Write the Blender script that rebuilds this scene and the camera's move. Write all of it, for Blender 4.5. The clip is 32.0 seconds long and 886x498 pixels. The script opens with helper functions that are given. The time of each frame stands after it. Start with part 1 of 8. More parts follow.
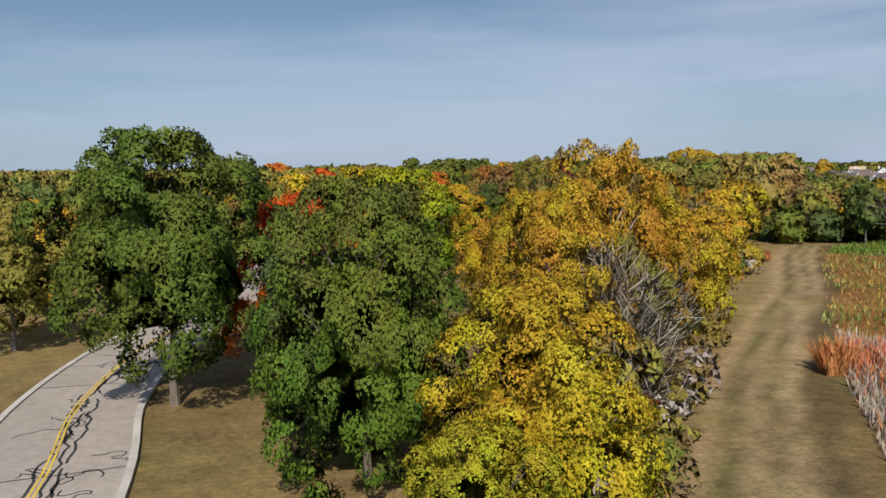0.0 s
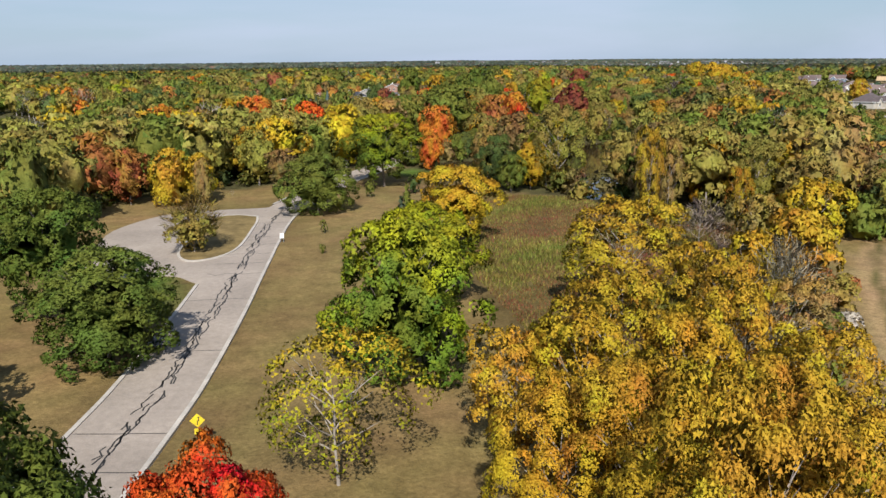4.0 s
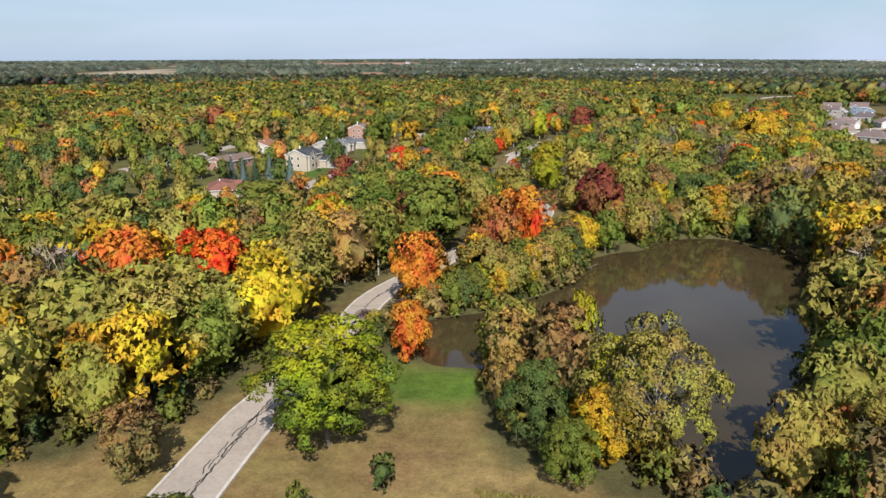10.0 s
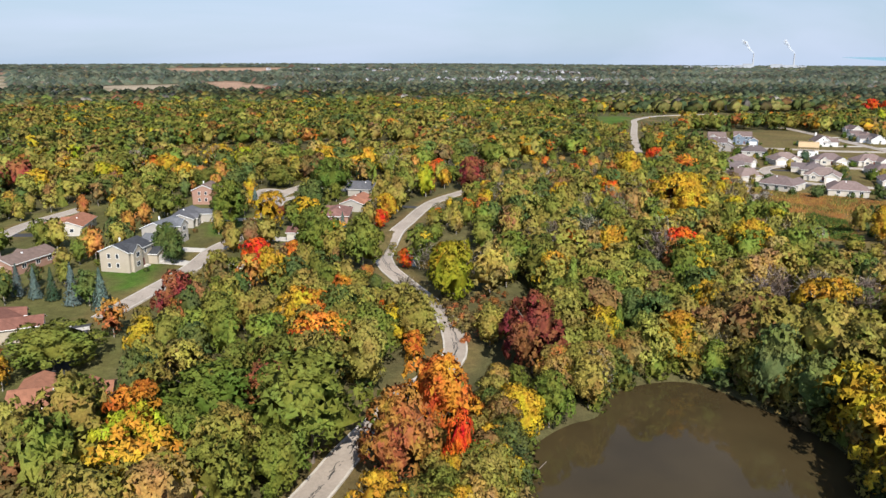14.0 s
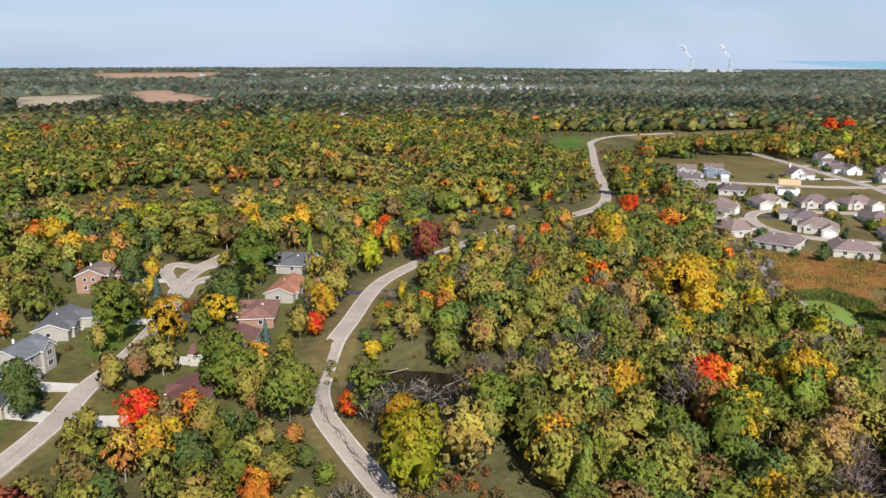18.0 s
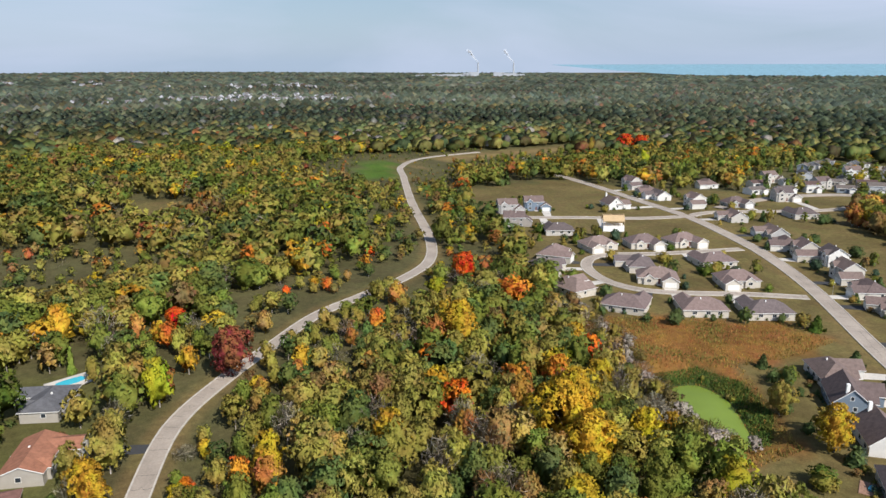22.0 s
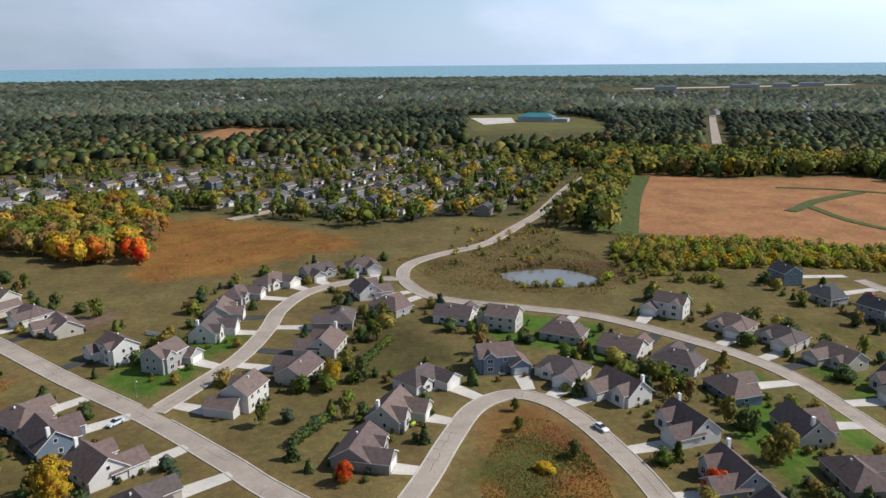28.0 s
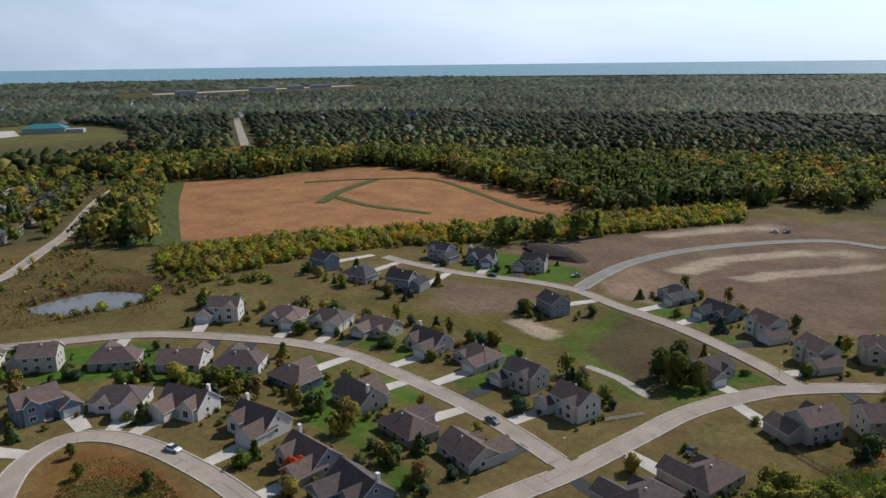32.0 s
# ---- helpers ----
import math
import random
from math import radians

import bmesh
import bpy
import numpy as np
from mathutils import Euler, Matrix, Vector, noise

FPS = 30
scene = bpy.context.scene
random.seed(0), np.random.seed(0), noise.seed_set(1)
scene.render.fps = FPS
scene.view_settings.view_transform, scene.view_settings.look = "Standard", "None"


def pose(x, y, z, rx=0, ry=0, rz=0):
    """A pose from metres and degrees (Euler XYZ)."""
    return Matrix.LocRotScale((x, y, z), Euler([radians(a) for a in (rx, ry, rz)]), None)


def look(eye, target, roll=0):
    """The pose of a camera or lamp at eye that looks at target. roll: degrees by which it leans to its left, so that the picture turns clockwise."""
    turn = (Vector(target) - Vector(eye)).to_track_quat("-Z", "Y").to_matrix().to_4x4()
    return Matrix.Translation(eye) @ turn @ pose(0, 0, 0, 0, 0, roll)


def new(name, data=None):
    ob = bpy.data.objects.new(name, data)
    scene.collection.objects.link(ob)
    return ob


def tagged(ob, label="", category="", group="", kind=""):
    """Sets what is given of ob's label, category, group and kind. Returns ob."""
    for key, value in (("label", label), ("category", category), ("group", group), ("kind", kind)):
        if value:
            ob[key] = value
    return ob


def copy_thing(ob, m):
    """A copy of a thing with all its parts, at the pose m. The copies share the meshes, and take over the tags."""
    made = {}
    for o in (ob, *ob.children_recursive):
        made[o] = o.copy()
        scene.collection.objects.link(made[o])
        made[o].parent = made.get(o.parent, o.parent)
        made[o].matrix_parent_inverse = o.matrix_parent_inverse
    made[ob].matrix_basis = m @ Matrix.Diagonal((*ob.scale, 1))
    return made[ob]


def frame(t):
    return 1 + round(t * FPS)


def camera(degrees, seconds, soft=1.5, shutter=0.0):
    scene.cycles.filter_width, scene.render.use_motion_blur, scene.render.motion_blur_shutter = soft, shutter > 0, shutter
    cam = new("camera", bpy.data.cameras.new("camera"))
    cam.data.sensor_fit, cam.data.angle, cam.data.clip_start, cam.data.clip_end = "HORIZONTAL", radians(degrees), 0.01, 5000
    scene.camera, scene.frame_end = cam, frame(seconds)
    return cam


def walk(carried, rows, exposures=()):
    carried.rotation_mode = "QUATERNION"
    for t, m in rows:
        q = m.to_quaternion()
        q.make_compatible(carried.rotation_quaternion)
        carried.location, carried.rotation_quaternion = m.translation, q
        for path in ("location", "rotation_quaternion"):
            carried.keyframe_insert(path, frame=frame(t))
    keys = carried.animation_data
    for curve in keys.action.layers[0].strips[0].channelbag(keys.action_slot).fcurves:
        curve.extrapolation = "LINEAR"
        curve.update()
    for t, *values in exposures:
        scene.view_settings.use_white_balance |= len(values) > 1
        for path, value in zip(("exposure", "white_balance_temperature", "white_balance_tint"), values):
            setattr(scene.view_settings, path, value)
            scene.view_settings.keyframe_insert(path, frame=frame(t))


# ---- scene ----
cam = camera(60.8, 32.0)
METRES, EYE, TILT, LEAN, TURN = 300.0, 12.0, -5.55, 1.15, 0.0
ROWS = [
    (0.0, 0.0, 0.0, 0.0, 0.0, 0.0, -0.0),
    (0.5, -0.0001, 0.0055, 0.0075, -0.06, -0.06, -0.09),
    (1.0, -0.0003, 0.0122, 0.0148, -0.11, -0.24, -0.2),
    (1.5, -0.0004, 0.0204, 0.021, -0.13, -0.29, -0.17),
    (2.0, -0.0007, 0.0302, 0.0267, -0.15, -1.72, -0.14),
    (2.5, -0.0009, 0.0406, 0.0321, -0.15, -3.72, -0.11),
    (4.5, -0.0034, 0.0909, 0.0541, -0.08, -8.64, -0.61),
    (5.0, -0.0039, 0.1063, 0.0604, -0.07, -8.6, -0.67),
    (5.5, -0.0044, 0.1234, 0.0669, -0.04, -8.57, -0.68),
    (6.0, -0.0052, 0.143, 0.0732, -0.04, -8.57, -0.75),
    (6.5, -0.0058, 0.164, 0.0784, -0.03, -8.54, -0.77),
    (7.0, -0.0065, 0.1863, 0.0842, -0.03, -8.52, -0.79),
    (7.5, -0.0071, 0.2092, 0.0915, -0.02, -8.52, -0.8),
    (8.0, -0.0079, 0.2328, 0.0996, -0.07, -8.51, -0.82),
    (8.5, -0.0089, 0.2568, 0.108, -0.24, -8.52, -0.84),
    (9.0, -0.01, 0.2813, 0.1167, -0.6, -8.55, -0.79),
    (9.5, -0.0109, 0.3059, 0.1253, -1.23, -8.55, -0.79),
    (10.0, -0.0112, 0.3309, 0.134, -2.35, -8.57, -0.63),
    (10.5, -0.0121, 0.3552, 0.143, -3.79, -8.57, -0.57),
    (11.0, -0.0122, 0.3792, 0.1519, -5.05, -8.53, -0.41),
    (11.5, -0.0125, 0.4034, 0.1608, -6.41, -8.46, -0.36),
    (12.0, -0.0114, 0.4271, 0.1701, -8.04, -8.45, -0.13),
    (12.5, -0.0105, 0.451, 0.1788, -9.6, -8.4, -0.0),
    (13.0, -0.0085, 0.4743, 0.1882, -10.69, -8.41, 0.14),
    (13.5, -0.0067, 0.4985, 0.197, -11.61, -8.4, 0.18),
    (14.0, -0.0044, 0.5221, 0.2057, -12.35, -8.41, 0.19),
    (14.5, -0.0011, 0.5457, 0.2148, -12.82, -8.47, 0.26),
    (16.5, 0.0148, 0.6315, 0.2451, -15.51, -8.4, 0.53),
    (17.0, 0.0191, 0.6541, 0.2538, -16.03, -8.37, 0.58),
    (17.5, 0.024, 0.6766, 0.2628, -16.39, -8.39, 0.62),
    (18.0, 0.0287, 0.6989, 0.2715, -16.71, -8.36, 0.61),
    (18.5, 0.034, 0.7209, 0.2802, -17.05, -8.35, 0.64),
    (19.0, 0.0394, 0.7432, 0.2887, -17.61, -8.35, 0.67),
    (19.5, 0.0452, 0.7657, 0.2973, -18.7, -8.35, 0.77),
    (20.0, 0.0508, 0.7879, 0.3059, -20.23, -8.38, 0.91),
    (20.5, 0.0572, 0.8098, 0.3148, -21.69, -8.42, 1.07),
    (21.0, 0.0635, 0.8304, 0.3232, -24.15, -8.48, 1.36),
    (21.5, 0.0691, 0.8479, 0.3314, -27.8, -8.56, 1.74),
    (22.0, 0.0742, 0.8618, 0.3388, -32.0, -8.64, 2.18),
    (22.5, 0.0788, 0.8724, 0.346, -36.41, -8.79, 2.6),
    (23.0, 0.0835, 0.8793, 0.3513, -40.07, -8.92, 3.0),
    (23.5, 0.0878, 0.8834, 0.3544, -44.33, -9.1, 3.43),
    (24.0, 0.0916, 0.8864, 0.3558, -49.35, -9.39, 3.9),
    (24.5, 0.0953, 0.8881, 0.3563, -54.92, -9.78, 4.37),
    (25.0, 0.099, 0.8896, 0.3562, -61.33, -10.29, 4.84),
    (25.5, 0.1025, 0.8906, 0.3563, -67.45, -10.81, 5.2),
    (26.0, 0.1052, 0.8915, 0.3562, -72.89, -11.28, 5.48),
    (26.5, 0.1075, 0.8923, 0.3561, -78.08, -11.74, 5.71),
    (28.5, 0.1125, 0.8944, 0.3549, -98.11, -13.58, 6.18),
    (29.0, 0.1132, 0.8942, 0.3547, -102.63, -14.03, 6.23),
    (29.5, 0.1137, 0.8941, 0.3545, -106.52, -14.41, 6.25),
    (30.0, 0.1141, 0.8939, 0.3543, -110.26, -14.77, 6.24),
    (30.5, 0.1144, 0.8938, 0.3543, -114.64, -15.21, 6.18),
    (31.0, 0.1146, 0.8937, 0.3543, -119.11, -15.65, 6.09),
    (31.5, 0.1149, 0.8936, 0.3542, -123.44, -16.07, 5.96),
    (32.0, 0.1152, 0.8935, 0.3541, -128.02, -16.51, 5.79),
]
walk(cam, [(t, pose(0, 0, EYE, TILT, LEAN, TURN) @ pose(METRES * x, METRES * y, METRES * z, 90 + pitch, roll, yaw)) for t, x, y, z, yaw, pitch, roll in ROWS],
     [(0.0, -0.1), (2.5, 0.05), (4.5, 0.2), (12.0, 0.35), (14.5, 0.36), (20.0, 0.2), (25.0, 0.08), (28.5, -0.18), (32.0, -0.5)])

# ---- world, sun ----
SUN_EL, SUN_AZ = 42.0, 178.0  # the sun stands in the south (-y)
world = bpy.data.worlds.new("sky")
scene.world = world
world.use_nodes = True
wn, wl = world.node_tree.nodes, world.node_tree.links
wn.clear()
w_out = wn.new("ShaderNodeOutputWorld")
w_bg = wn.new("ShaderNodeBackground")
w_sky = wn.new("ShaderNodeTexSky")
w_sky.sky_type = "NISHITA"
w_sky.sun_disc = False
w_sky.sun_elevation, w_sky.sun_rotation = radians(SUN_EL), radians(SUN_AZ)
w_sky.air_density, w_sky.dust_density, w_sky.ozone_density = 1.0, 0.4, 3.0
w_bg.inputs["Strength"].default_value = 0.092
w_tc = wn.new("ShaderNodeTexCoord")
w_map = wn.new("ShaderNodeMapping")
w_map.inputs["Rotation"].default_value = (0.0, 0.0, radians(24))
w_map.inputs["Scale"].default_value = (0.7, 2.2, 6.5)
w_noise = wn.new("ShaderNodeTexNoise")
w_noise.inputs["Scale"].default_value = 1.1
w_noise.inputs["Detail"].default_value = 7.0
w_noise.inputs["Roughness"].default_value = 0.52
w_noise.inputs["Distortion"].default_value = 0.5
w_ramp = wn.new("ShaderNodeValToRGB")
w_ramp.color_ramp.elements[0].position, w_ramp.color_ramp.elements[0].color = 0.44, (0, 0, 0, 1)
w_ramp.color_ramp.elements[1].position, w_ramp.color_ramp.elements[1].color = 0.70, (0.8, 0.8, 0.8, 1)
w_mix = wn.new("ShaderNodeMix")
w_mix.data_type = "RGBA"
w_mix.inputs["B"].default_value = (6.9, 7.8, 10.0, 1)
wl.new(w_tc.outputs["Generated"], w_map.inputs["Vector"])
wl.new(w_map.outputs["Vector"], w_noise.inputs["Vector"])
wl.new(w_noise.outputs["Fac"], w_ramp.inputs["Fac"])
w_veil = wn.new("ShaderNodeMapRange")  # thin cloud and glare lie low; overhead the sky is clear
w_veil.inputs["From Min"].default_value, w_veil.inputs["From Max"].default_value = 0.28, 0.6
w_veil.inputs["To Min"].default_value, w_veil.inputs["To Max"].default_value = 1.0, 0.2
w_thin = wn.new("ShaderNodeMath")
w_thin.operation = "MULTIPLY"
wl.new(w_ramp.outputs["Color"], w_thin.inputs[0])
wl.new(w_veil.outputs["Result"], w_thin.inputs[1])
wl.new(w_thin.outputs[0], w_mix.inputs["Factor"])
# pale haze low over the horizon
w_sep = wn.new("ShaderNodeSeparateXYZ")
w_low = wn.new("ShaderNodeMapRange")
w_low.inputs["From Min"].default_value, w_low.inputs["From Max"].default_value = 0.0, 0.20
w_low.inputs["To Min"].default_value, w_low.inputs["To Max"].default_value = 0.8, 0.05
w_haze = wn.new("ShaderNodeMix")
w_haze.data_type = "RGBA"
w_haze.inputs["B"].default_value = (4.6, 6.2, 8.7, 1)
wl.new(w_tc.outputs["Generated"], w_sep.inputs["Vector"])
wl.new(w_sep.outputs["Z"], w_low.inputs["Value"])
wl.new(w_sep.outputs["Z"], w_veil.inputs["Value"])
wl.new(w_low.outputs["Result"], w_haze.inputs["Factor"])
wl.new(w_sky.outputs["Color"], w_haze.inputs["A"])
wl.new(w_haze.outputs["Result"], w_mix.inputs["A"])
# the sky brightens round the sun
w_dot, w_glow, w_scale = wn.new("ShaderNodeVectorMath"), wn.new("ShaderNodeMapRange"), wn.new("ShaderNodeVectorMath")
w_dot.operation, w_scale.operation = "DOT_PRODUCT", "SCALE"
w_dot.inputs[1].default_value = (math.sin(radians(SUN_AZ)) * math.cos(radians(SUN_EL)), math.cos(radians(SUN_AZ)) * math.cos(radians(SUN_EL)), math.sin(radians(SUN_EL)))
w_glow.inputs["From Min"].default_value, w_glow.inputs["From Max"].default_value = -0.3, 0.8
w_glow.inputs["To Min"].default_value, w_glow.inputs["To Max"].default_value = 0.85, 2.15
wl.new(w_tc.outputs["Generated"], w_dot.inputs[0])
wl.new(w_dot.outputs["Value"], w_glow.inputs["Value"])
wl.new(w_mix.outputs["Result"], w_scale.inputs[0])
w_lift = wn.new("ShaderNodeMix")
w_lift.data_type = "FLOAT"
w_lift.inputs["A"].default_value = 0.8
wl.new(w_veil.outputs["Result"], w_lift.inputs["Factor"])
wl.new(w_glow.outputs["Result"], w_lift.inputs["B"])
wl.new(w_lift.outputs["Result"], w_scale.inputs["Scale"])
wl.new(w_scale.outputs["Vector"], w_bg.inputs["Color"])
wl.new(w_bg.outputs["Background"], w_out.inputs["Surface"])

sun = new("sun", bpy.data.lights.new("sun", "SUN"))
sun.data.energy, sun.data.angle, sun.data.color = 5.2, radians(0.6), (1.0, 0.95, 0.87)
sun_from = Vector((math.sin(radians(SUN_AZ)) * math.cos(radians(SUN_EL)), math.cos(radians(SUN_AZ)) * math.cos(radians(SUN_EL)), math.sin(radians(SUN_EL))))
sun.matrix_world = look(sun_from * 900, (0, 0, 0))


# ---- materials ----
def material(name, rough=0.8, metal=0.0):
    m = bpy.data.materials.new(name)
    m.use_nodes = True
    b = m.node_tree.nodes["Principled BSDF"]
    b.inputs["Roughness"].default_value, b.inputs["Metallic"].default_value = rough, metal
    return m, m.node_tree.nodes, m.node_tree.links, b


def noise_node(n, l, scale, detail=4.0, rough=0.55, coord="Object"):
    tc, nz = n.new("ShaderNodeTexCoord"), n.new("ShaderNodeTexNoise")
    nz.inputs["Scale"].default_value, nz.inputs["Detail"].default_value, nz.inputs["Roughness"].default_value = scale, detail, rough
    l.new(tc.outputs[coord], nz.inputs["Vector"])
    return nz.outputs["Fac"]


def ranged(n, l, value, lo, hi, a=0.3, b=0.7):
    r = n.new("ShaderNodeMapRange")
    r.inputs["From Min"].default_value, r.inputs["From Max"].default_value = a, b
    r.inputs["To Min"].default_value, r.inputs["To Max"].default_value = lo, hi
    l.new(value, r.inputs["Value"])
    return r.outputs["Result"]


def times(n, l, colour, value):
    """colour times a grey value"""
    v = n.new("ShaderNodeVectorMath")
    v.operation = "SCALE"
    l.new(colour, v.inputs[0])
    l.new(value, v.inputs["Scale"])
    return v.outputs["Vector"]


def mixed(n, l, fac, a, b):
    m = n.new("ShaderNodeMix")
    m.data_type = "RGBA"
    for sock, v in (("Factor", fac), ("A", a), ("B", b)):
        if isinstance(v, (tuple, float)):
            m.inputs[sock].default_value = v if isinstance(v, float) else (*v, 1)
        else:
            l.new(v, m.inputs[sock])
    return m.outputs["Result"]


def bumped(n, l, b, value, strength, distance):
    k = n.new("ShaderNodeBump")
    k.inputs["Strength"].default_value, k.inputs["Distance"].default_value = strength, distance
    l.new(value, k.inputs["Height"])
    l.new(k.outputs["Normal"], b.inputs["Normal"])


def plain(name, colour, rough=0.8, metal=0.0, scale=0.8, amount=0.2, bump=0.0):
    """a colour with grain and stains at two scales"""
    m, n, l, b = material(name, rough, metal)
    b.inputs["Specular IOR Level"].default_value = 0.2 if rough > 0.75 else 0.5
    rgb = n.new("ShaderNodeRGB")
    rgb.outputs[0].default_value = (*colour, 1)
    fine = ranged(n, l, noise_node(n, l, scale * 9), 1 - amount * 0.6, 1 + amount * 0.6)
    broad = ranged(n, l, noise_node(n, l, scale), 1 - amount, 1 + amount)
    l.new(times(n, l, times(n, l, rgb.outputs[0], fine), broad), b.inputs["Base Color"])
    if bump:
        bumped(n, l, b, noise_node(n, l, scale * 14), bump, 0.03)
    return m


def tinted(name, rough=0.8, scale=0.8, amount=0.15, lines=0.0):
    """takes the object's own colour, with grain and stains; lines: courses of siding or shingles, metres apart"""
    m, n, l, b = material(name, rough)
    b.inputs["Specular IOR Level"].default_value = 0.2
    info = n.new("ShaderNodeObjectInfo")
    fine = ranged(n, l, noise_node(n, l, scale * 8), 1 - amount * 0.7, 1 + amount * 0.7)
    broad = ranged(n, l, noise_node(n, l, scale), 1 - amount, 1 + amount)
    l.new(times(n, l, times(n, l, info.outputs["Color"], fine), broad), b.inputs["Base Color"])
    if lines:
        tc, wv = n.new("ShaderNodeTexCoord"), n.new("ShaderNodeTexWave")
        wv.bands_direction, wv.wave_profile = "Z", "SAW"
        wv.inputs["Scale"].default_value = 0.314 / lines
        l.new(tc.outputs["Object"], wv.inputs["Vector"])
        bumped(n, l, b, wv.outputs["Fac"], 0.6, 0.03)
    return m


def leafy(name, from_object, shade=0.14, soft=True):
    """leaves: the tree's colour, varied leaf clump by leaf clump, partly letting light through"""
    m, n, l, b = material(name, 0.62)
    if from_object:  # the tree's colour, turning bough by bough and toward the top into its second colour
        second, tc = n.new("ShaderNodeAttribute"), n.new("ShaderNodeTexCoord")
        second.attribute_type, second.attribute_name = "OBJECT", "second"
        rise = n.new("ShaderNodeSeparateXYZ")
        l.new(tc.outputs["Object"], rise.inputs["Vector"])
        both = n.new("ShaderNodeMath")
        both.operation, both.inputs[1].default_value = "MULTIPLY_ADD", 0.30
        l.new(rise.outputs["Z"], both.inputs[0])
        l.new(noise_node(n, l, 2.1, 3.0, 0.6), both.inputs[2])
        colour = mixed(n, l, ranged(n, l, both.outputs[0], 0.0, 1.0, 0.60, 0.84), n.new("ShaderNodeObjectInfo").outputs["Color"], second.outputs["Color"])
    else:
        at = n.new("ShaderNodeAttribute")
        at.attribute_name = "tint"
        colour = at.outputs["Color"]
    geo = n.new("ShaderNodeNewGeometry")
    spread = ranged(n, l, geo.outputs["Random Per Island"], 1 - shade, 1 + shade, 0.0, 1.0)
    fine = noise_node(n, l, 13.0 if from_object else 2.6, 3.0, 0.7)
    broad = times(n, l, colour, ranged(n, l, noise_node(n, l, 0.09, 3.0), 0.82, 1.18))
    varied = times(n, l, times(n, l, broad, spread), ranged(n, l, fine, 0.76, 1.24, 0.32, 0.68))
    hue = n.new("ShaderNodeHueSaturation")
    hue.inputs["Saturation"].default_value, hue.inputs["Value"].default_value = 1.02, 1.4
    l.new(varied, hue.inputs["Color"])
    drift = noise_node(n, l, 1.7 if from_object else 0.22, 2.0)
    l.new(ranged(n, l, drift, 0.470, 0.526, 0.33, 0.67), hue.inputs["Hue"])
    l.new(hue.outputs["Color"], b.inputs["Base Color"])
    b.inputs["Specular IOR Level"].default_value = 0.06
    tr, mx = n.new("ShaderNodeBsdfTranslucent"), n.new("ShaderNodeMixShader")
    l.new(hue.outputs["Color"], tr.inputs["Color"])
    mx.inputs["Fac"].default_value = 0.25
    l.new(b.outputs["BSDF"], mx.inputs[1])
    l.new(tr.outputs["BSDF"], mx.inputs[2])
    l.new(mx.outputs["Shader"], n["Material Output"].inputs["Surface"])
    if soft:  # leaves of one clump shade together, turned the way the clump bulges
        bulge, turn = n.new("ShaderNodeAttribute"), n.new("ShaderNodeVectorTransform")
        bulge.attribute_name = "bulge"
        turn.vector_type, turn.convert_from, turn.convert_to = "NORMAL", "OBJECT", "WORLD"
        l.new(bulge.outputs["Vector"], turn.inputs["Vector"])
        bump = n.new("ShaderNodeBump")
        bump.inputs["Strength"].default_value, bump.inputs["Distance"].default_value = 0.5, 0.25
        l.new(fine, bump.inputs["Height"])
        l.new(turn.outputs["Vector"], bump.inputs["Normal"])
        l.new(bump.outputs["Normal"], b.inputs["Normal"])
    return m


def ground_material():
    m, n, l, b = material("ground_cover", 0.95)
    b.inputs["Specular IOR Level"].default_value = 0.08
    at = n.new("ShaderNodeAttribute")
    at.attribute_name = "cover"
    k1 = ranged(n, l, noise_node(n, l, 0.045, 5.0), 0.78, 1.22)
    k2 = ranged(n, l, noise_node(n, l, 0.45, 6.0, 0.72), 0.7, 1.3)
    k3 = ranged(n, l, noise_node(n, l, 3.0, 5.0, 0.75), 0.7, 1.3)
    varied = times(n, l, times(n, l, times(n, l, at.outputs["Color"], k1), k2), k3)
    hue = n.new("ShaderNodeHueSaturation")
    l.new(varied, hue.inputs["Color"])
    l.new(ranged(n, l, noise_node(n, l, 0.11, 3.0), 0.482, 0.512), hue.inputs["Hue"])
    l.new(hue.outputs["Color"], b.inputs["Base Color"])
    bumped(n, l, b, noise_node(n, l, 2.2, 5.0, 0.7), 0.6, 0.25)
    return m


def water_material(name, colour, rough, bump):
    m, n, l, b = material(name, rough)
    rgb = n.new("ShaderNodeRGB")
    rgb.outputs[0].default_value = (*colour, 1)
    l.new(times(n, l, rgb.outputs[0], ranged(n, l, noise_node(n, l, 0.05, 4.0), 0.8, 1.2)), b.inputs["Base Color"])
    b.inputs["IOR"].default_value = 1.33
    bumped(n, l, b, noise_node(n, l, 0.9, 4.0, 0.6), bump, 0.05)
    return m


def road_material(name, colour):
    m, n, l, b = material(name, 0.9)
    b.inputs["Specular IOR Level"].default_value = 0.2
    rgb = n.new("ShaderNodeRGB")
    rgb.outputs[0].default_value = (*colour, 1)
    k1 = ranged(n, l, noise_node(n, l, 0.12, 5.0), 0.84, 1.14)
    k2 = ranged(n, l, noise_node(n, l, 1.6, 5.0, 0.65), 0.88, 1.12)
    k3 = ranged(n, l, noise_node(n, l, 14.0, 3.0), 0.88, 1.12)
    l.new(times(n, l, times(n, l, times(n, l, rgb.outputs[0], k1), k2), k3), b.inputs["Base Color"])
    bumped(n, l, b, noise_node(n, l, 20.0), 0.3, 0.02)
    return m


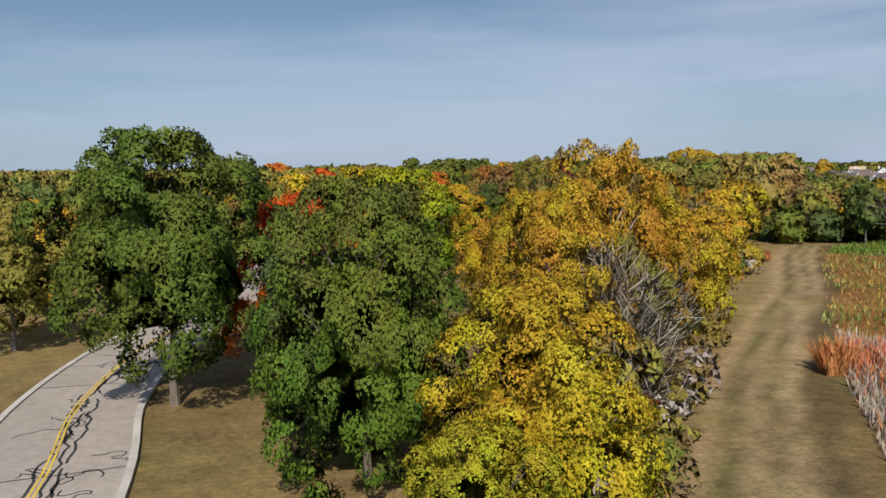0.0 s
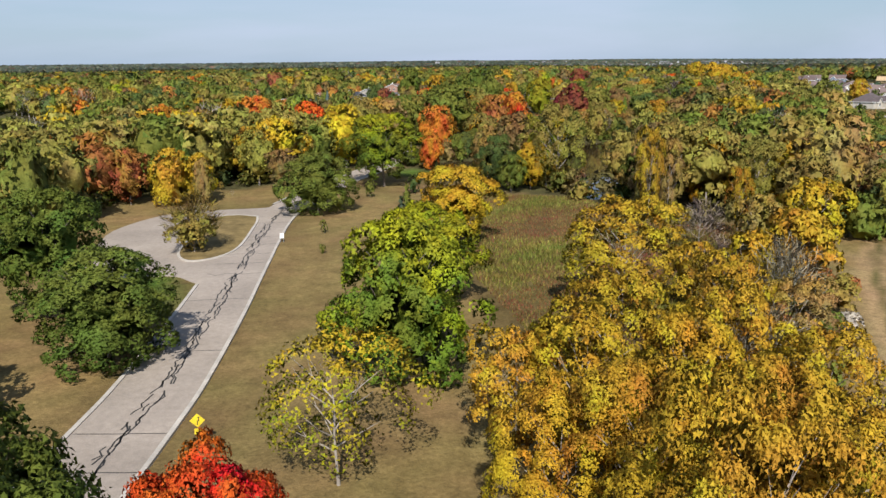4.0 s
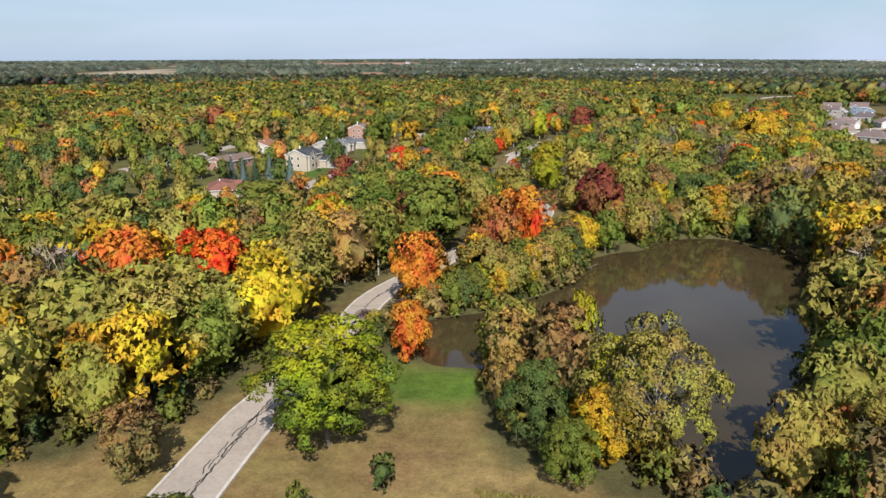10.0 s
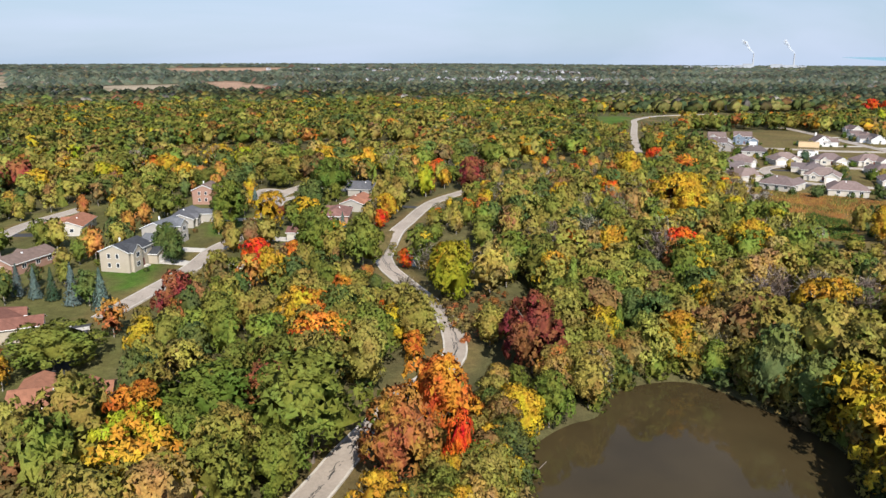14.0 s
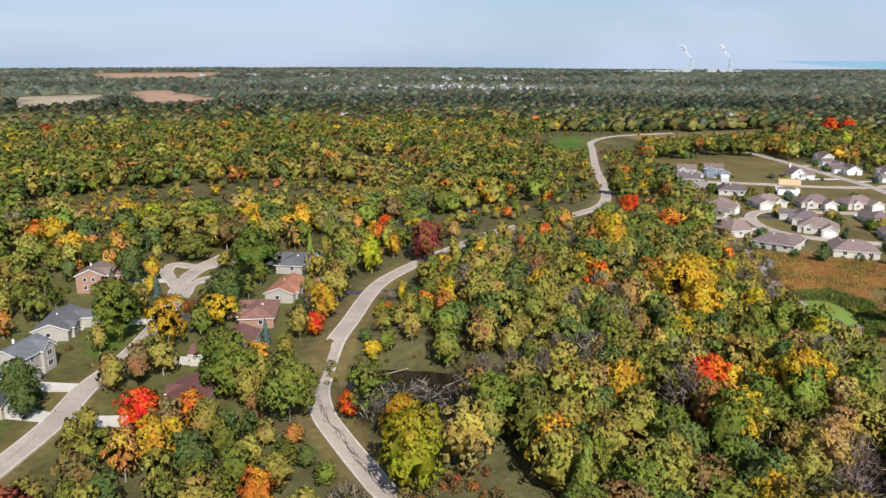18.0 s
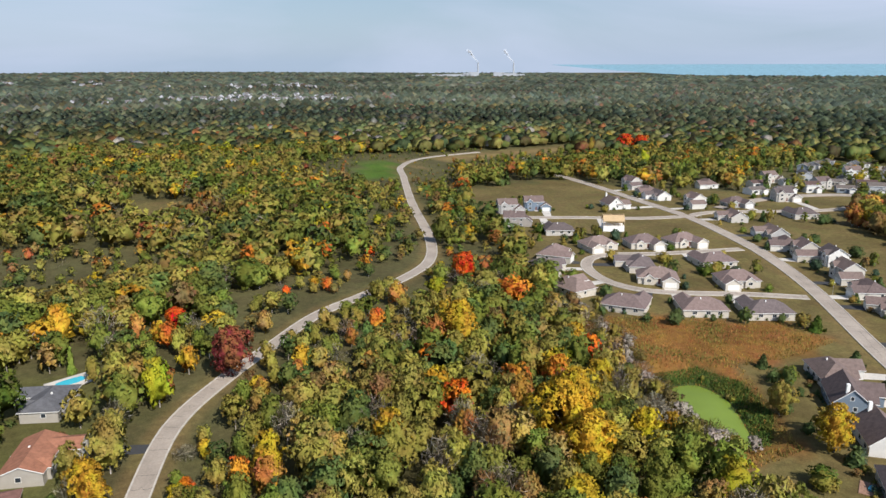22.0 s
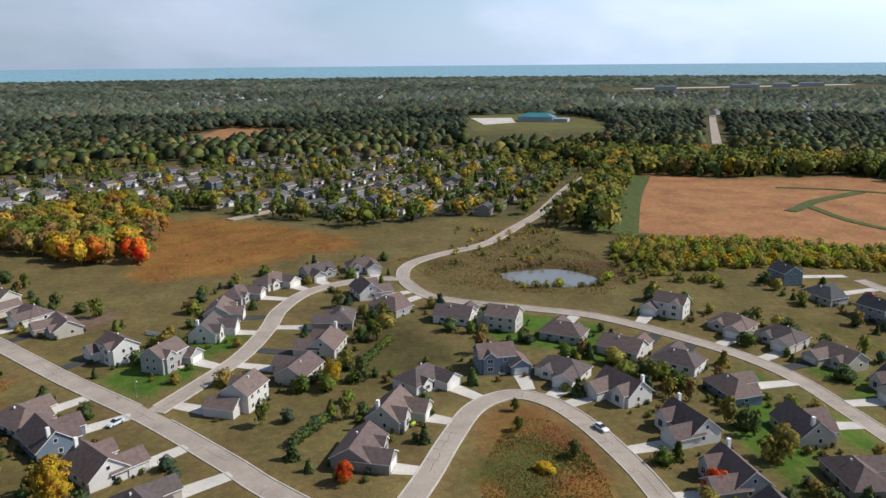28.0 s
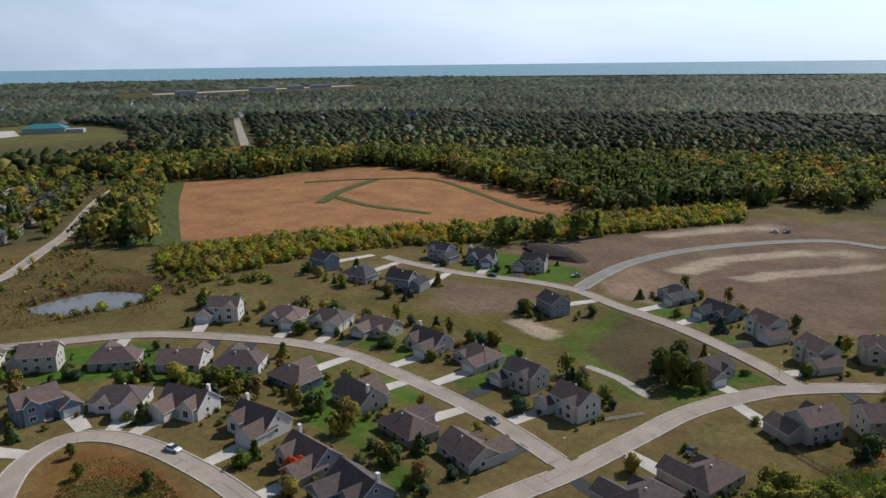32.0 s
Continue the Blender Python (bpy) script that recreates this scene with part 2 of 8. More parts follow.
M_GROUND = ground_material()
M_ROAD = road_material("road_concrete", (0.35, 0.298, 0.252))
M_DRIVE = road_material("drive_concrete", (0.52, 0.485, 0.44))
M_NEW_ROAD = road_material("new_road", (0.235, 0.225, 0.215))
M_ASPHALT = road_material("asphalt", (0.055, 0.055, 0.058))
M_KERB = plain("kerb_concrete", (0.47, 0.43, 0.38), 0.85, 0, 0.6, 0.18)
M_TAR = plain("crack_tar", (0.035, 0.033, 0.032), 0.6)
M_YELLOW = plain("yellow_line_paint", (0.62, 0.42, 0.05), 0.7)
M_POND = water_material("pond_water", (0.052, 0.038, 0.018), 0.05, 0.05)
M_DARK_POND = water_material("dark_pond_water", (0.02, 0.016, 0.009), 0.05, 0.04)
# pale base colour stands in for the bright sky the marsh mirrors
M_MARSH = water_material("marsh_water", (0.16, 0.16, 0.145), 0.03, 0.0)
M_ALGAE = water_material("algae_water", (0.17, 0.24, 0.035), 0.45, 0.3)
M_LAKE = water_material("lake_water", (0.20, 0.35, 0.43), 0.6, 0.0)
M_LEAF = leafy("leaves", True)
M_WOODS = leafy("woods_leaves", False)
M_BLADES = leafy("grass_blades", False, 0.32, False)
M_BARK = plain("bark", (0.16, 0.13, 0.105), 0.9, 0, 1.5, 0.35, 0.6)
M_PALE_BARK = plain("pale_bark", (0.34, 0.30, 0.26), 0.9, 0, 1.5, 0.3)
M_SIDING = tinted("siding", 0.7, 0.5, 0.06, 0.18)
M_ROOF = tinted("shingles", 0.9, 0.9, 0.2, 0.16)
M_TRIM = plain("white_trim", (0.82, 0.81, 0.78), 0.55, 0, 0.5, 0.06)
M_DOOR = plain("garage_door_paint", (0.72, 0.70, 0.66), 0.6, 0, 0.5, 0.08)
M_FRONT = plain("front_door_paint", (0.14, 0.05, 0.04), 0.5)
M_PANE, _n, _l, _b = material("window_glass", 0.08)
_b.inputs["Base Color"].default_value = (0.03, 0.036, 0.045, 1)
M_BRICK = plain("chimney_brick", (0.28, 0.13, 0.09), 0.9, 0, 2.0, 0.25)
M_LUMBER = plain("new_lumber", (0.46, 0.33, 0.19), 0.8, 0, 2.0, 0.2)


# ---- the lie of the land ----
def smooth(v):
    v = np.clip(v, 0.0, 1.0)
    return v * v * (3 - 2 * v)


def side(poly, X, Y):
    """signed distance to a polygon, inside negative"""
    X, Y = np.asarray(X, float), np.asarray(Y, float)
    best, inside = np.full(X.shape, 1e9), np.zeros(X.shape, bool)
    for (x0, y0), (x1, y1) in zip(poly, poly[1:] + poly[:1]):
        dx, dy = x1 - x0, y1 - y0
        k = np.clip(((X - x0) * dx + (Y - y0) * dy) / (dx * dx + dy * dy + 1e-9), 0, 1)
        best = np.minimum(best, np.hypot(X - x0 - k * dx, Y - y0 - k * dy))
        if y0 != y1:
            inside ^= ((y0 > Y) != (y1 > Y)) & (X < dx * (Y - y0) / dy + x0)
    return np.where(inside, -best, best)


def curve_points(pts, n=6):
    """a smooth line through control points"""
    P = np.array(pts, float)
    P = np.vstack([2 * P[0] - P[1], P, 2 * P[-1] - P[-2]])
    out = []
    for i in range(1, len(P) - 2):
        a, b, c, d = P[i - 1 : i + 3]
        for k in range(n):
            u = k / n
            out.append(0.5 * (2 * b + (c - a) * u + (2 * a - 5 * b + 4 * c - d) * u * u + (3 * b - a - 3 * c + d) * u**3))
    return np.array(out + [P[-2]])


def rounded(poly, n=4):
    P = curve_points(list(poly) + [poly[0]], n)[:-1]
    return [tuple(p) for p in P]


BIG_POND = rounded([(-2, 226), (3.4, 228.4), (11, 231), (16.4, 236), (23, 241), (28.6, 249), (35.5, 264), (44.5, 271), (51, 273), (58.3, 281.6), (73, 283), (80, 271), (84, 255), (81, 246), (72, 230), (63, 216.7), (49.6, 191.6), (42.5, 179.3), (30, 166), (25, 171), (24, 180), (18, 189), (12.6, 202), (6.3, 205), (-1, 207), (-3, 215)])
SMALL_POND = rounded([(33.4, 374), (37, 381), (43.6, 382.5), (56.4, 377.2), (66, 370.5), (77, 368.4), (70, 361), (62, 355), (53, 351.6), (43.8, 357.8), (36.6, 365.8)])
ALGAE_POND = rounded([(176.6, 396), (184, 392.5), (183, 382), (176, 372), (169, 364.4), (165, 368), (168, 379), (172, 390)])
MARSH_POND = rounded([(346, 237), (350, 224), (351, 209), (338, 197), (329, 197), (323, 210), (327, 224), (336, 234)])
PONDS = [(BIG_POND, -1.5, 16.0), (SMALL_POND, 0.8, 12.0), (ALGAE_POND, 1.5, 14.0), (MARSH_POND, 2.6, 14.0)]


def land(X, Y):
    """height of the ground"""
    X, Y = np.asarray(X, float), np.asarray(Y, float)
    z = -0.8 + 7 * smooth((Y - 200 + 0.9 * np.maximum(0, X - 60)) / 220) + 1.5 * smooth((Y - 420) / 100) - 3 * smooth((X - 120) / 120)
    turn = np.degrees(np.arctan2(X - 30, Y - 270))
    z = z + (22 - 15 * smooth((turn - 10) / 25)) * smooth((np.hypot(X - 30, Y - 270) - 1200) / 3000)
    for poly, level, bank in PONDS:
        px_, py_ = [p[0] for p in poly], [p[1] for p in poly]
        if X.min() > max(px_) + bank or X.max() < min(px_) - bank or Y.min() > max(py_) + bank or Y.max() < min(py_) - bank:
            continue
        s = side(poly, X, Y)
        shore = level + 0.05 + np.clip(s * 0.3, -1.6, 0.6)
        z = shore + (z - shore) * smooth(s / bank)
    return z


def height(x, y):
    return float(land(np.array([x]), np.array([y]))[0])


def raw_mesh(name, verts, faces, mats, tint=None, attribute="tint", material_index=None, flat=True, bulge=None):
    """a mesh from arrays; faces: an (n, k) array, or a list of lists"""
    me = bpy.data.meshes.new(name)
    verts = np.asarray(verts, np.float32)
    if isinstance(faces, np.ndarray):
        k = faces.shape[1]
        me.vertices.add(len(verts))
        me.vertices.foreach_set("co", verts.ravel())
        me.loops.add(faces.size)
        me.loops.foreach_set("vertex_index", faces.astype(np.int32).ravel())
        me.polygons.add(len(faces))
        me.polygons.foreach_set("loop_start", np.arange(0, faces.size, k, dtype=np.int32))
        if material_index is not None:
            me.polygons.foreach_set("material_index", np.asarray(material_index, np.int32))
        me.update(calc_edges=True)
    else:
        me.from_pydata([tuple(v) for v in verts.tolist()], [], faces)
    for m in mats:
        me.materials.append(m)
    if tint is not None:
        at = me.attributes.new(attribute, "FLOAT_COLOR", "POINT")
        rgba = np.ones((len(verts), 4), np.float32)
        rgba[:, :3] = tint
        at.data.foreach_set("color", rgba.ravel())
    if bulge is not None:
        at = me.attributes.new("bulge", "FLOAT_VECTOR", "POINT")
        at.data.foreach_set("vector", np.asarray(bulge, np.float32).ravel())
    if not flat:
        me.polygons.foreach_set("use_smooth", np.ones(len(me.polygons), bool))
    return me


def axis_steps(lo, hi, step, end, grow=1.16):
    mid = list(np.arange(lo, hi + step, step))
    d, a, b = step, [mid[0]], [mid[-1]]
    while a[-1] > -end:
        d *= grow
        a.append(a[-1] - d)
    d = step
    while b[-1] < end:
        d *= grow
        b.append(b[-1] + d)
    return np.array(a[:0:-1] + mid + b[1:])


ROADS = {}
ROADS["park"] = [(-4, -120), (-4, -60), (-8, -20), (-13, 12), (-17.1, 29.9), (-21.1, 42), (-23.2, 56), (-23.4, 72.5), (-23.6, 81), (-24.9, 98), (-26.8, 117), (-29.3, 145), (-28.5, 161), (-24, 186), (-21.3, 196), (-14.3, 219.5), (-9.7, 237), (3, 258), (8.4, 267), (20, 283), (31, 296), (34, 318), (31.6, 329), (28.4, 343), (26.3, 355.5), (27.4, 369), (31.8, 385), (40.3, 403.6), (54.5, 434), (72.4, 454), (92.7, 471.3), (112.7, 487.6), (135.8, 499), (161, 513), (183.8, 533.6), (208, 575), (247, 660), (292.8, 752), (319, 803), (362, 841), (430, 852)]
ROADS["main"] = [(120, 245), (150, 275), (177, 305), (191, 318), (217, 344), (246, 378), (288.5, 426), (316, 465), (334, 500), (352, 540), (365, 585), (382, 645), (395, 700)]
ROADS["br_l"] = [(352, 540), (326, 551), (302, 569), (270, 590)]
ROADS["br_r"] = [(352, 540), (376, 539), (430, 510), (470, 506), (505, 497)]
ROADS["loop"] = [(277, 420), (262, 434), (243, 447.5), (231, 459.5), (228, 474), (234, 491), (246, 501.5), (259.5, 501), (279, 491), (316, 478)]
ROADS["road2"] = [(219.6, 342.7), (236, 336), (257, 328), (281, 324), (303, 322.5), (325, 314), (339, 294), (339, 276)]
ROADS["road3"] = [(620, 130), (560, 160), (503, 183), (469, 197), (434, 216), (398.5, 236), (377, 262), (360, 275), (339, 277), (317.4, 269.6), (307, 257), (298, 236), (289.5, 216), (280.6, 203), (263, 184), (249, 171), (234, 162.8), (214, 159), (193, 156.5), (170, 156), (142, 159)]
ROADS["road4"] = [(143, 215), (142.4, 178), (141.7, 161), (142.6, 136), (143, 112), (138, 90), (131, 75.5), (116, 57.6), (90, 40)]
ROADS["road5"] = [(131, 75.5), (142.6, 70), (159.5, 63.6), (187, 55), (216, 50.6), (243, 46.7), (266, 54.4), (289, 70.8), (316, 82.4), (329.5, 86)]
ROADS["road6"] = [(243, 46.7), (251, 23), (257, -8), (255, -41), (244.6, -75), (230, -104), (214, -121), (190, -121)]
ROADS["ring"] = [(140, 290), (165, 280), (182, 273), (200, 266.5), (216.5, 259), (223.8, 248.5), (219, 239), (206, 232), (189, 227), (176, 224.6), (150, 222), (120, 222)]
ROADS["west"] = [(-40, 330), (-25, 362), (-20, 379.5), (-14, 392.5), (-8.5, 412), (-5, 434), (-3, 452), (2, 466), (9, 471)]
ROADS["west_ring"] = [(-2.2, 436.0), (-5.6, 453.4), (-8.3, 464.9), (-6.0, 473.5), (0.7, 469.0), (5.2, 473.6), (10.0, 480.7)]
ROADS["west_drive"] = [(-2.3, 437.2), (-0.6, 449.4), (5.1, 454.8), (10.6, 455.5)]
ROADS["west2"] = [(-104, 368), (-90.4, 385.5), (-85, 403.7), (-81, 427), (-70, 450)]

WIDTHS = {"park": 6.8, "main": 5.6, "br_l": 5.2, "br_r": 5.2, "loop": 4.2, "road2": 5.4, "road3": 5.2, "road4": 5.8, "road5": 5.2, "road6": 6.0, "ring": 5.2, "west": 4.6, "west2": 4.6, "west_ring": 3.4, "west_drive": 3.6}


def widths(k, P):
    """the road's width along its line; the park road narrows northwards"""
    w = np.full(len(P), WIDTHS[k])
    if k == "park":
        w = 6.8 - 2.6 * smooth((P[:, 1] - 160) / 130)
    return w
LINES = {k: curve_points(v) for k, v in ROADS.items()}


def road_gap(X, Y, extra=0.0, skip=""):
    """distance to the nearest road's edge"""
    X, Y = np.asarray(X, float), np.asarray(Y, float)
    best = np.full(X.shape, 1e9)
    for k, P in LINES.items():
        if k == skip:
            continue
        run = np.concatenate([[0], np.cumsum(np.hypot(*np.diff(P, axis=0).T))])
        at = np.arange(0, run[-1], 3.0)
        P = np.stack([np.interp(at, run, P[:, 0]), np.interp(at, run, P[:, 1])], 1)
        lo, hi = P.min(0) - 40, P.max(0) + 40
        if X.size and (X.min() > hi[0] or X.max() < lo[0] or Y.min() > hi[1] or Y.max() < lo[1]):
            continue
        for p, w in zip(P, widths(k, P)):
            best = np.minimum(best, np.hypot(X - p[0], Y - p[1]) - w / 2)
    return best


# kinds of cover
C_WOODS, C_MOWN, C_MEADOW, C_PRAIRIE = (0.085, 0.078, 0.034), (0.206, 0.149, 0.060), (0.126, 0.094, 0.036), (0.21, 0.105, 0.03)
C_LAWN, C_GREEN, C_CORN, C_SOIL = (0.128, 0.102, 0.040), (0.064, 0.116, 0.018), (0.30, 0.155, 0.07), (0.155, 0.108, 0.074)
C_FAR = (0.33, 0.215, 0.145)
C_TRACK, C_REED, C_PALE = (0.25, 0.18, 0.09), (0.055, 0.075, 0.022), (0.34, 0.28, 0.20)

SUBDIVISION = [(60, -200), (70, 40), (100, 140), (128, 290), (144, 358), (172, 410), (190, 442), (203, 474), (229, 527), (259, 594), (275, 640), (300, 680), (375, 680), (420, 600), (460, 560), (500, 540), (480, 470), (500, 400), (440, 300), (470, 230), (410, 170), (370, 100), (330, 40), (300, -40), (330, -130), (280, -200)]
PARK = [(-60, -90), (-56, 60), (-60, 120), (-62, 172), (-45, 180), (-30, 190), (-26, 203), (-4, 206), (2, 204), (6, 176), (25, 166), (34, 144), (50, 142), (75, 120), (62, -90)]
WEST = [(-112, 280), (-84, 292), (-46, 286), (-30, 300), (-28, 330), (-11, 352), (10, 352), (25, 385), (40, 434), (50, 478), (8, 484), (-28, 478), (-60, 462), (-95, 440), (-120, 370)]
FAR_SUBURB = [(430, 560), (500, 620), (640, 640), (800, 520), (820, 360), (900, 200), (640, 110), (440, 190), (470, 240), (450, 300), (510, 400), (520, 470)]
RED_WOODS = [(398, 475), (450, 505), (500, 480), (521, 453), (490, 411), (420, 405), (375, 393), (366, 405), (374, 425)]
CORN = [(618, 95), (593, 16), (595, -72), (531, -107), (365, -95), (350, -36), (385, 75), (420, 165)]
COVERS = [
    (C_MOWN, 3, PARK),
    (C_MEADOW, 4, [(3, 172), (25, 166), (33, 143), (50, 138), (46, 115), (30, 84), (20, 64), (11, 48), (7, 56), (6, 88), (0, 112), (-1, 130), (4, 150)]),
    (C_LAWN, 6, SUBDIVISION),
    (C_TRACK, 2.5, [(5, 16), (10.5, 29), (15, 42), (24, 60), (33, 78), (52, 121), (58, 121), (38, 78), (27.5, 58), (20.5, 42), (16, 29), (13, 16)]),
    (C_PRAIRIE, 3, [(30, 60), (40, 78), (60, 121), (110, 132), (95, 60), (60, 20), (36, 40)]),
    ((0.17, 0.115, 0.05), 1.2, [(12.2, 29), (17.8, 42), (23.6, 56), (42, 94), (43, 94), (25, 56), (19.2, 42), (13.4, 29)]),
    (C_MEADOW, 3, [(23, 42), (30, 57), (36, 42), (40, 10), (20, 10), (18, 29)]),
    (C_REED, 6, [(56, 108), (64, 122), (110, 132), (100, 100)]),
    ((0.095, 0.092, 0.032), 4, WEST),
    (C_PRAIRIE, 6, [(187, 447), (209, 437), (244, 409), (244, 389), (219, 388), (200, 391), (186, 372), (170, 352), (150, 352), (164, 390), (176, 420)]),
    (C_PRAIRIE, 8, [(341, 383), (352, 393), (420, 410), (464, 420), (476, 390), (448, 345), (415, 300), (392, 300), (388, 318), (365, 345), (345, 362)]),
    (C_LAWN, 6, [(300, 400), (341, 383), (350, 365), (345, 330), (300, 360)]),
    (C_CORN, 2, CORN),
    ((0.12, 0.115, 0.04), 15, [(1020, 190), (1300, 165), (1350, 55), (1198, -26), (1040, 0), (960, 83)]),
    (C_CORN, 4, [(933, 556), (1101, 507), (1044, 407), (860, 474)]),
    (C_SOIL, 4, [(315, 23), (280, -130), (215, -180), (134, 15), (157, 33), (200, 18), (240, 12), (262, 36)]),
    (C_PALE, 20, [(-340, 1812), (-200, 1907), (-170, 1602), (-260, 1430)]),
    (C_FAR, 20, [(-165, 2000), (-95, 2070), (50, 1543), (-90, 1500)]),
    (C_FAR, 40, [(-470, 3680), (110, 3800), (-23, 2900), (-350, 2950)]),
    (C_FAR, 20, [(-620, 1180), (-480, 1200), (-390, 900), (-480, 880)]),
    (C_PALE, 20, [(-870, 2120), (-750, 2590), (-440, 1573), (-650, 1600)]),
    (C_LAWN, 6, [(100, 742), (119, 737), (141, 690), (98, 645), (84, 643)]),
    (C_LAWN, 6, [(62, 720), (118, 716), (102, 671), (65, 689)]),
    (C_GREEN, 6, [(307, 858), (329, 839), (284, 744), (261, 764)]),
    (C_MOWN, 6, [(326, 797), (420, 804), (562, 822), (520, 861), (383, 838)]),
    (C_REED, 4, [(160, 362), (168, 359), (182, 368), (192, 385), (190, 398), (177, 402), (168, 394), (163, 378)]),
    (C_GREEN, 3, [(-44, 112), (-34, 113), (-30, 110), (-28, 98), (-34, 96), (-44, 103)]),
    (C_GREEN, 4, [(240, 366), (258, 359), (262, 345), (258, 337), (238, 341), (226, 350)]),
    (C_GREEN, 4, [(277, 353), (284, 340), (278, 328), (260, 332), (262, 344)]),
    (C_GREEN, 4, [(157, 111), (150, 92), (138, 78), (147, 75), (160, 90)]),
    (C_GREEN, 4, [(230, 161), (213, 153), (190, 160), (195, 172)]),
    (C_GREEN, 4, [(275, 245), (262, 222), (246, 205), (240, 212), (256, 232), (266, 250)]),
    (C_GREEN, 4, [(-25, 410), (-10, 428), (-7, 422), (-15, 392), (-20, 389)]),
    (C_GREEN, 4, [(-46, 365), (-35, 369), (-33, 351), (-41, 350)]),
    (C_GREEN, 8, [(240, 610), (262, 620), (300, 700), (285, 710)]),
    (C_SOIL, 3, [(285, 400), (300, 392), (306, 384), (296, 380), (282, 388)]),
    (C_PALE, 3, [(237, -8), (240, -39), (222, -84), (190, -106), (186, -98), (212, -78), (228, -40), (226, -12)]),
    (C_PALE, 3, [(213, -20), (202, -48), (178, -86), (172, -80), (190, -46), (202, -18)]),
    (C_PALE, 3, [(290, -60), (272, -116), (250, -140), (244, -134), (262, -108), (280, -60)]),
    (C_GREEN, 5, [(618, 100), (420, 170), (424, 180), (622, 112)]),
    (C_MEADOW, 6, [(372, 280), (395, 245), (430, 225), (440, 200), (380, 190), (330, 182), (310, 200), (318, 240), (330, 262)]),
    (C_PRAIRIE, 4, [(182, 262), (200, 255), (211, 249), (209, 241), (196, 236), (178, 234), (160, 236), (160, 262)]),
    (C_GREEN, 4, [(284, 255), (297, 247), (287, 227), (277, 209), (257, 214), (258, 229), (271, 236), (268, 248)]),
    (C_GREEN, 4, [(250, 168), (219, 177), (205, 178), (187, 182), (184, 190), (166, 189), (156, 190), (156, 196), (175, 192), (184, 194), (194, 197), (221, 188)]),
    (C_GREEN, 3, [(221, 154), (221, 135), (229, 125), (244, 123), (233, 142)]),
    (C_GREEN, 3, [(203, 149), (187, 146), (200, 123), (207, 108), (219, 110), (199, 141)]),
    (C_GREEN, 3, [(242, 156), (248, 133), (234, 145), (231, 155)]),
    ((0.085, 0.068, 0.034), 5, [(196, 96), (211, 58), (183, 51), (157, 63), (161, 90), (155, 113), (180, 104)]),
    ((0.115, 0.098, 0.028), 4, [(293, 136), (258, 118), (233, 97), (207, 101), (179, 109), (178, 117), (202, 113), (225, 114), (244, 124), (272, 132), (285, 140)]),
    (C_SOIL, 4, [(262, 109), (286, 84), (272, 74), (250, 59), (236, 79), (246, 103)]),
    ((0.085, 0.115, 0.022), 4, [(207, 101), (210, 85), (211, 64), (221, 57), (235, 54), (235, 45), (209, 53), (205, 69), (193, 97), (171, 106), (153, 117), (154, 120), (174, 111), (192, 102)]),
    (C_GREEN, 3, [(291, 69), (308, 32), (298, 24), (276, 46), (271, 60), (282, 73)]),
    (C_GREEN, 3, [(268, 52), (283, 21), (263, 20), (253, 34), (255, 49)]),
    (C_GREEN, 3, [(219, 38), (224, 19), (187, 43), (181, 48), (196, 50)]),
    (C_GREEN, 3, [(182, 50), (164, 52), (156, 68), (175, 57)]),
    (C_GREEN, 4, [(146, 121), (155, 99), (151, 89), (140, 88), (137, 92), (143, 109)]),
    ((0.24, 0.17, 0.115), 5, [(255, 28), (256, -3), (237, -2), (215, 18), (212, 39), (230, 41)]),
    (C_PALE, 2, [(231, 98), (230, 90), (212, 88), (207, 99), (218, 100)]),
    ((0.085, 0.072, 0.028), 5, [(289, 292), (285, 275), (263, 270), (260, 260), (248, 263), (244, 275), (240, 284), (240, 292)]),
    ((0.10, 0.065, 0.03), 6, [(357, 241), (363, 221), (360, 182), (337, 177), (328, 192), (347, 204), (348, 235)]),
    ((0.085, 0.13, 0.022), 3, [(-11.8, 207.7), (-7.4, 208.0), (4.7, 202.9), (7.2, 197.5), (4.4, 192.4), (-5.7, 192.6), (-12.4, 198.1)]),
    ((0.16, 0.085, 0.03), 5, [(172, 258), (178, 240), (190, 232), (206, 236), (221, 244), (218, 254), (200, 262)]),
    ((0.075, 0.085, 0.025), 6, [(170, 255), (180, 243), (194, 240), (206, 246), (196, 256), (180, 262)]),
]
STRIP_WOODS = [(360, 183), (340, 152), (348, 106), (337, 45), (319, -11), (295, -67), (273, -131), (302, -178), (325, -106), (341, -77), (347, -39), (367, 22), (383, 87), (392, 130), (396, 172)]
OPEN = [PARK, STRIP_WOODS, [(350, -36), (385, 75), (420, 165), (396, 172), (383, 87), (367, 22), (347, -39), (341, -77), (365, -95)], SUBDIVISION, CORN, BIG_POND, SMALL_POND, MARSH_POND] + [p for c_, _, p in COVERS if c_ in (C_CORN, C_SOIL) or p[0] in ((307, 858), (326, 797), (933, 556))]

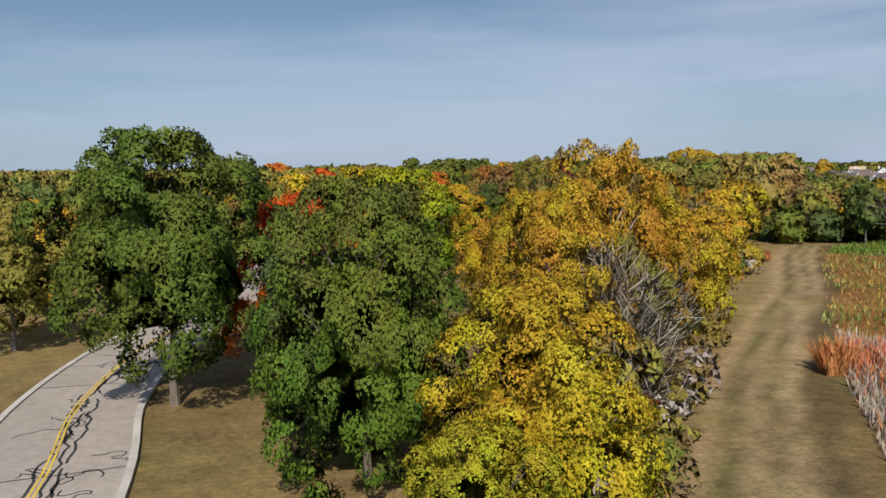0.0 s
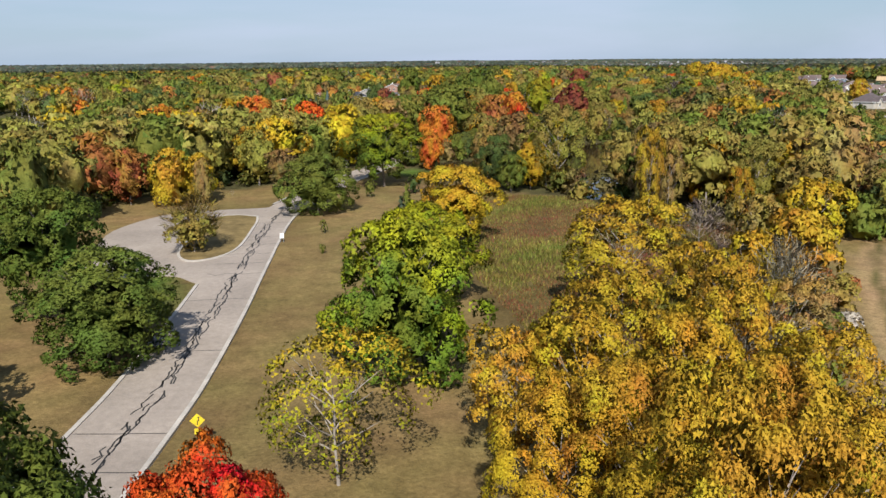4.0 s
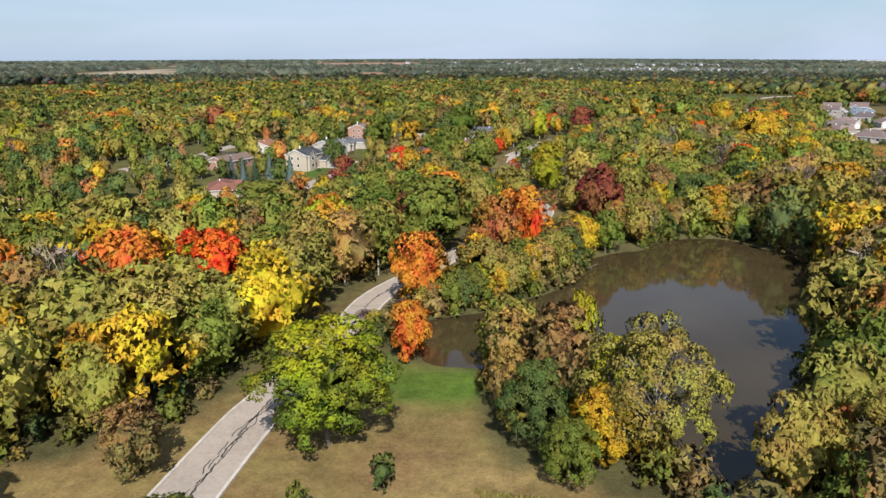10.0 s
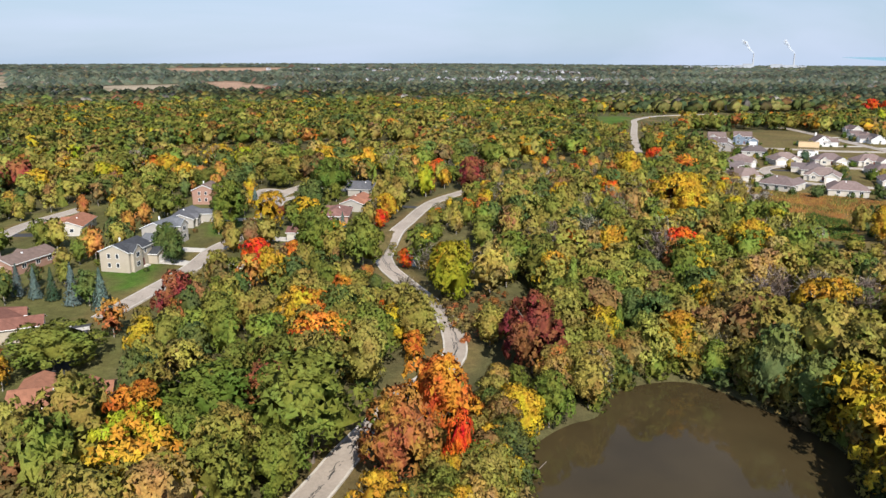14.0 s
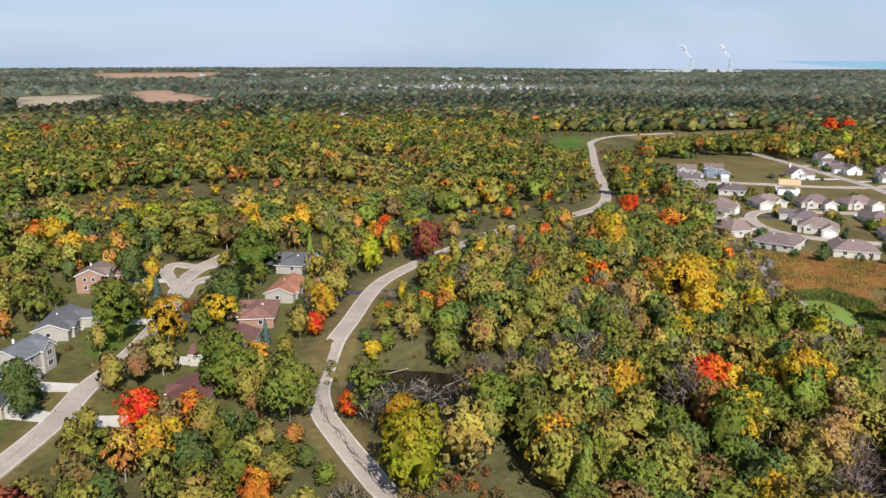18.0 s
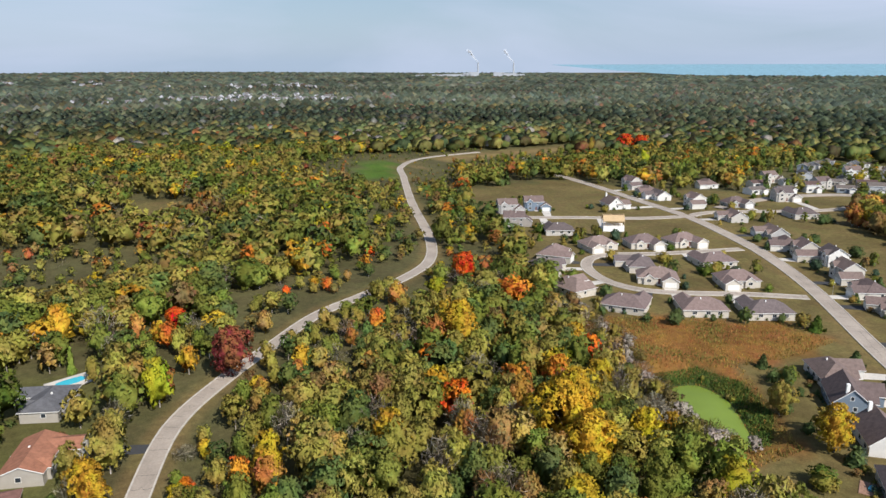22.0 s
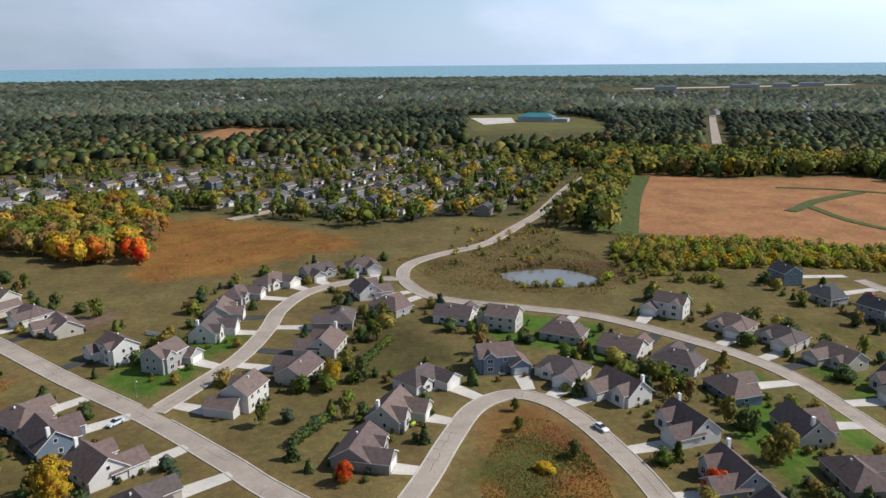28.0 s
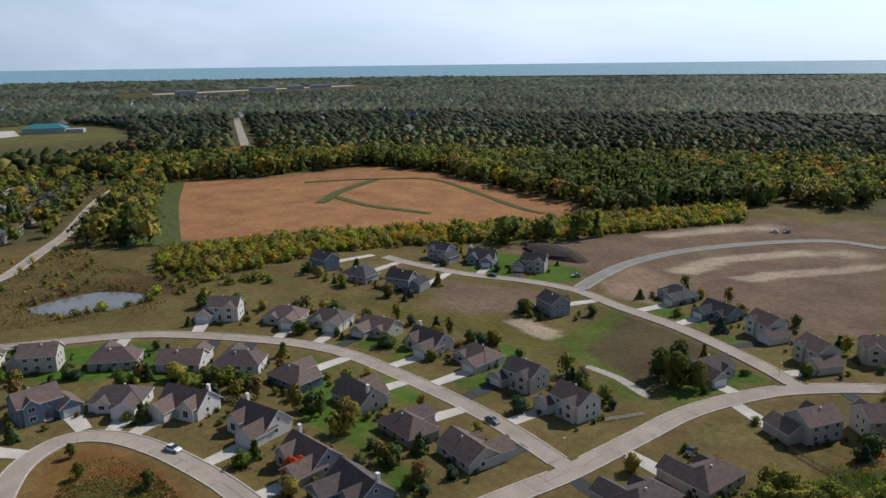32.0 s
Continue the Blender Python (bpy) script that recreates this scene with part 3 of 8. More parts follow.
# mown and worn stripes of the track
TRACK = curve_points([(6, 10), (9.5, 21), (13.5, 32), (18, 43), (24, 55), (31, 68), (38.5, 81), (46, 98), (54.5, 116), (61, 126)], 4)
track_t = np.gradient(TRACK, axis=0)
track_t /= np.linalg.norm(track_t, axis=1)[:, None]
for off, half, colour in ((-2.2, 0.6, (0.31, 0.215, 0.108)), (-0.9, 0.45, (0.125, 0.105, 0.04)), (0.2, 0.5, (0.29, 0.205, 0.105)), (1.1, 0.35, (0.13, 0.105, 0.04)), (1.9, 0.55, (0.31, 0.225, 0.115)), (3.2, 0.7, (0.12, 0.085, 0.04))):
    nrm = np.stack([-track_t[:, 1], track_t[:, 0]], 1)
    sway = 0.12 * np.sin(np.arange(len(TRACK)) * 0.35 + off * 5)[:, None]
    COVERS.append((colour, 0.9, [tuple(p) for p in TRACK - nrm * (off + half + sway)] + [tuple(p) for p in (TRACK - nrm * (off - half + sway))[::-1]]))

gx, gy = axis_steps(-130, 430, 3.4, 4700), axis_steps(-40, 620, 3.4, 4700)
gx = np.concatenate([gx[gx < -2], np.arange(-2, 66, 1.0), gx[gx >= 66]])
gy = np.concatenate([gy[gy < 16], np.arange(16, 128, 1.7), gy[gy >= 128]])
GX, GY = np.meshgrid(gx, gy)
GZ = land(GX, GY)
cover = np.empty(GX.shape + (3,))
cover[:] = C_WOODS
wobble = 2.2 * np.sin(GX * 0.31 + 1.7 * np.sin(GY * 0.17)) + 1.6 * np.sin(GY * 0.43 + 2.0 * np.sin(GX * 0.11))
for colour, soft, poly in COVERS:
    cx0, cx1 = np.searchsorted(gx, [min(p[0] for p in poly) - 2 * soft, max(p[0] for p in poly) + 2 * soft])
    cy0, cy1 = np.searchsorted(gy, [min(p[1] for p in poly) - 2 * soft, max(p[1] for p in poly) + 2 * soft])
    box_ = (slice(cy0, cy1), slice(cx0, cx1))
    k = smooth((soft * 0.5 - side(poly, GX[box_], GY[box_]) + 0.3 * soft * wobble[box_] / 2.2) / soft)[..., None]
    cover[box_] = cover[box_] * (1 - k) + np.array(colour) * k
rim = smooth((4.5 - road_gap(GX, GY)) / 3)[..., None] * (np.hypot(GX - 30, GY - 270) < 900)[..., None]
cover = cover * (1 - 0.6 * rim) + np.array(C_MOWN) * 0.5 * rim
nx, ny = len(gx), len(gy)
I = np.arange(nx * ny).reshape(ny, nx)
quads = np.stack([I[:-1, :-1], I[:-1, 1:], I[1:, 1:], I[1:, :-1]], -1).reshape(-1, 4)
ground = new("ground", raw_mesh("ground", np.stack([GX, GY, GZ], -1).reshape(-1, 3), quads, [M_GROUND], cover.reshape(-1, 3), "cover", flat=False))
tagged(ground, "wide ground of dry mown grass, meadow and forest floor", "ground", kind="structure")

# water
def water_sheet(name, poly, level, mat, label):
    me = bpy.data.meshes.new(name)
    bm = bmesh.new()
    P = np.array(poly)
    mid = P.mean(0)
    P = mid + (P - mid) * 1.06
    bm.faces.new([bm.verts.new((x, y, level)) for x, y in P])
    bmesh.ops.triangulate(bm, faces=bm.faces[:])
    bm.to_mesh(me)
    bm.free()
    me.materials.append(mat)
    return tagged(new(name, me), label, "pond", kind="structure")


water_sheet("pond", BIG_POND, -1.5, M_POND, "calm brown pond that mirrors the sky and trees")
water_sheet("pond", SMALL_POND, 0.8, M_DARK_POND, "small dark woodland pond with fallen logs")
water_sheet("pond", ALGAE_POND, 1.5, M_ALGAE, "small pond covered in bright green algae")
water_sheet("pond", MARSH_POND, 2.6, M_MARSH, "shallow marsh pond among reeds")

# the great lake on the horizon, in the east
az = np.radians(np.linspace(40, 176, 60))
ring_v, ring_f = [], []
for r, z in ((3860, 14), (4150, 34), (4450, 52), (4760, 66)):
    for a in az:  # the near shore swings out toward the north
        k = max(0.0, 1 - (math.degrees(a) - 40) / 14) ** 2
        rr_, zz_ = r + (4760 - r) * 0.97 * k, z + (66 - z) * 0.97 * k
        ring_v.append((30 + rr_ * math.sin(a), 270 + rr_ * math.cos(a), zz_))
for j in range(3):
    ring_f += [(j * 60 + i, j * 60 + i + 1, j * 60 + 61 + i, j * 60 + 60 + i) for i in range(59)]
tagged(new("lake_water", raw_mesh("lake_water", ring_v, ring_f, [M_LAKE])), "wide pale blue lake on the horizon", "lake", kind="structure")


# ---- roads ----
def part(name, bm, mat, parent=None, label="", colour=None):
    """one mesh object from a bmesh, under a thing or a part"""
    me = bpy.data.meshes.new(name)
    bm.to_mesh(me)
    bm.free()
    me.materials.append(mat)
    ob = new(name, me)
    ob.parent = parent
    if label:
        tagged(ob, label)
    if colour:
        ob.color = (*colour, 1)
    return ob


def ribbon(P, left, right, lift, thick=0.0):
    """a strip along a line of points, laid on the ground; thick: the height of its sides"""
    P = np.asarray(P)
    T = np.gradient(P, axis=0)
    T /= np.linalg.norm(T, axis=1)[:, None] + 1e-9
    N = np.stack([-T[:, 1], T[:, 0]], 1)
    A, B = P + N * np.reshape(left, (-1, 1)), P + N * np.reshape(right, (-1, 1))
    zc = land(P[:, 0], P[:, 1]) + lift
    bm = bmesh.new()
    rows = []
    for a, b, z in zip(A, B, zc):
        pts = [(*a, z), (*b, z)]
        if thick:
            pts += [(*b, z - thick), (*a, z - thick)]
        rows.append([bm.verts.new(p) for p in pts])
    for r, s in zip(rows, rows[1:]):
        bm.faces.new((r[1], r[0], s[0], s[1]))
        if thick:
            bm.faces.new((r[2], r[1], s[1], s[2]))
            bm.faces.new((r[0], r[3], s[3], s[0]))
    return bm


road_objects = {}
for i, (k, P) in enumerate(LINES.items()):
    w = widths(k, P)
    lift = 0.13 + 0.006 * i
    mat = M_ROAD if k != "road6" else M_NEW_ROAD
    ob = part("road", ribbon(P, w / 2, -w / 2, lift, 0.4), mat)
    tagged(ob, "pale concrete road with dark sealed cracks" if k != "road6" else "new grey road round the building site", "road", kind="structure")
    road_objects[k] = ob
    T = np.gradient(P, axis=0)
    T /= np.linalg.norm(T, axis=1)[:, None] + 1e-9
    N = np.stack([-T[:, 1], T[:, 0]], 1)
    for sgn in (1, -1):
        E = P + N * (sgn * (w / 2 + 0.15))[:, None]
        free = road_gap(E[:, 0], E[:, 1], skip=k) > 0.4
        free &= ~((k == "park") & (sgn > 0) & (E[:, 1] > 112) & (E[:, 1] < 121)) & ~((k == "park") & (sgn > 0) & (E[:, 1] > 151) & (E[:, 1] < 160))
        run = []
        for j, ok_ in enumerate(list(free) + [False]):
            if ok_:
                run.append(j)
            else:
                if len(run) > 3:
                    q = np.array(run)
                    s1, s2 = sgn * w[q] / 2, sgn * (w[q] / 2 + 0.36)
                    part("kerb", ribbon(P[q], np.maximum(s1, s2), np.minimum(s1, s2), lift + 0.11, 0.5), M_KERB, ob)
                run = []

# sealed cracks: tar bands that wander along and across the roads
cr = np.random.default_rng(5)
for k, P in LINES.items():
    if k in ("road6", "road5"):
        continue
    w, lift = widths(k, P), 0.13 + 0.006 * list(LINES).index(k) + 0.008
    T = np.gradient(P, axis=0)
    T /= np.linalg.norm(T, axis=1)[:, None] + 1e-9
    N = np.stack([-T[:, 1], T[:, 0]], 1)
    verts, faces = [], []

    def band(line, half):
        line = np.asarray(line)
        d = np.gradient(line, axis=0)
        d /= np.linalg.norm(d, axis=1)[:, None] + 1e-9
        nn = np.stack([-d[:, 1], d[:, 0]], 1) * half
        zz = land(line[:, 0], line[:, 1]) + lift
        b0 = len(verts)
        for p, n_, z_ in zip(line, nn, zz):
            verts.append((p[0] + n_[0], p[1] + n_[1], z_))
            verts.append((p[0] - n_[0], p[1] - n_[1], z_))
        for i in range(len(line) - 1):
            faces.append((b0 + 2 * i, b0 + 2 * i + 1, b0 + 2 * i + 3, b0 + 2 * i + 2))

    along = np.concatenate([[0], np.cumsum(np.linalg.norm(np.diff(P, axis=0), axis=1))])

    def spot(dist, off):
        return np.array([np.interp(dist, along, P[:, 0]) + np.interp(dist, along, N[:, 0]) * off, np.interp(dist, along, P[:, 1]) + np.interp(dist, along, N[:, 1]) * off])

    if k == "park":  # a ragged double seam down the middle, and transverse joints
        for m_ in range(5):
            off, line = 0.0, []
            for dist in np.arange(150, 520, 0.6):
                off = 0.75 * off + 0.15 * cr.standard_normal()
                if cr.random() < (0.95 if m_ == 0 else 0.8):
                    line.append(spot(dist, off - 0.3 + 0.2 * (m_ - 2)))
                else:
                    if len(line) > 2:
                        band(line, 0.065)
                    line = []
            if len(line) > 2:
                band(line, 0.065)
        for _ in range(26):  # scribbles of tar near the start
            dist, off, line, a_ = 128 + 50 * cr.random(), 2.6 * cr.random() - 2.4, [], cr.random() * 6
            p = spot(dist, off)
            for j in range(int(10 + 14 * cr.random())):
                a_ += 0.9 * cr.standard_normal()
                p = p + 0.28 * np.array([math.cos(a_), math.sin(a_)])
                line.append(p)
            band(line, 0.045)
    step = 5.2 if k == "park" else 4.6
    end = min(along[-1], 620)
    for dist in np.arange(2, end, step):
        if cr.random() < (0.55 if k == "park" else 0.42):
            ww = np.interp(dist, along, w) / 2
            wob = 0.05 if cr.random() < 0.6 else 0.45
            line = [spot(dist + wob * cr.standard_normal(), o) for o in np.linspace(-ww * 0.98, ww * 0.98, 7)]
            band(line, 0.05)
    for dist in np.arange(3, end - 14, 11):  # broken lengthwise seam
        if cr.random() < 0.4 and k != "park":
            o = 0.3 * cr.standard_normal()
            band([spot(dist + j * 1.5, o + 0.16 * cr.standard_normal()) for j in range(7)], 0.045)
    if verts:
        seal = new("crack_seal", raw_mesh("crack_seal", verts, faces, [M_TAR]))
        seal.parent = road_objects[k]
        tagged(seal, "dark tar sealed into road cracks", kind="stuff")
    if k == "park":
        q = np.array([i for i in range(len(P)) if P[i, 1] < 66])
        for o in (0.11, -0.11):
            part("yellow_line", ribbon(P[q], o + 0.05, o - 0.05, lift + 0.006), M_YELLOW, road_objects[k], "worn yellow centre line")


# flat patches laid on the ground
def patch(name, poly, lift, mat, label, category, thick=0.3, parent=None, fan=False):
    """a paved sheet with its own edge, cut to a rounded outline"""
    bm = bmesh.new()
    if fan:  # a gently domed bed
        mx_, my_ = float(np.mean([p[0] for p in poly])), float(np.mean([p[1] for p in poly]))
        hub = bm.verts.new((mx_, my_, height(mx_, my_) + lift + 0.12))
        rim_ = [bm.verts.new((x, y, height(x, y) + lift)) for x, y in poly]
        for i in range(len(rim_)):
            bm.faces.new((hub, rim_[i], rim_[(i + 1) % len(rim_)]))
        bmesh.ops.recalc_face_normals(bm, faces=bm.faces[:])
        return tagged(part(name, bm, mat, parent), label, category, kind="structure")
    top = [bm.verts.new((x, y, height(x, y) + lift)) for x, y in poly]
    f = bm.faces.new(top)
    if f.calc_center_median().z and f.normal.z < 0:
        f.normal_flip()
    r = bmesh.ops.extrude_face_region(bm, geom=[f])
    bmesh.ops.translate(bm, verts=[v for v in r["geom"] if isinstance(v, bmesh.types.BMVert)], vec=(0, 0, -thick))
    bmesh.ops.recalc_face_normals(bm, faces=bm.faces[:])
    bmesh.ops.triangulate(bm, faces=bm.faces[:])
    ob = part(name, bm, mat, parent)
    return tagged(ob, label, category, kind="structure")


patch("car_park", rounded([(-26, 163), (-33, 158.5), (-41.6, 156.6), (-49, 152.5), (-52.5, 140), (-49.5, 126), (-47.5, 114), (-40, 113), (-34, 113.6), (-29.5, 110), (-26, 112), (-26, 140)]), 0.10, M_ROAD, "pale concrete loop drive off the park road", "car park")
ISLAND = rounded([(-32.2, 150), (-36, 151.4), (-39.4, 149), (-38.6, 138), (-37.4, 126), (-34.5, 120.5), (-31, 122.2), (-29.6, 128), (-30.6, 140), (-31.3, 146)])
patch("traffic_island", ISLAND, 0.24, plain("island_grass", (0.20, 0.145, 0.06), 0.95, 0, 0.5, 0.35, 0.5), "dry grass island in the loop drive", "grass", fan=True)
part("kerb", ribbon(np.array(ISLAND + ISLAND[:1]), 0.18, -0.18, 0.27, 0.3), M_KERB, road_objects["park"])

# ---- trees ----
rng = np.random.default_rng(7)


ICO = {}


def ball(k):
    """verts and faces of a unit icosphere"""
    if k not in ICO:
        bm = bmesh.new()
        bmesh.ops.create_icosphere(bm, subdivisions=k, radius=1.0)
        bm.verts.ensure_lookup_table()
        ICO[k] = np.array([v.co for v in bm.verts]), np.array([[v.index for v in f.verts] for f in bm.faces])
        bm.free()
    return ICO[k]


FORM = {  # boughs, their size, foot and top of the crown, height of its widest part, slenderness
    "round": (34, 0.33, 0.10, 0.98, 0.45, 0.95), "wide": (46, 0.29, 0.13, 0.97, 0.36, 1.0), "tall": (30, 0.34, 0.06, 1.0, 0.38, 0.80),
    "open": (30, 0.30, 0.12, 0.98, 0.52, 0.95), "low": (44, 0.31, -0.02, 0.98, 0.30, 1.0),
}


def unit(v):
    return v / (np.linalg.norm(v, axis=1)[:, None] + 1e-9)


def crown_arrays(n, leaf, seed, kind="round", core=0):
    """leaf clumps of a crown, for a tree of height 1 and crown radius 1; returns verts, faces and the way each clump bulges"""
    g = np.random.default_rng(seed)
    if kind == "spruce":
        z = 0.05 + 0.95 * g.random(n) ** 1.5
        a = g.random(n) * 2 * np.pi
        r = (1.03 - z) * (0.62 + 0.38 * np.sin(z * 40 + a * 3) ** 2) * (0.7 + 0.3 * g.random(n))
        C = np.stack([r * np.cos(a), r * np.sin(a), z], 1)
        Nn = np.stack([np.cos(a), np.sin(a), 0.7 + 0 * a], 1) + 0.5 * g.standard_normal((n, 3))
    elif kind == "bare":
        a, q = g.random(n) * 2 * np.pi, g.random(n) ** 0.4
        e = g.random(n) * 2 - 0.75
        C = np.stack([q * np.cos(a) * np.sqrt(np.clip(1 - e * e, 0.1, 1)) * 0.95, q * np.sin(a) * np.sqrt(np.clip(1 - e * e, 0.1, 1)) * 0.95, 0.58 + 0.4 * q * np.clip(e, -0.8, 1)], 1)
        Nn = g.standard_normal((n, 3))
    else:
        nb, size, low, top, belly, fat = FORM[kind]
        if n < 400:  # far crowns: fewer, fuller boughs
            nb, size = nb * 2 // 3, size * 1.2
        elif n > 9000:
            nb, size = nb * 2, size * 0.74
        u = (np.arange(nb) + g.random(nb)) / nb
        u = 0.06 + 0.9 * u ** (0.85 if kind == "low" else 0.75)
        rise = np.where(u < belly, (belly - u) / belly, (u - belly) / (1 - belly))
        full = np.sqrt(np.clip(1 - rise**2, 0, 1)) * np.where(u < belly, 1 - (0.45 if kind != "low" else 0.1) * rise**2, 1.0)
        ang = np.arange(nb) * 2.39996 + 0.9 * g.random(nb)
        lobe = 0.86 + 0.2 * np.sin(2 * ang + 6.28 * g.random()) * (1 - u) + 0.14 * g.standard_normal(nb)
        S = size * (0.7 + 0.6 * g.random(nb)) * (0.72 + 0.28 * full)
        away = np.clip(full * fat * lobe - 0.62 * S, 0.0, None) * np.where(g.random(nb) < 0.2, 0.6, 1.0)
        rest = low + (top - low) * u * (1 + 0.06 * g.standard_normal(nb))
        B0 = np.stack([away * np.cos(ang), away * np.sin(ang), np.minimum(rest, top - S * (0.3 + 0.3 * g.random(nb)))], 1)
        mid = low + (top - low) * 0.42
        way = unit((B0 - np.array([0, 0, mid])) * np.array([1, 1, 2.2]) + np.array([0, 0, 0.35]))
        m = 11  # tufts on the outer and upper side of every bough
        T = unit(unit(g.standard_normal((nb * m, 3))) + 0.75 * np.repeat(way, m, 0) + np.array([0, 0, 0.25]))
        S1 = np.repeat(S, m)
        L = np.repeat(B0, m, 0) + T * (S1 * (0.55 + 0.3 * g.random(nb * m)))[:, None] * np.array([1, 1, 0.42])
        LR = S1 * (0.30 + 0.26 * g.random(nb * m))
        big = n * 2
        pick = g.choice(nb * m, big, p=LR**2 / (LR**2).sum())
        D = unit(unit(g.standard_normal((big, 3))) + 0.55 * T[pick] + np.array([0, 0, 0.15]))
        C = L[pick] + D * (LR[pick] * (0.72 + 0.4 * g.random(big)))[:, None] * np.array([1, 1, 0.46])
        deep = np.zeros(big, bool)  # what lies buried in another bough is left out
        for c_, s_ in zip(B0, S):
            deep |= (((C - c_) / np.array([1, 1, 0.44])) ** 2).sum(1) < (0.72 * s_) ** 2
        keep = np.flatnonzero(~deep)
        keep = np.concatenate([keep, np.flatnonzero(deep)])[:n]
        C, D, pick = C[keep], D[keep], pick[keep]
        span = np.percentile(np.hypot(C[:, 0], C[:, 1]), 96)
        C[:, :2], B0[:, :2], S = C[:, :2] / span, B0[:, :2] / span, S / span
        C[:, 2] = np.clip(C[:, 2], 0.06 if kind != "low" else 0.01, 1.02)
        out = unit((C - np.array([0, 0, mid])) * np.array([1, 1, 2.0]))
        bulge = 0.85 * D + 0.6 * T[pick] + 0.45 * out + np.array([0, 0, 0.25])
        Nn = D + 0.3 * out + 0.55 * g.standard_normal((n, 3))
    Nn = unit(Nn)
    if kind in ("spruce", "bare"):
        bulge = Nn if kind == "bare" else np.stack([np.cos(a), np.sin(a), 0.6 + 0 * a], 1)
    bulge = unit(unit(bulge) + 0.17 * g.standard_normal((n, 3)))
    U = unit(np.cross(Nn, g.standard_normal((n, 3))))
    V = np.cross(Nn, U)
    s = (leaf * (0.55 + 0.9 * g.random(n)))[:, None]
    if kind == "bare":
        U = unit(np.stack([C[:, 0], C[:, 1], 0.25 + 0.5 * g.random(n)], 1) + 0.45 * g.standard_normal((n, 3)))
        V = unit(np.cross(U, Nn))
        a, b = s * 1.6, s * 0.075
    else:
        a, b = s, s * 0.62
    squash = np.array([1, 1, 0.5])
    q = np.stack([C - U * a * squash - V * b * squash * 0.7, C + U * a * squash - V * b * squash * 0.5, C + V * b * squash * 1.3], 1)
    verts, faces, bulge = q.reshape(-1, 3), np.arange(n * 3).reshape(-1, 3), np.repeat(bulge, 3, 0)
    if core and kind not in ("bare", "spruce"):  # the dense inside of the crown, wrapped round its boughs
        B, K_ = ball(core)
        A = (B0 - np.array([0, 0, mid])) * np.array([1, 1, 2.2])
        along = B @ A.T
        miss = (A**2).sum(1)[None] - along**2
        R2 = (S * 0.8)[None] ** 2
        reach = np.where(miss < R2, along + np.sqrt(np.clip(R2 - miss, 0, None)), 0.0).max(1)
        reach = np.clip(reach, 0.25, None) * (0.66 if kind == "open" else 0.87 if n < 9000 else 0.6)
        K = B * reach[:, None]
        K[:, 2] = np.clip(K[:, 2] / 2.2 + mid, 0.03, 1.0)
        near = np.argmin(((K[:, None] - B0[None]) ** 2 * np.array([1, 1, 4.8])).sum(2) / S[None] ** 2, 1)
        up = unit((K - B0[near]) * np.array([1, 1, 2.2])) + 0.5 * B + np.array([0, 0, 0.2])
        faces = np.vstack([faces, K_ + len(verts)])
        verts = np.vstack([verts, K])
        bulge = np.vstack([bulge, unit(up + 0.2 * g.standard_normal(B.shape))])
    return verts, faces, bulge


def trunk_bm(g, r=0.03, limbs=9, top=0.72, spread=0.55, sides=7):
    """a tapered trunk with forking limbs, for a tree of height 1 and crown radius 1 (r in units of the height)"""
    bm = bmesh.new()

    def tube(a, b, ra, rb, n):
        a, b = Vector(a), Vector(b)
        q = (b - a).to_track_quat("Z", "Y").to_matrix()
        c1, c2 = [], []
        for i in range(n):
            w = q @ Vector((math.cos(6.2832 * i / n), math.sin(6.2832 * i / n), 0))
            c1.append(bm.verts.new(a + w * ra))
            c2.append(bm.verts.new(b + w * rb))
        for i in range(n):
            bm.faces.new((c1[i], c1[(i + 1) % n], c2[(i + 1) % n], c2[i]))

    bends = [(0, 0, -0.03), (0.01, 0.015, 0.13), (0.03, -0.01, 0.32), (0.0, 0.03, 0.52), (0.04, 0.0, top)]
    rad = [r * 1.5, r, r * 0.85, r * 0.6, r * 0.2]
    for i in range(4):
        tube(bends[i], bends[i + 1], rad[i], rad[i + 1], sides)
    for i in range(limbs):
        z = 0.2 + 0.42 * i / limbs + 0.03 * g.random()
        a = i * 2.4 + g.random()
        reach = spread * (0.7 + 0.6 * g.random())
        p = Vector((0.02, 0.0, z))
        q = p + Vector((math.cos(a) * reach * 0.5, math.sin(a) * reach * 0.5, 0.13))
        e = q + Vector((math.cos(a + 0.3) * reach * 0.5, math.sin(a + 0.3) * reach * 0.5, 0.13))
        tube(p, q, r * 0.42, r * 0.26, 5)
        tube(q, e, r * 0.26, r * 0.07, 4)
        f = q + Vector((math.cos(a - 0.7) * reach * 0.4, math.sin(a - 0.7) * reach * 0.4, 0.16))
        tube(q, f, r * 0.22, r * 0.06, 4)
    return bm


TINTS = {
    "green": (0.12, 0.142, 0.028), "sage": (0.195, 0.18, 0.045), "dark": (0.066, 0.092, 0.032), "olive": (0.215, 0.18, 0.042), "lime": (0.205, 0.235, 0.022), "fresh": (0.10, 0.145, 0.022),
    "yellow": (0.37, 0.265, 0.026), "gold": (0.345, 0.222, 0.030), "orange": (0.42, 0.14, 0.03), "rust": (0.29, 0.13, 0.045),
    "red": (0.50, 0.088, 0.022), "maroon": (0.15, 0.042, 0.03), "grey": (0.31, 0.27, 0.23), "spruce": (0.045, 0.07, 0.042),
    "bluespruce": (0.10, 0.14, 0.125), "bright": (0.28, 0.29, 0.02), "leaf": (0.07, 0.102, 0.019), "moss": (0.105, 0.112, 0.026), "tan": (0.215, 0.165, 0.06), "brown": (0.13, 0.105, 0.042),
}
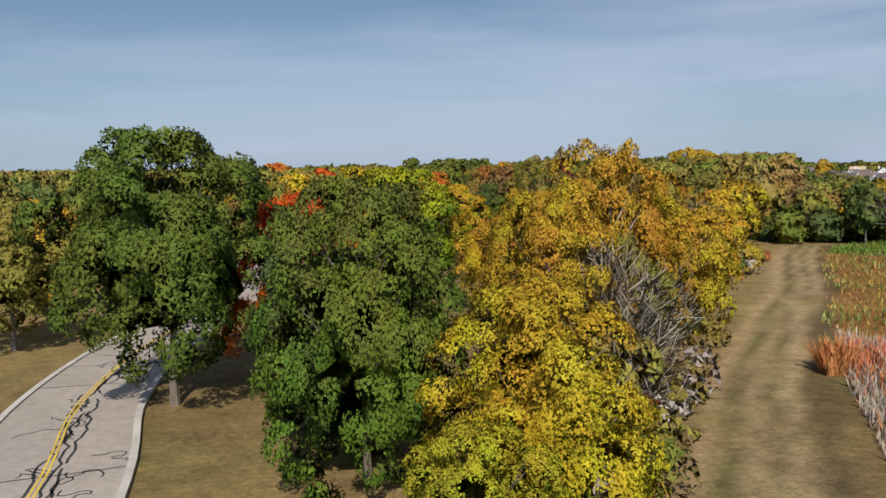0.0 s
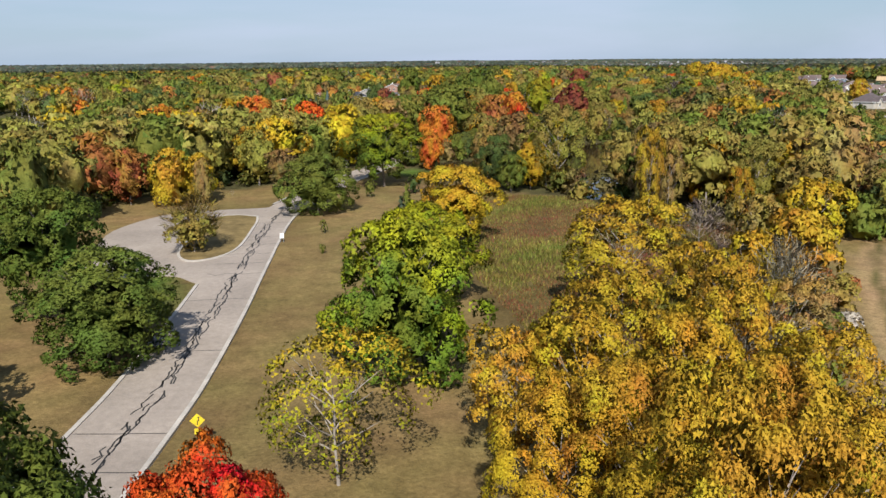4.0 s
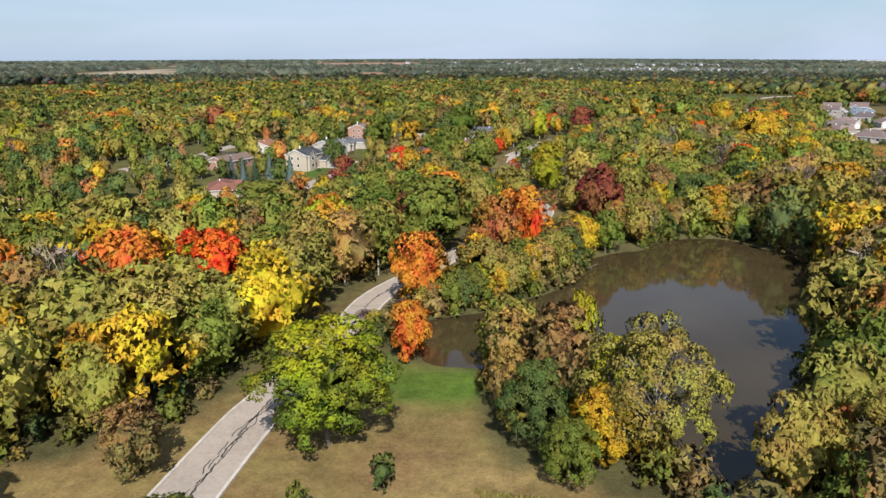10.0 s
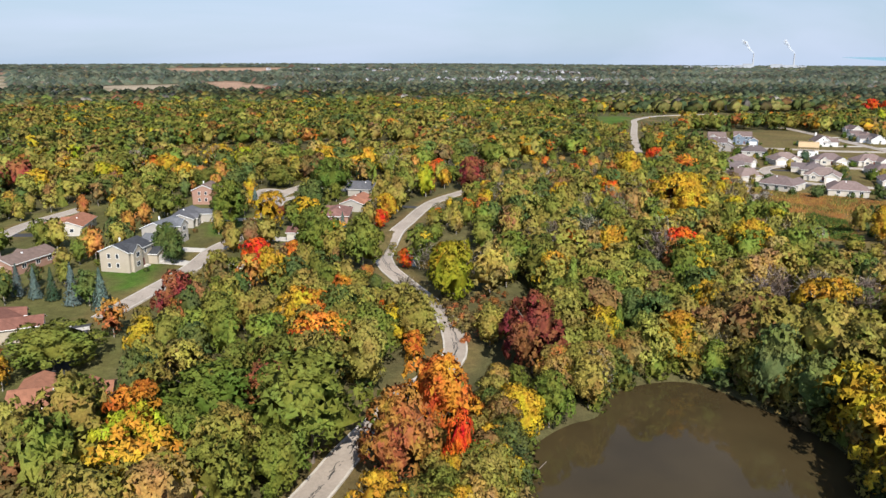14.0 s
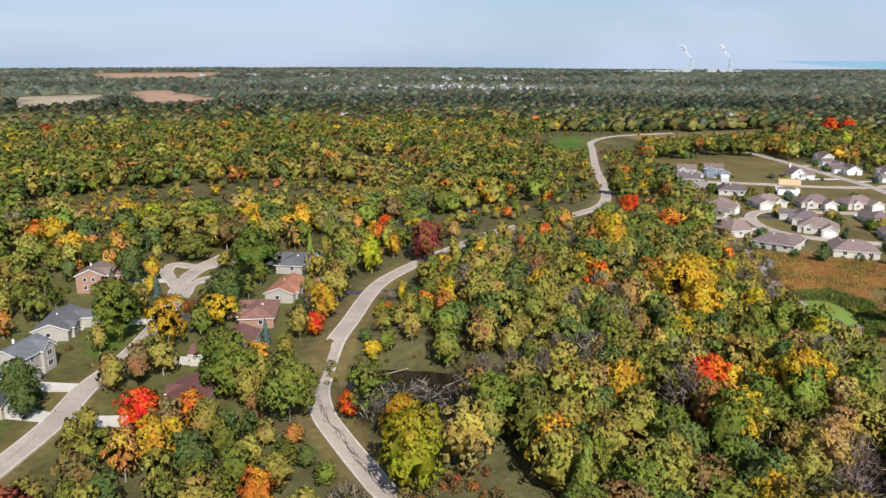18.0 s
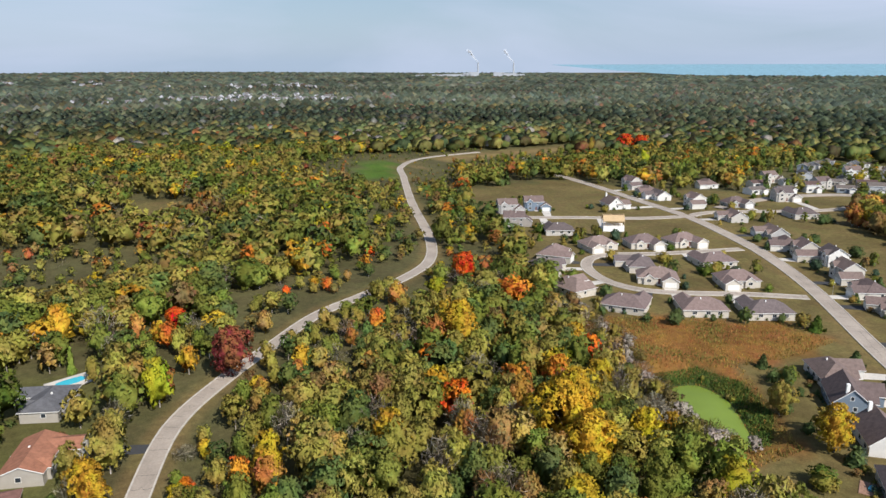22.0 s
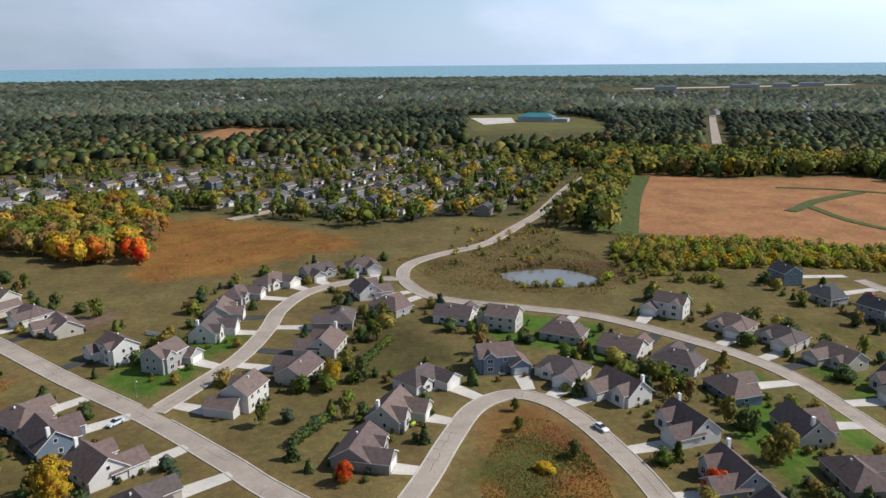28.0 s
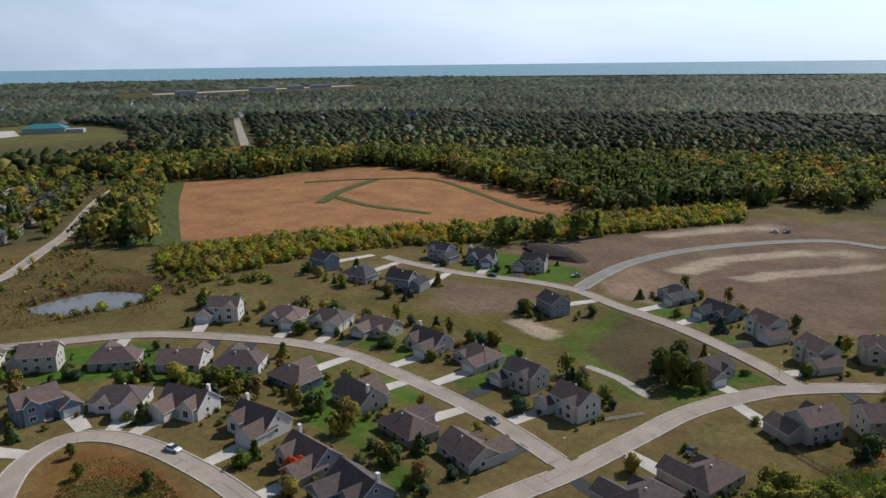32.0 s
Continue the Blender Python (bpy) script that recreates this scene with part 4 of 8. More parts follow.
NAMES = {
    "green": "broadleaf tree in full green leaf", "dark": "dense dark green broadleaf tree", "sage": "pale green broadleaf tree", "olive": "olive green tree beginning to turn", "lime": "tree with bright yellow-green leaves",
    "yellow": "tree with bright yellow autumn leaves", "gold": "tree with golden brown autumn leaves", "orange": "maple tree with orange autumn leaves", "rust": "tree with rust coloured autumn leaves",
    "red": "maple tree with fiery red autumn leaves", "maroon": "tree with dark maroon leaves", "grey": "nearly bare tree with grey twigs", "spruce": "tall dark green conical spruce",
    "bluespruce": "tall blue-grey conical spruce tree", "bright": "tree with bright yellow-green leaves", "leaf": "broadleaf tree in full green leaf", "moss": "dull green broadleaf tree", "tan": "thin tree with dry tan leaves", "brown": "dark brown-green bushy tree",
}
# what a tree's colour turns into
TURN = {
    "green": "moss", "sage": "olive", "dark": "green", "olive": "sage", "lime": "yellow", "yellow": "gold", "gold": "yellow", "orange": "gold", "rust": "gold", "red": "orange",
    "maroon": "rust", "grey": "tan", "spruce": "dark", "bluespruce": "spruce", "bright": "yellow", "fresh": "lime", "leaf": "green", "moss": "olive", "tan": "gold", "brown": "rust",
}


def paint(ob, tint, k=1.0, j=1.0, second="", share=0.45):
    """the two colours of a crown"""
    a, b = np.array(TINTS[tint]) * (k, k * j, k), np.array(TINTS[second or TURN[tint]]) * k
    ob.color = (*a.tolist(), 1)
    ob["second"] = (a + (b - a) * (1.0 if second else share)).tolist()


# crown meshes by fineness: hero (seen from near), near and small
CROWNS, TRUNKS = {}, {}


def crown_mesh(kind, level, variant):
    key = (kind, level, variant)
    if key not in CROWNS:
        n, leaf = {"front": (52000, 0.0165), "hero": (18000, 0.026), "near": (2500, 0.06), "small": (160, 0.19), "sparse": (4200, 0.024)}[level]
        if kind == "bare":
            n, leaf = n // 2, 0.11
        if kind == "open" and n > 9000:  # thin crowns, with gaps
            n, leaf = n * 5 // 8, leaf * 0.95
        if kind == "spruce":
            n, leaf = n // 2, leaf * 1.3
        core = {"front": 3, "hero": 3, "near": 2, "small": 1}[level] if (kind, level) not in (("open", "front"), ("open", "hero"), ("open", "sparse")) else 0
        v, f, b = crown_arrays(n, leaf, 11 + variant * 7 + len(kind), kind, core)
        CROWNS[key] = raw_mesh("crown", v, f, [M_LEAF], bulge=b)
    return CROWNS[key]


def trunk_mesh(variant, thin):
    key = (variant, thin)
    if key not in TRUNKS:
        bm = trunk_bm(np.random.default_rng(40 + variant), 0.018 if thin else 0.03, 12 if thin else 9)
        me = bpy.data.meshes.new("trunk")
        bm.to_mesh(me)
        bm.free()
        me.materials.append(M_PALE_BARK if thin else M_BARK)
        TRUNKS[key] = me
    return TRUNKS[key]


tree_count = 0
PLACED = []


def tree(x, y, h, r, tint, kind="round", level="near", label="", group="", second=""):
    """one tree: an empty at its foot, a trunk and a crown"""
    global tree_count
    tree_count += 1
    PLACED.append((x, y, r))
    v = tree_count % 3 if level != "hero" else tree_count % 2
    top = new("tree")
    top.matrix_world = pose(x, y, height(x, y), 0, 0, (tree_count * 73) % 360)
    tagged(top, label or NAMES[tint], "tree", group)
    t = new("trunk", trunk_mesh(v, kind in ("bare", "open")))
    c = new("crown", crown_mesh(kind, level, v))
    for o in (t, c):
        o.parent = top
    k = 0.86 + 0.28 * ((tree_count * 0.618) % 1)
    j = 0.9 + 0.2 * ((tree_count * 0.383) % 1)
    paint(c, tint, k, j, second)
    c.scale = (r, r, h)
    t.scale = (min(r, h * 0.5), min(r, h * 0.5), h)
    if kind == "spruce":
        t.scale = (h * 0.35, h * 0.35, h * 0.8)
    return top


# the park's own trees, from the south northwards
tree(-15.6, 42.2, 15.9, 7.0, "leaf", "wide", "front", "large green oak beside the park road")
tree(-3.4, 31.0, 12.8, 4.7, "fresh", "low", "front", "dense dull green maple on the park lawn", "", "moss")
tree(-6.2, 36.8, 11.0, 3.9, "dark", "low", "front", "dark green maple behind a duller one")
tree(-9.3, 47.8, 11.8, 4.4, "red", "low", "front", "small maple with fiery red leaves")
tree(2.9, 24.5, 9.4, 4.1, "yellow", "low", "front", "tree with yellow-green leaves near the track")
tree(0.9, 20.5, 6.0, 2.8, "lime", "low", "front", "young yellow-green tree near the track")
tree(7.5, 34.0, 9.6, 3.2, "grey", "bare", "near")
tree(5.8, 29.0, 7.0, 2.6, "olive", "open", "near", "small half-bare tree at the track's edge")
tree(10.4, 47.7, 14.6, 4.6, "gold", "open", "front", "tall golden tree thinning at the top")
tree(5.8, 44.5, 11.6, 4.4, "gold", "open", "front")
tree(6.2, 38.0, 10.6, 3.8, "gold", "open", "front")
tree(4.4, 31.0, 9.0, 3.2, "gold", "open", "front", "thin tree with orange and yellow leaves by the track")
tree(8.6, 41.0, 9.5, 3.4, "olive", "open", "hero")
tree(9.2, 36.0, 6.2, 2.6, "grey", "bare", "near")
tree(11.8, 43.5, 7.5, 3.0, "grey", "bare", "near")
tree(12.6, 57.5, 10.4, 4.0, "yellow", "open", "hero")
tree(17.2, 61.0, 10.0, 4.0, "gold", "open", "hero")
tree(14.8, 48.5, 10.0, 4.0, "gold", "open", "hero")
tree(18.4, 56.0, 9.6, 4.0, "yellow", "open", "hero")
tree(22.5, 66.5, 9.6, 4.2, "gold", "open", "hero")
tree(5.2, 58.5, 10.0, 4.2, "yellow", "open", "front")
tree(8.8, 57.0, 11.4, 4.8, "gold", "open", "front")
tree(13.6, 52.0, 11.2, 4.4, "gold", "open", "hero")
tree(3.8, 68.5, 9.0, 3.8, "gold", "open", "hero")
tree(7.6, 67.1, 10.3, 4.6, "yellow", "open", "hero")
tree(11.0, 75.4, 10.6, 4.8, "gold", "open", "hero")
tree(14.5, 68.0, 10.0, 4.2, "yellow", "open", "hero")
tree(21.7, 80.7, 10.3, 4.4, "gold", "open", "hero")
tree(25.6, 78.3, 9.0, 3.8, "tan", "open", "hero")
tree(18.5, 72.0, 10.5, 4.2, "gold", "open", "hero")
tree(21.6, 74.4, 8.6, 3.6, "grey", "bare", "near")
tree(-7.2, 65.8, 10.0, 5.2, "lime", "open", "sparse", "thin small tree with sparse yellow leaves", "", "yellow")
tree(-3.8, 82.0, 13.4, 6.5, "fresh", "low", "hero", "green tree turning yellow at the top on the mown lawn", "", "bright")
tree(-2.9, 101.0, 11.2, 6.4, "lime", "wide", "hero", "bright yellow-green tree on the mown lawn", "", "bright")
tree(1.3, 128.4, 11.2, 6.3, "yellow", "round", "hero", "bright yellow tree at the lawn's edge")
tree(17.2, 96.2, 12.2, 6.8, "gold", "open", "hero", "golden orange tree in the meadow")
tree(-30.0, 86.3, 10.0, 7.0, "leaf", "low", "hero", "low wide dark green tree beside the road")
tree(-41.0, 98.7, 13.5, 7.0, "leaf", "wide", "hero")
tree(-33.5, 57.5, 12.0, 5.7, "olive", "wide", "hero", "spreading oak turning gold beside the road")
tree(-39.5, 72.0, 11.0, 5.2, "gold", "round", "near", "maple turning orange beyond the park road")
tree(-48.0, 60.0, 12.5, 5.6, "gold", "round", "near", "maple turning orange beyond the park road")
tree(-55.0, 82.0, 12.0, 5.4, "yellow", "wide", "near")
tree(-62.0, 72.0, 13.0, 6.0, "olive", "round", "near")
tree(-35.0, 125.3, 8.6, 4.4, "tan", "bare", "near", "many-stemmed shrub thin of leaves on the drive's island")
tree(-35.2, 125.6, 6.0, 3.6, "olive", "open", "near", "sparse olive shrub on the drive's island")
tree(-22.5, 154.0, 10.6, 7.2, "green", "low", "hero", "round dark green tree beside the road")
tree(-13.1, 182.2, 15.4, 8.8, "fresh", "wide", "hero", "large yellow-green tree by the road", "", "bright")
tree(-45.1, 162.7, 8.6, 1.9, "tan", "tall", "near", "slim young tree on a tall pale trunk")
tree(-33.0, 176.5, 8.5, 4.2, "brown", "round", "near")
for x, y, h, r, tint, kind in [(-7.8, 150, 3.4, 1.4, "spruce", "spruce"), (-7.3, 159.8, 4.1, 1.4, "green", "spruce"), (-6.3, 172.8, 3.9, 1.8, "dark", "round"), (-14.8, 168.8, 3.4, 1.2, "green", "round"), (0.4, 152.3, 3.0, 1.5, "yellow", "round"), (-17.2, 124.2, 1.3, 0.6, "green", "round"), (-42, 170.8, 1.6, 1.2, "grey", "bare"), (-9.5, 141.0, 1.4, 0.5, "spruce", "spruce"), (-18.9, 136.9, 2.1, 0.6, "green", "open"), (-7.7, 137.4, 2.1, 0.6, "brown", "open")]:
    tree(x, y, h, r, tint, kind, "small", "young small tree planted on the mown lawn", "young trees on the lawn")
# the wooded strip between lawn and track, and the meadow's edge
for x, y, h, r, tint, kind in [(31, 92, 9.0, 4.0, "grey", "bare"), (36, 100, 10, 4.6, "gold", "open"), (44, 114, 11, 4.8, "yellow", "open"), (30, 104, 6.5, 3.4, "grey", "bare"), (26, 96, 7, 3.2, "tan", "bare"), (38, 115, 9, 3.9, "tan", "open"), (34, 124, 7, 3.4, "grey", "bare"), (25, 99, 7, 2.8, "gold", "open"), (50, 128, 12, 5, "olive", "round"), (30, 97, 8.5, 3.4, "yellow", "open")]:
    tree(x, y, h, r, tint, kind, "near")
# by the pond's near shore and its south end
for x, y, h, r, tint, kind in [(10.7, 180, 10.6, 4.2, "dark", "round"), (17, 175.5, 9.6, 3.9, "yellow", "round"), (22.3, 175.0, 16.8, 7.2, "olive", "open"), (20.5, 180, 13.5, 4.6, "lime", "open"), (8.5, 188, 9.5, 3.6, "tan", "open"), (12.8, 172.5, 7.5, 3.4, "green", "round"), (8.8, 182.5, 7.5, 3.0, "olive", "open"), (41, 164.6, 13, 5.0, "olive", "open"), (32.0, 142.8, 15.0, 2.9, "gold", "open"), (35.2, 143.4, 13, 3.1, "tan", "open"), (34.5, 150, 5.5, 3.2, "tan", "open"), (42.2, 132, 10.1, 2.4, "gold", "open"), (52, 178, 13.5, 5.2, "sage", "open"), (49.5, 144, 12, 4.8, "olive", "open"), (43.6, 151, 13, 4.0, "yellow", "round")]:
    tree(x, y, h, r, tint, kind, "hero")
# single trees that stand out by colour
for x, y, h, r, tint, kind in [
    (-3.8, 207.5, 9.0, 3.4, "orange", "tall"),
    (-44.2, 243.0, 11.5, 5.2, "red", "round"),
    (-49.4, 222.1, 17, 8.2, "orange", "wide"),
    (21.8, 252.5, 12.6, 2.6, "red", "tall"),
    (13.7, 255.9, 14.3, 5.7, "rust", "round"),
    (22.0, 265.8, 14.4, 5.8, "orange", "round"),
    (43.7, 286.4, 15.4, 6.6, "maroon", "wide"),
    (9.6, 244.2, 10.0, 4.0, "gold", "round"),
    (2.1, 264.1, 17, 9.1, "green", "wide"),
    (-33.5, 260.6, 14.0, 6.6, "sage", "wide"),
    (-40.2, 241.1, 7.0, 3.2, "red", "round"),
    (30.1, 395.7, 6.4, 2.9, "red", "round"),
    (-6.6, 355.6, 9.3, 4.2, "red", "round"),
    (1.8, 355.0, 8.4, 3.4, "orange", "round"),
    (31.1, 352.0, 5.5, 2.5, "red", "round"),
    (99.6, 334.6, 10.8, 4.9, "red", "round"),
    (72.3, 341.3, 11.2, 2.8, "orange", "tall"),
    (38.2, 338.6, 10.4, 4.2, "yellow", "round"),
    (19.7, 353.3, 14.7, 5.9, "green", "wide"),
    (9.1, 366.4, 14.4, 5.8, "green", "round"),
    (34.3, 407.6, 8.7, 3.5, "gold", "round"),
    (10.0, 416.3, 13.1, 5.2, "dark", "round"),
    (-16.5, 406.3, 15.8, 6.3, "green", "wide"),
    (179.5, 501.2, 10.4, 4.7, "red", "round"),
    (129.9, 383.7, 16.1, 6.4, "gold", "round"),
    (70.9, 499.2, 6.9, 3.2, "red", "tall"),
    (74.9, 454.7, 13.9, 6.3, "maroon", "round"),
    (176.3, 495.6, 10.3, 4.7, "red", "round"),
    (122.3, 376.7, 17, 7.0, "yellow", "open"),
    (133.8, 434.6, 17, 6.9, "gold", "round"),
    (204.8, 557.5, 12.8, 5.1, "green", "wide"),
    (542.7, 776.3, 17, 8.0, "red", "round"),
    (550.3, 765.2, 16.4, 7.5, "red", "round"),
    (182.5, 366.9, 8.7, 3.5, "olive", "round"),
    (174.3, 348.2, 11.0, 4.4, "gold", "round"),
    (555.3, 784.1, 14.8, 6.7, "red", "round"),
    (25.2, 309.1, 5.9, 2.4, "orange", "round"),
    (23.1, 295.8, 6.3, 2.5, "orange", "round"),
    (37.4, 324.8, 14.6, 5.9, "lime", "round"),
    (-23.4, 324.9, 11.5, 5.2, "maroon", "wide"),
    (-29.3, 368.6, 8.6, 3.4, "dark", "round"),
    (175.1, 212.4, 5.5, 2.5, "red", "round"),
    (-1.8, 231.0, 13.8, 5.6, "orange", "round"),
    (10.5, 235.7, 11.5, 5, "sage", "open"),
    (-36.1, 227.9, 15.2, 6.4, "red", "wide"),
    (-12.6, 271.5, 13.2, 9.2, "leaf", "wide"),
    (19.0, 196.4, 15.0, 2.6, "lime", "tall"),
    (-3.0, 256.0, 10.5, 4.6, "green", "round"),
    (-49.5, 257, 13.5, 6.2, "rust", "round"),
    (121.1, 367.4, 14, 6.4, "yellow", "round"),
    (113.7, 325.3, 14, 6.2, "gold", "round"),
    (102.2, 282.4, 14, 6.4, "gold", "open"),
    (-52, 240, 12.5, 5.5, "gold", "round"),
    (-22, 232, 13, 6, "sage", "open"),
    (-26, 246, 13.5, 6.2, "moss", "round"),
    (-69, 167, 12, 4.8, "yellow", "round"),
    (-59, 163.5, 10.4, 4.2, "rust", "round"),
    (-51.2, 163.5, 10.4, 4.4, "gold", "low"),
    (-47.2, 167, 9, 3.6, "yellow", "round"),
    (-83, 180, 12.4, 5, "orange", "round"),
    (-74, 158, 9.5, 4, "gold", "round"),
    (180.1, 290.8, 5.1, 2.3, "red", "round"),
    (188.7, 190.3, 8.6, 3.4, "olive", "open"),
    (234.2, 297.9, 6.7, 2.7, "gold", "round"),
]:
    tree(x, y, h, r, tint, kind, "near")

# yard trees of the western streets
for x, y, h, r, tint, kind in [
    (-61.8, 348.8, 7.9, 2.0, "bluespruce", "spruce"),
    (-57.5, 346.5, 7.9, 2.0, "bluespruce", "spruce"),
    (-53.2, 344.3, 8.0, 2.1, "spruce", "spruce"),
    (-47.8, 340.1, 10.1, 2.6, "bluespruce", "spruce"),
    (-40.8, 335.7, 9.8, 2.7, "bluespruce", "spruce"),
    (-31.2, 375.1, 9.7, 4.3, "dark", "low"),
    (-43.3, 305.3, 8.7, 8.6, "green", "wide"),
    (9.1, 430.8, 8.9, 6.2, "dark", "low"),
    (-17.7, 420.6, 10.9, 5.6, "leaf", "wide"),
    (19.0, 453.8, 15.4, 7.8, "leaf", "wide"),
    (-0.1, 477.5, 9.5, 6.6, "moss", "wide"),
    (-17.4, 456.5, 10.8, 5.5, "dark", "round"),
    (-9.4, 438.8, 7.6, 2.1, "bluespruce", "spruce"),
    (-4.3, 397.6, 13.2, 4.9, "yellow", "open"),
    (6.9, 409.4, 8.6, 5.0, "yellow", "open"),
    (7.4, 374.9, 11.9, 5.6, "green", "round"),
    (-7.8, 389.5, 6.4, 3.2, "green", "low"),
    (18.1, 394.3, 6.5, 1.7, "bluespruce", "spruce"),
    (27.6, 405.9, 6.9, 2.3, "dark", "round"),
    (34.3, 413.0, 8.1, 4.3, "gold", "round"),
    (-0.4, 423.5, 3.4, 2.1, "maroon", "round"),
    (-28.5, 475.7, 9.3, 6.4, "green", "wide"),
]:
    tree(x, y, h, r, tint, kind, "near", "", "yard trees")

FORMS = {}
for lod, (n, leaf, core) in {"e": (1500, 0.064, 2), "c": (680, 0.088, 2), "a": (270, 0.125, 2), "m": (130, 0.165, 1), "b": (66, 0.20, 1), "d": (11, 0.7, 0)}.items():
    for kind in ("round", "open", "tall", "wide", "bare", "spruce", "low"):
        for v in range(3):
            FORMS[lod, kind, v] = crown_arrays(n if kind != "bare" else n, leaf * (2.2 if kind == "spruce" else 1) if kind != "bare" else 0.14, 90 + v * 5 + len(kind), kind, core)


# undergrowth of the strip
def brush(name, spots, lo, hi, tints, label, kinds=("round", "open", "bare"), lod="m"):
    """low bushes joined into one piece"""
    g = np.random.default_rng(len(spots))
    VV, CC, FF, BB, base = [], [], [], [], 0
    for x, y in spots:
        h = lo + (hi - lo) * g.random()
        v, f, bl = FORMS[lod, kinds[int(g.integers(0, len(kinds)))], int(g.integers(0, 3))]
        r = h * (0.4 + 0.25 * g.random())
        VV.append(v * np.array([r, r, h]) + np.array([x, y, height(x, y) - 0.15 * h]))
        CC.append(np.repeat(np.array([TINTS[tints[int(g.integers(0, len(tints)))]]]) * (0.75 + 0.4 * g.random()), len(v), 0))
        FF.append(f + base)
        BB.append(bl)
        base += len(v)
    me = raw_mesh(name, np.vstack(VV), np.vstack(FF), [M_WOODS], np.vstack(CC), bulge=np.vstack(BB))
    return tagged(new(name, me), label, "brush", kind="stuff")


STRIP = np.array([(1.5, 14), (4.5, 24), (7.5, 34), (10, 44), (13, 54), (17, 64), (21, 73), (27, 84), (34, 96), (41, 108)])
strip_at = curve_points(STRIP, 9)
strip_spots = [(float(p[0] + 2.3 * rng.standard_normal()), float(p[1] + 2 * rng.standard_normal())) for p in strip_at for _ in range(3)]
brush("undergrowth", strip_spots, 1.4, 4.2, ("olive", "tan", "gold", "green", "grey", "rust"), "tangled undergrowth of the wooded strip", lod="a")


# woods: single trees near the way, joined beyond
PATH_LINE = np.array([(0, 0), (-2, 45), (-4, 118), (0, 160), (6, 200), (20, 257), (34, 277)])


def path_gap(X, Y):
    best = np.full(np.shape(X), 1e9)
    for (x0, y0), (x1, y1) in zip(PATH_LINE, PATH_LINE[1:]):
        dx, dy = x1 - x0, y1 - y0
        k = np.clip(((X - x0) * dx + (Y - y0) * dy) / (dx * dx + dy * dy), 0, 1)
        best = np.minimum(best, np.hypot(X - x0 - k * dx, Y - y0 - k * dy))
    return best


def jittered(x0, x1, y0, y1, step):
    X, Y = np.meshgrid(np.arange(x0, x1, step), np.arange(y0, y1, step))
    X = X + (rng.random(X.shape) - 0.5) * step * 0.95
    Y = Y + (rng.random(Y.shape) - 0.5) * step * 0.95
    return X.ravel(), Y.ravel()


def patch_noise(X, Y, s, seed):
    a = seed * 1.7
    return (np.sin(X / s + a + 1.9 * np.sin(Y / s * 0.7 + a)) + np.sin(Y / s * 1.1 - a + 1.7 * np.sin(X / s * 0.8 + 2 * a))) * 0.5


PINES = [(523, -186), (538, -259), (440, -270), (348, -243), (290, -170), (330, -92), (431, -111)]
HUES = ["green", "olive", "sage", "lime", "yellow", "gold", "orange", "rust", "red", "grey", "tan", "brown", "maroon", "dark"]


SCRUB = (8, 585, 82, 50)  # grey-brown scrub: middle and half widths


def choose_tints(X, Y, far=False):
    """autumn colours in drifts"""
    a, b, c = patch_noise(X, Y, 38, 1), patch_noise(X, Y, 55, 2), patch_noise(X, Y, 24, 3)
    w = np.stack([
        0.32 + 0.18 * np.clip(a, 0, 1), 0.26 + 0.12 * np.clip(-b, 0, 1), 0.20 + 0.14 * np.clip(-a, 0, 1), 0.025 + 0 * a, 0.028 + 0.08 * np.clip(b - 0.1, 0, 1), 0.065 + 0.10 * np.clip(b - 0.2, 0, 1),
        0.03 + 0.06 * np.clip(c - 0.3, 0, 1), 0.05 + 0 * a, 0.005 + 0.025 * np.clip(c - 0.4, 0, 1), 0.05 + 0.13 * np.clip(-c - 0.2, 0, 1), 0.07 + 0 * a, 0.03 + 0 * a, 0.002 + 0 * a, 0.10 + 0 * a], 1)
    gold_rush = ((X > 62) & (X < 205) & (Y > 255) & (Y < 480))[:, None]
    w = np.where(gold_rush, w * np.array([1.2, 1.3, 1.0, 0.8, 0.9, 1.5, 0.7, 1.0, 0.8, 2.6, 1.2, 1.4, 0.6, 2.0]), w)
    scrub = (np.hypot((X - SCRUB[0]) / SCRUB[2], (Y - SCRUB[1]) / SCRUB[3]) < 1)[:, None]
    w = np.where(scrub, w * np.array([0.5, 0.8, 0.6, 0.5, 0.8, 1.0, 0.8, 2.5, 1.0, 5.0, 3.0, 4.0, 1.0, 0.6]), w)
    if far:  # greener far off, most of all in the east
        w = w * np.array([1.5, 1.2, 0.8, 0.5, 0.6, 0.6, 0.5, 0.9, 0.4, 0.7, 0.9, 1.6, 0.6, 2.5])
        east = (np.degrees(np.arctan2(X - 30, Y - 270)) > 58)[:, None]
        w = np.where(east, w * np.array([2.0, 1.0, 0.8, 0.4, 0.3, 0.45, 0.35, 0.6, 0.2, 0.3, 0.6, 1.2, 0.6, 2.6]), w)
    w = np.cumsum(w / w.sum(1)[:, None], 1)
    return (rng.random(len(X))[:, None] > w).sum(1).clip(0, len(HUES) - 1)


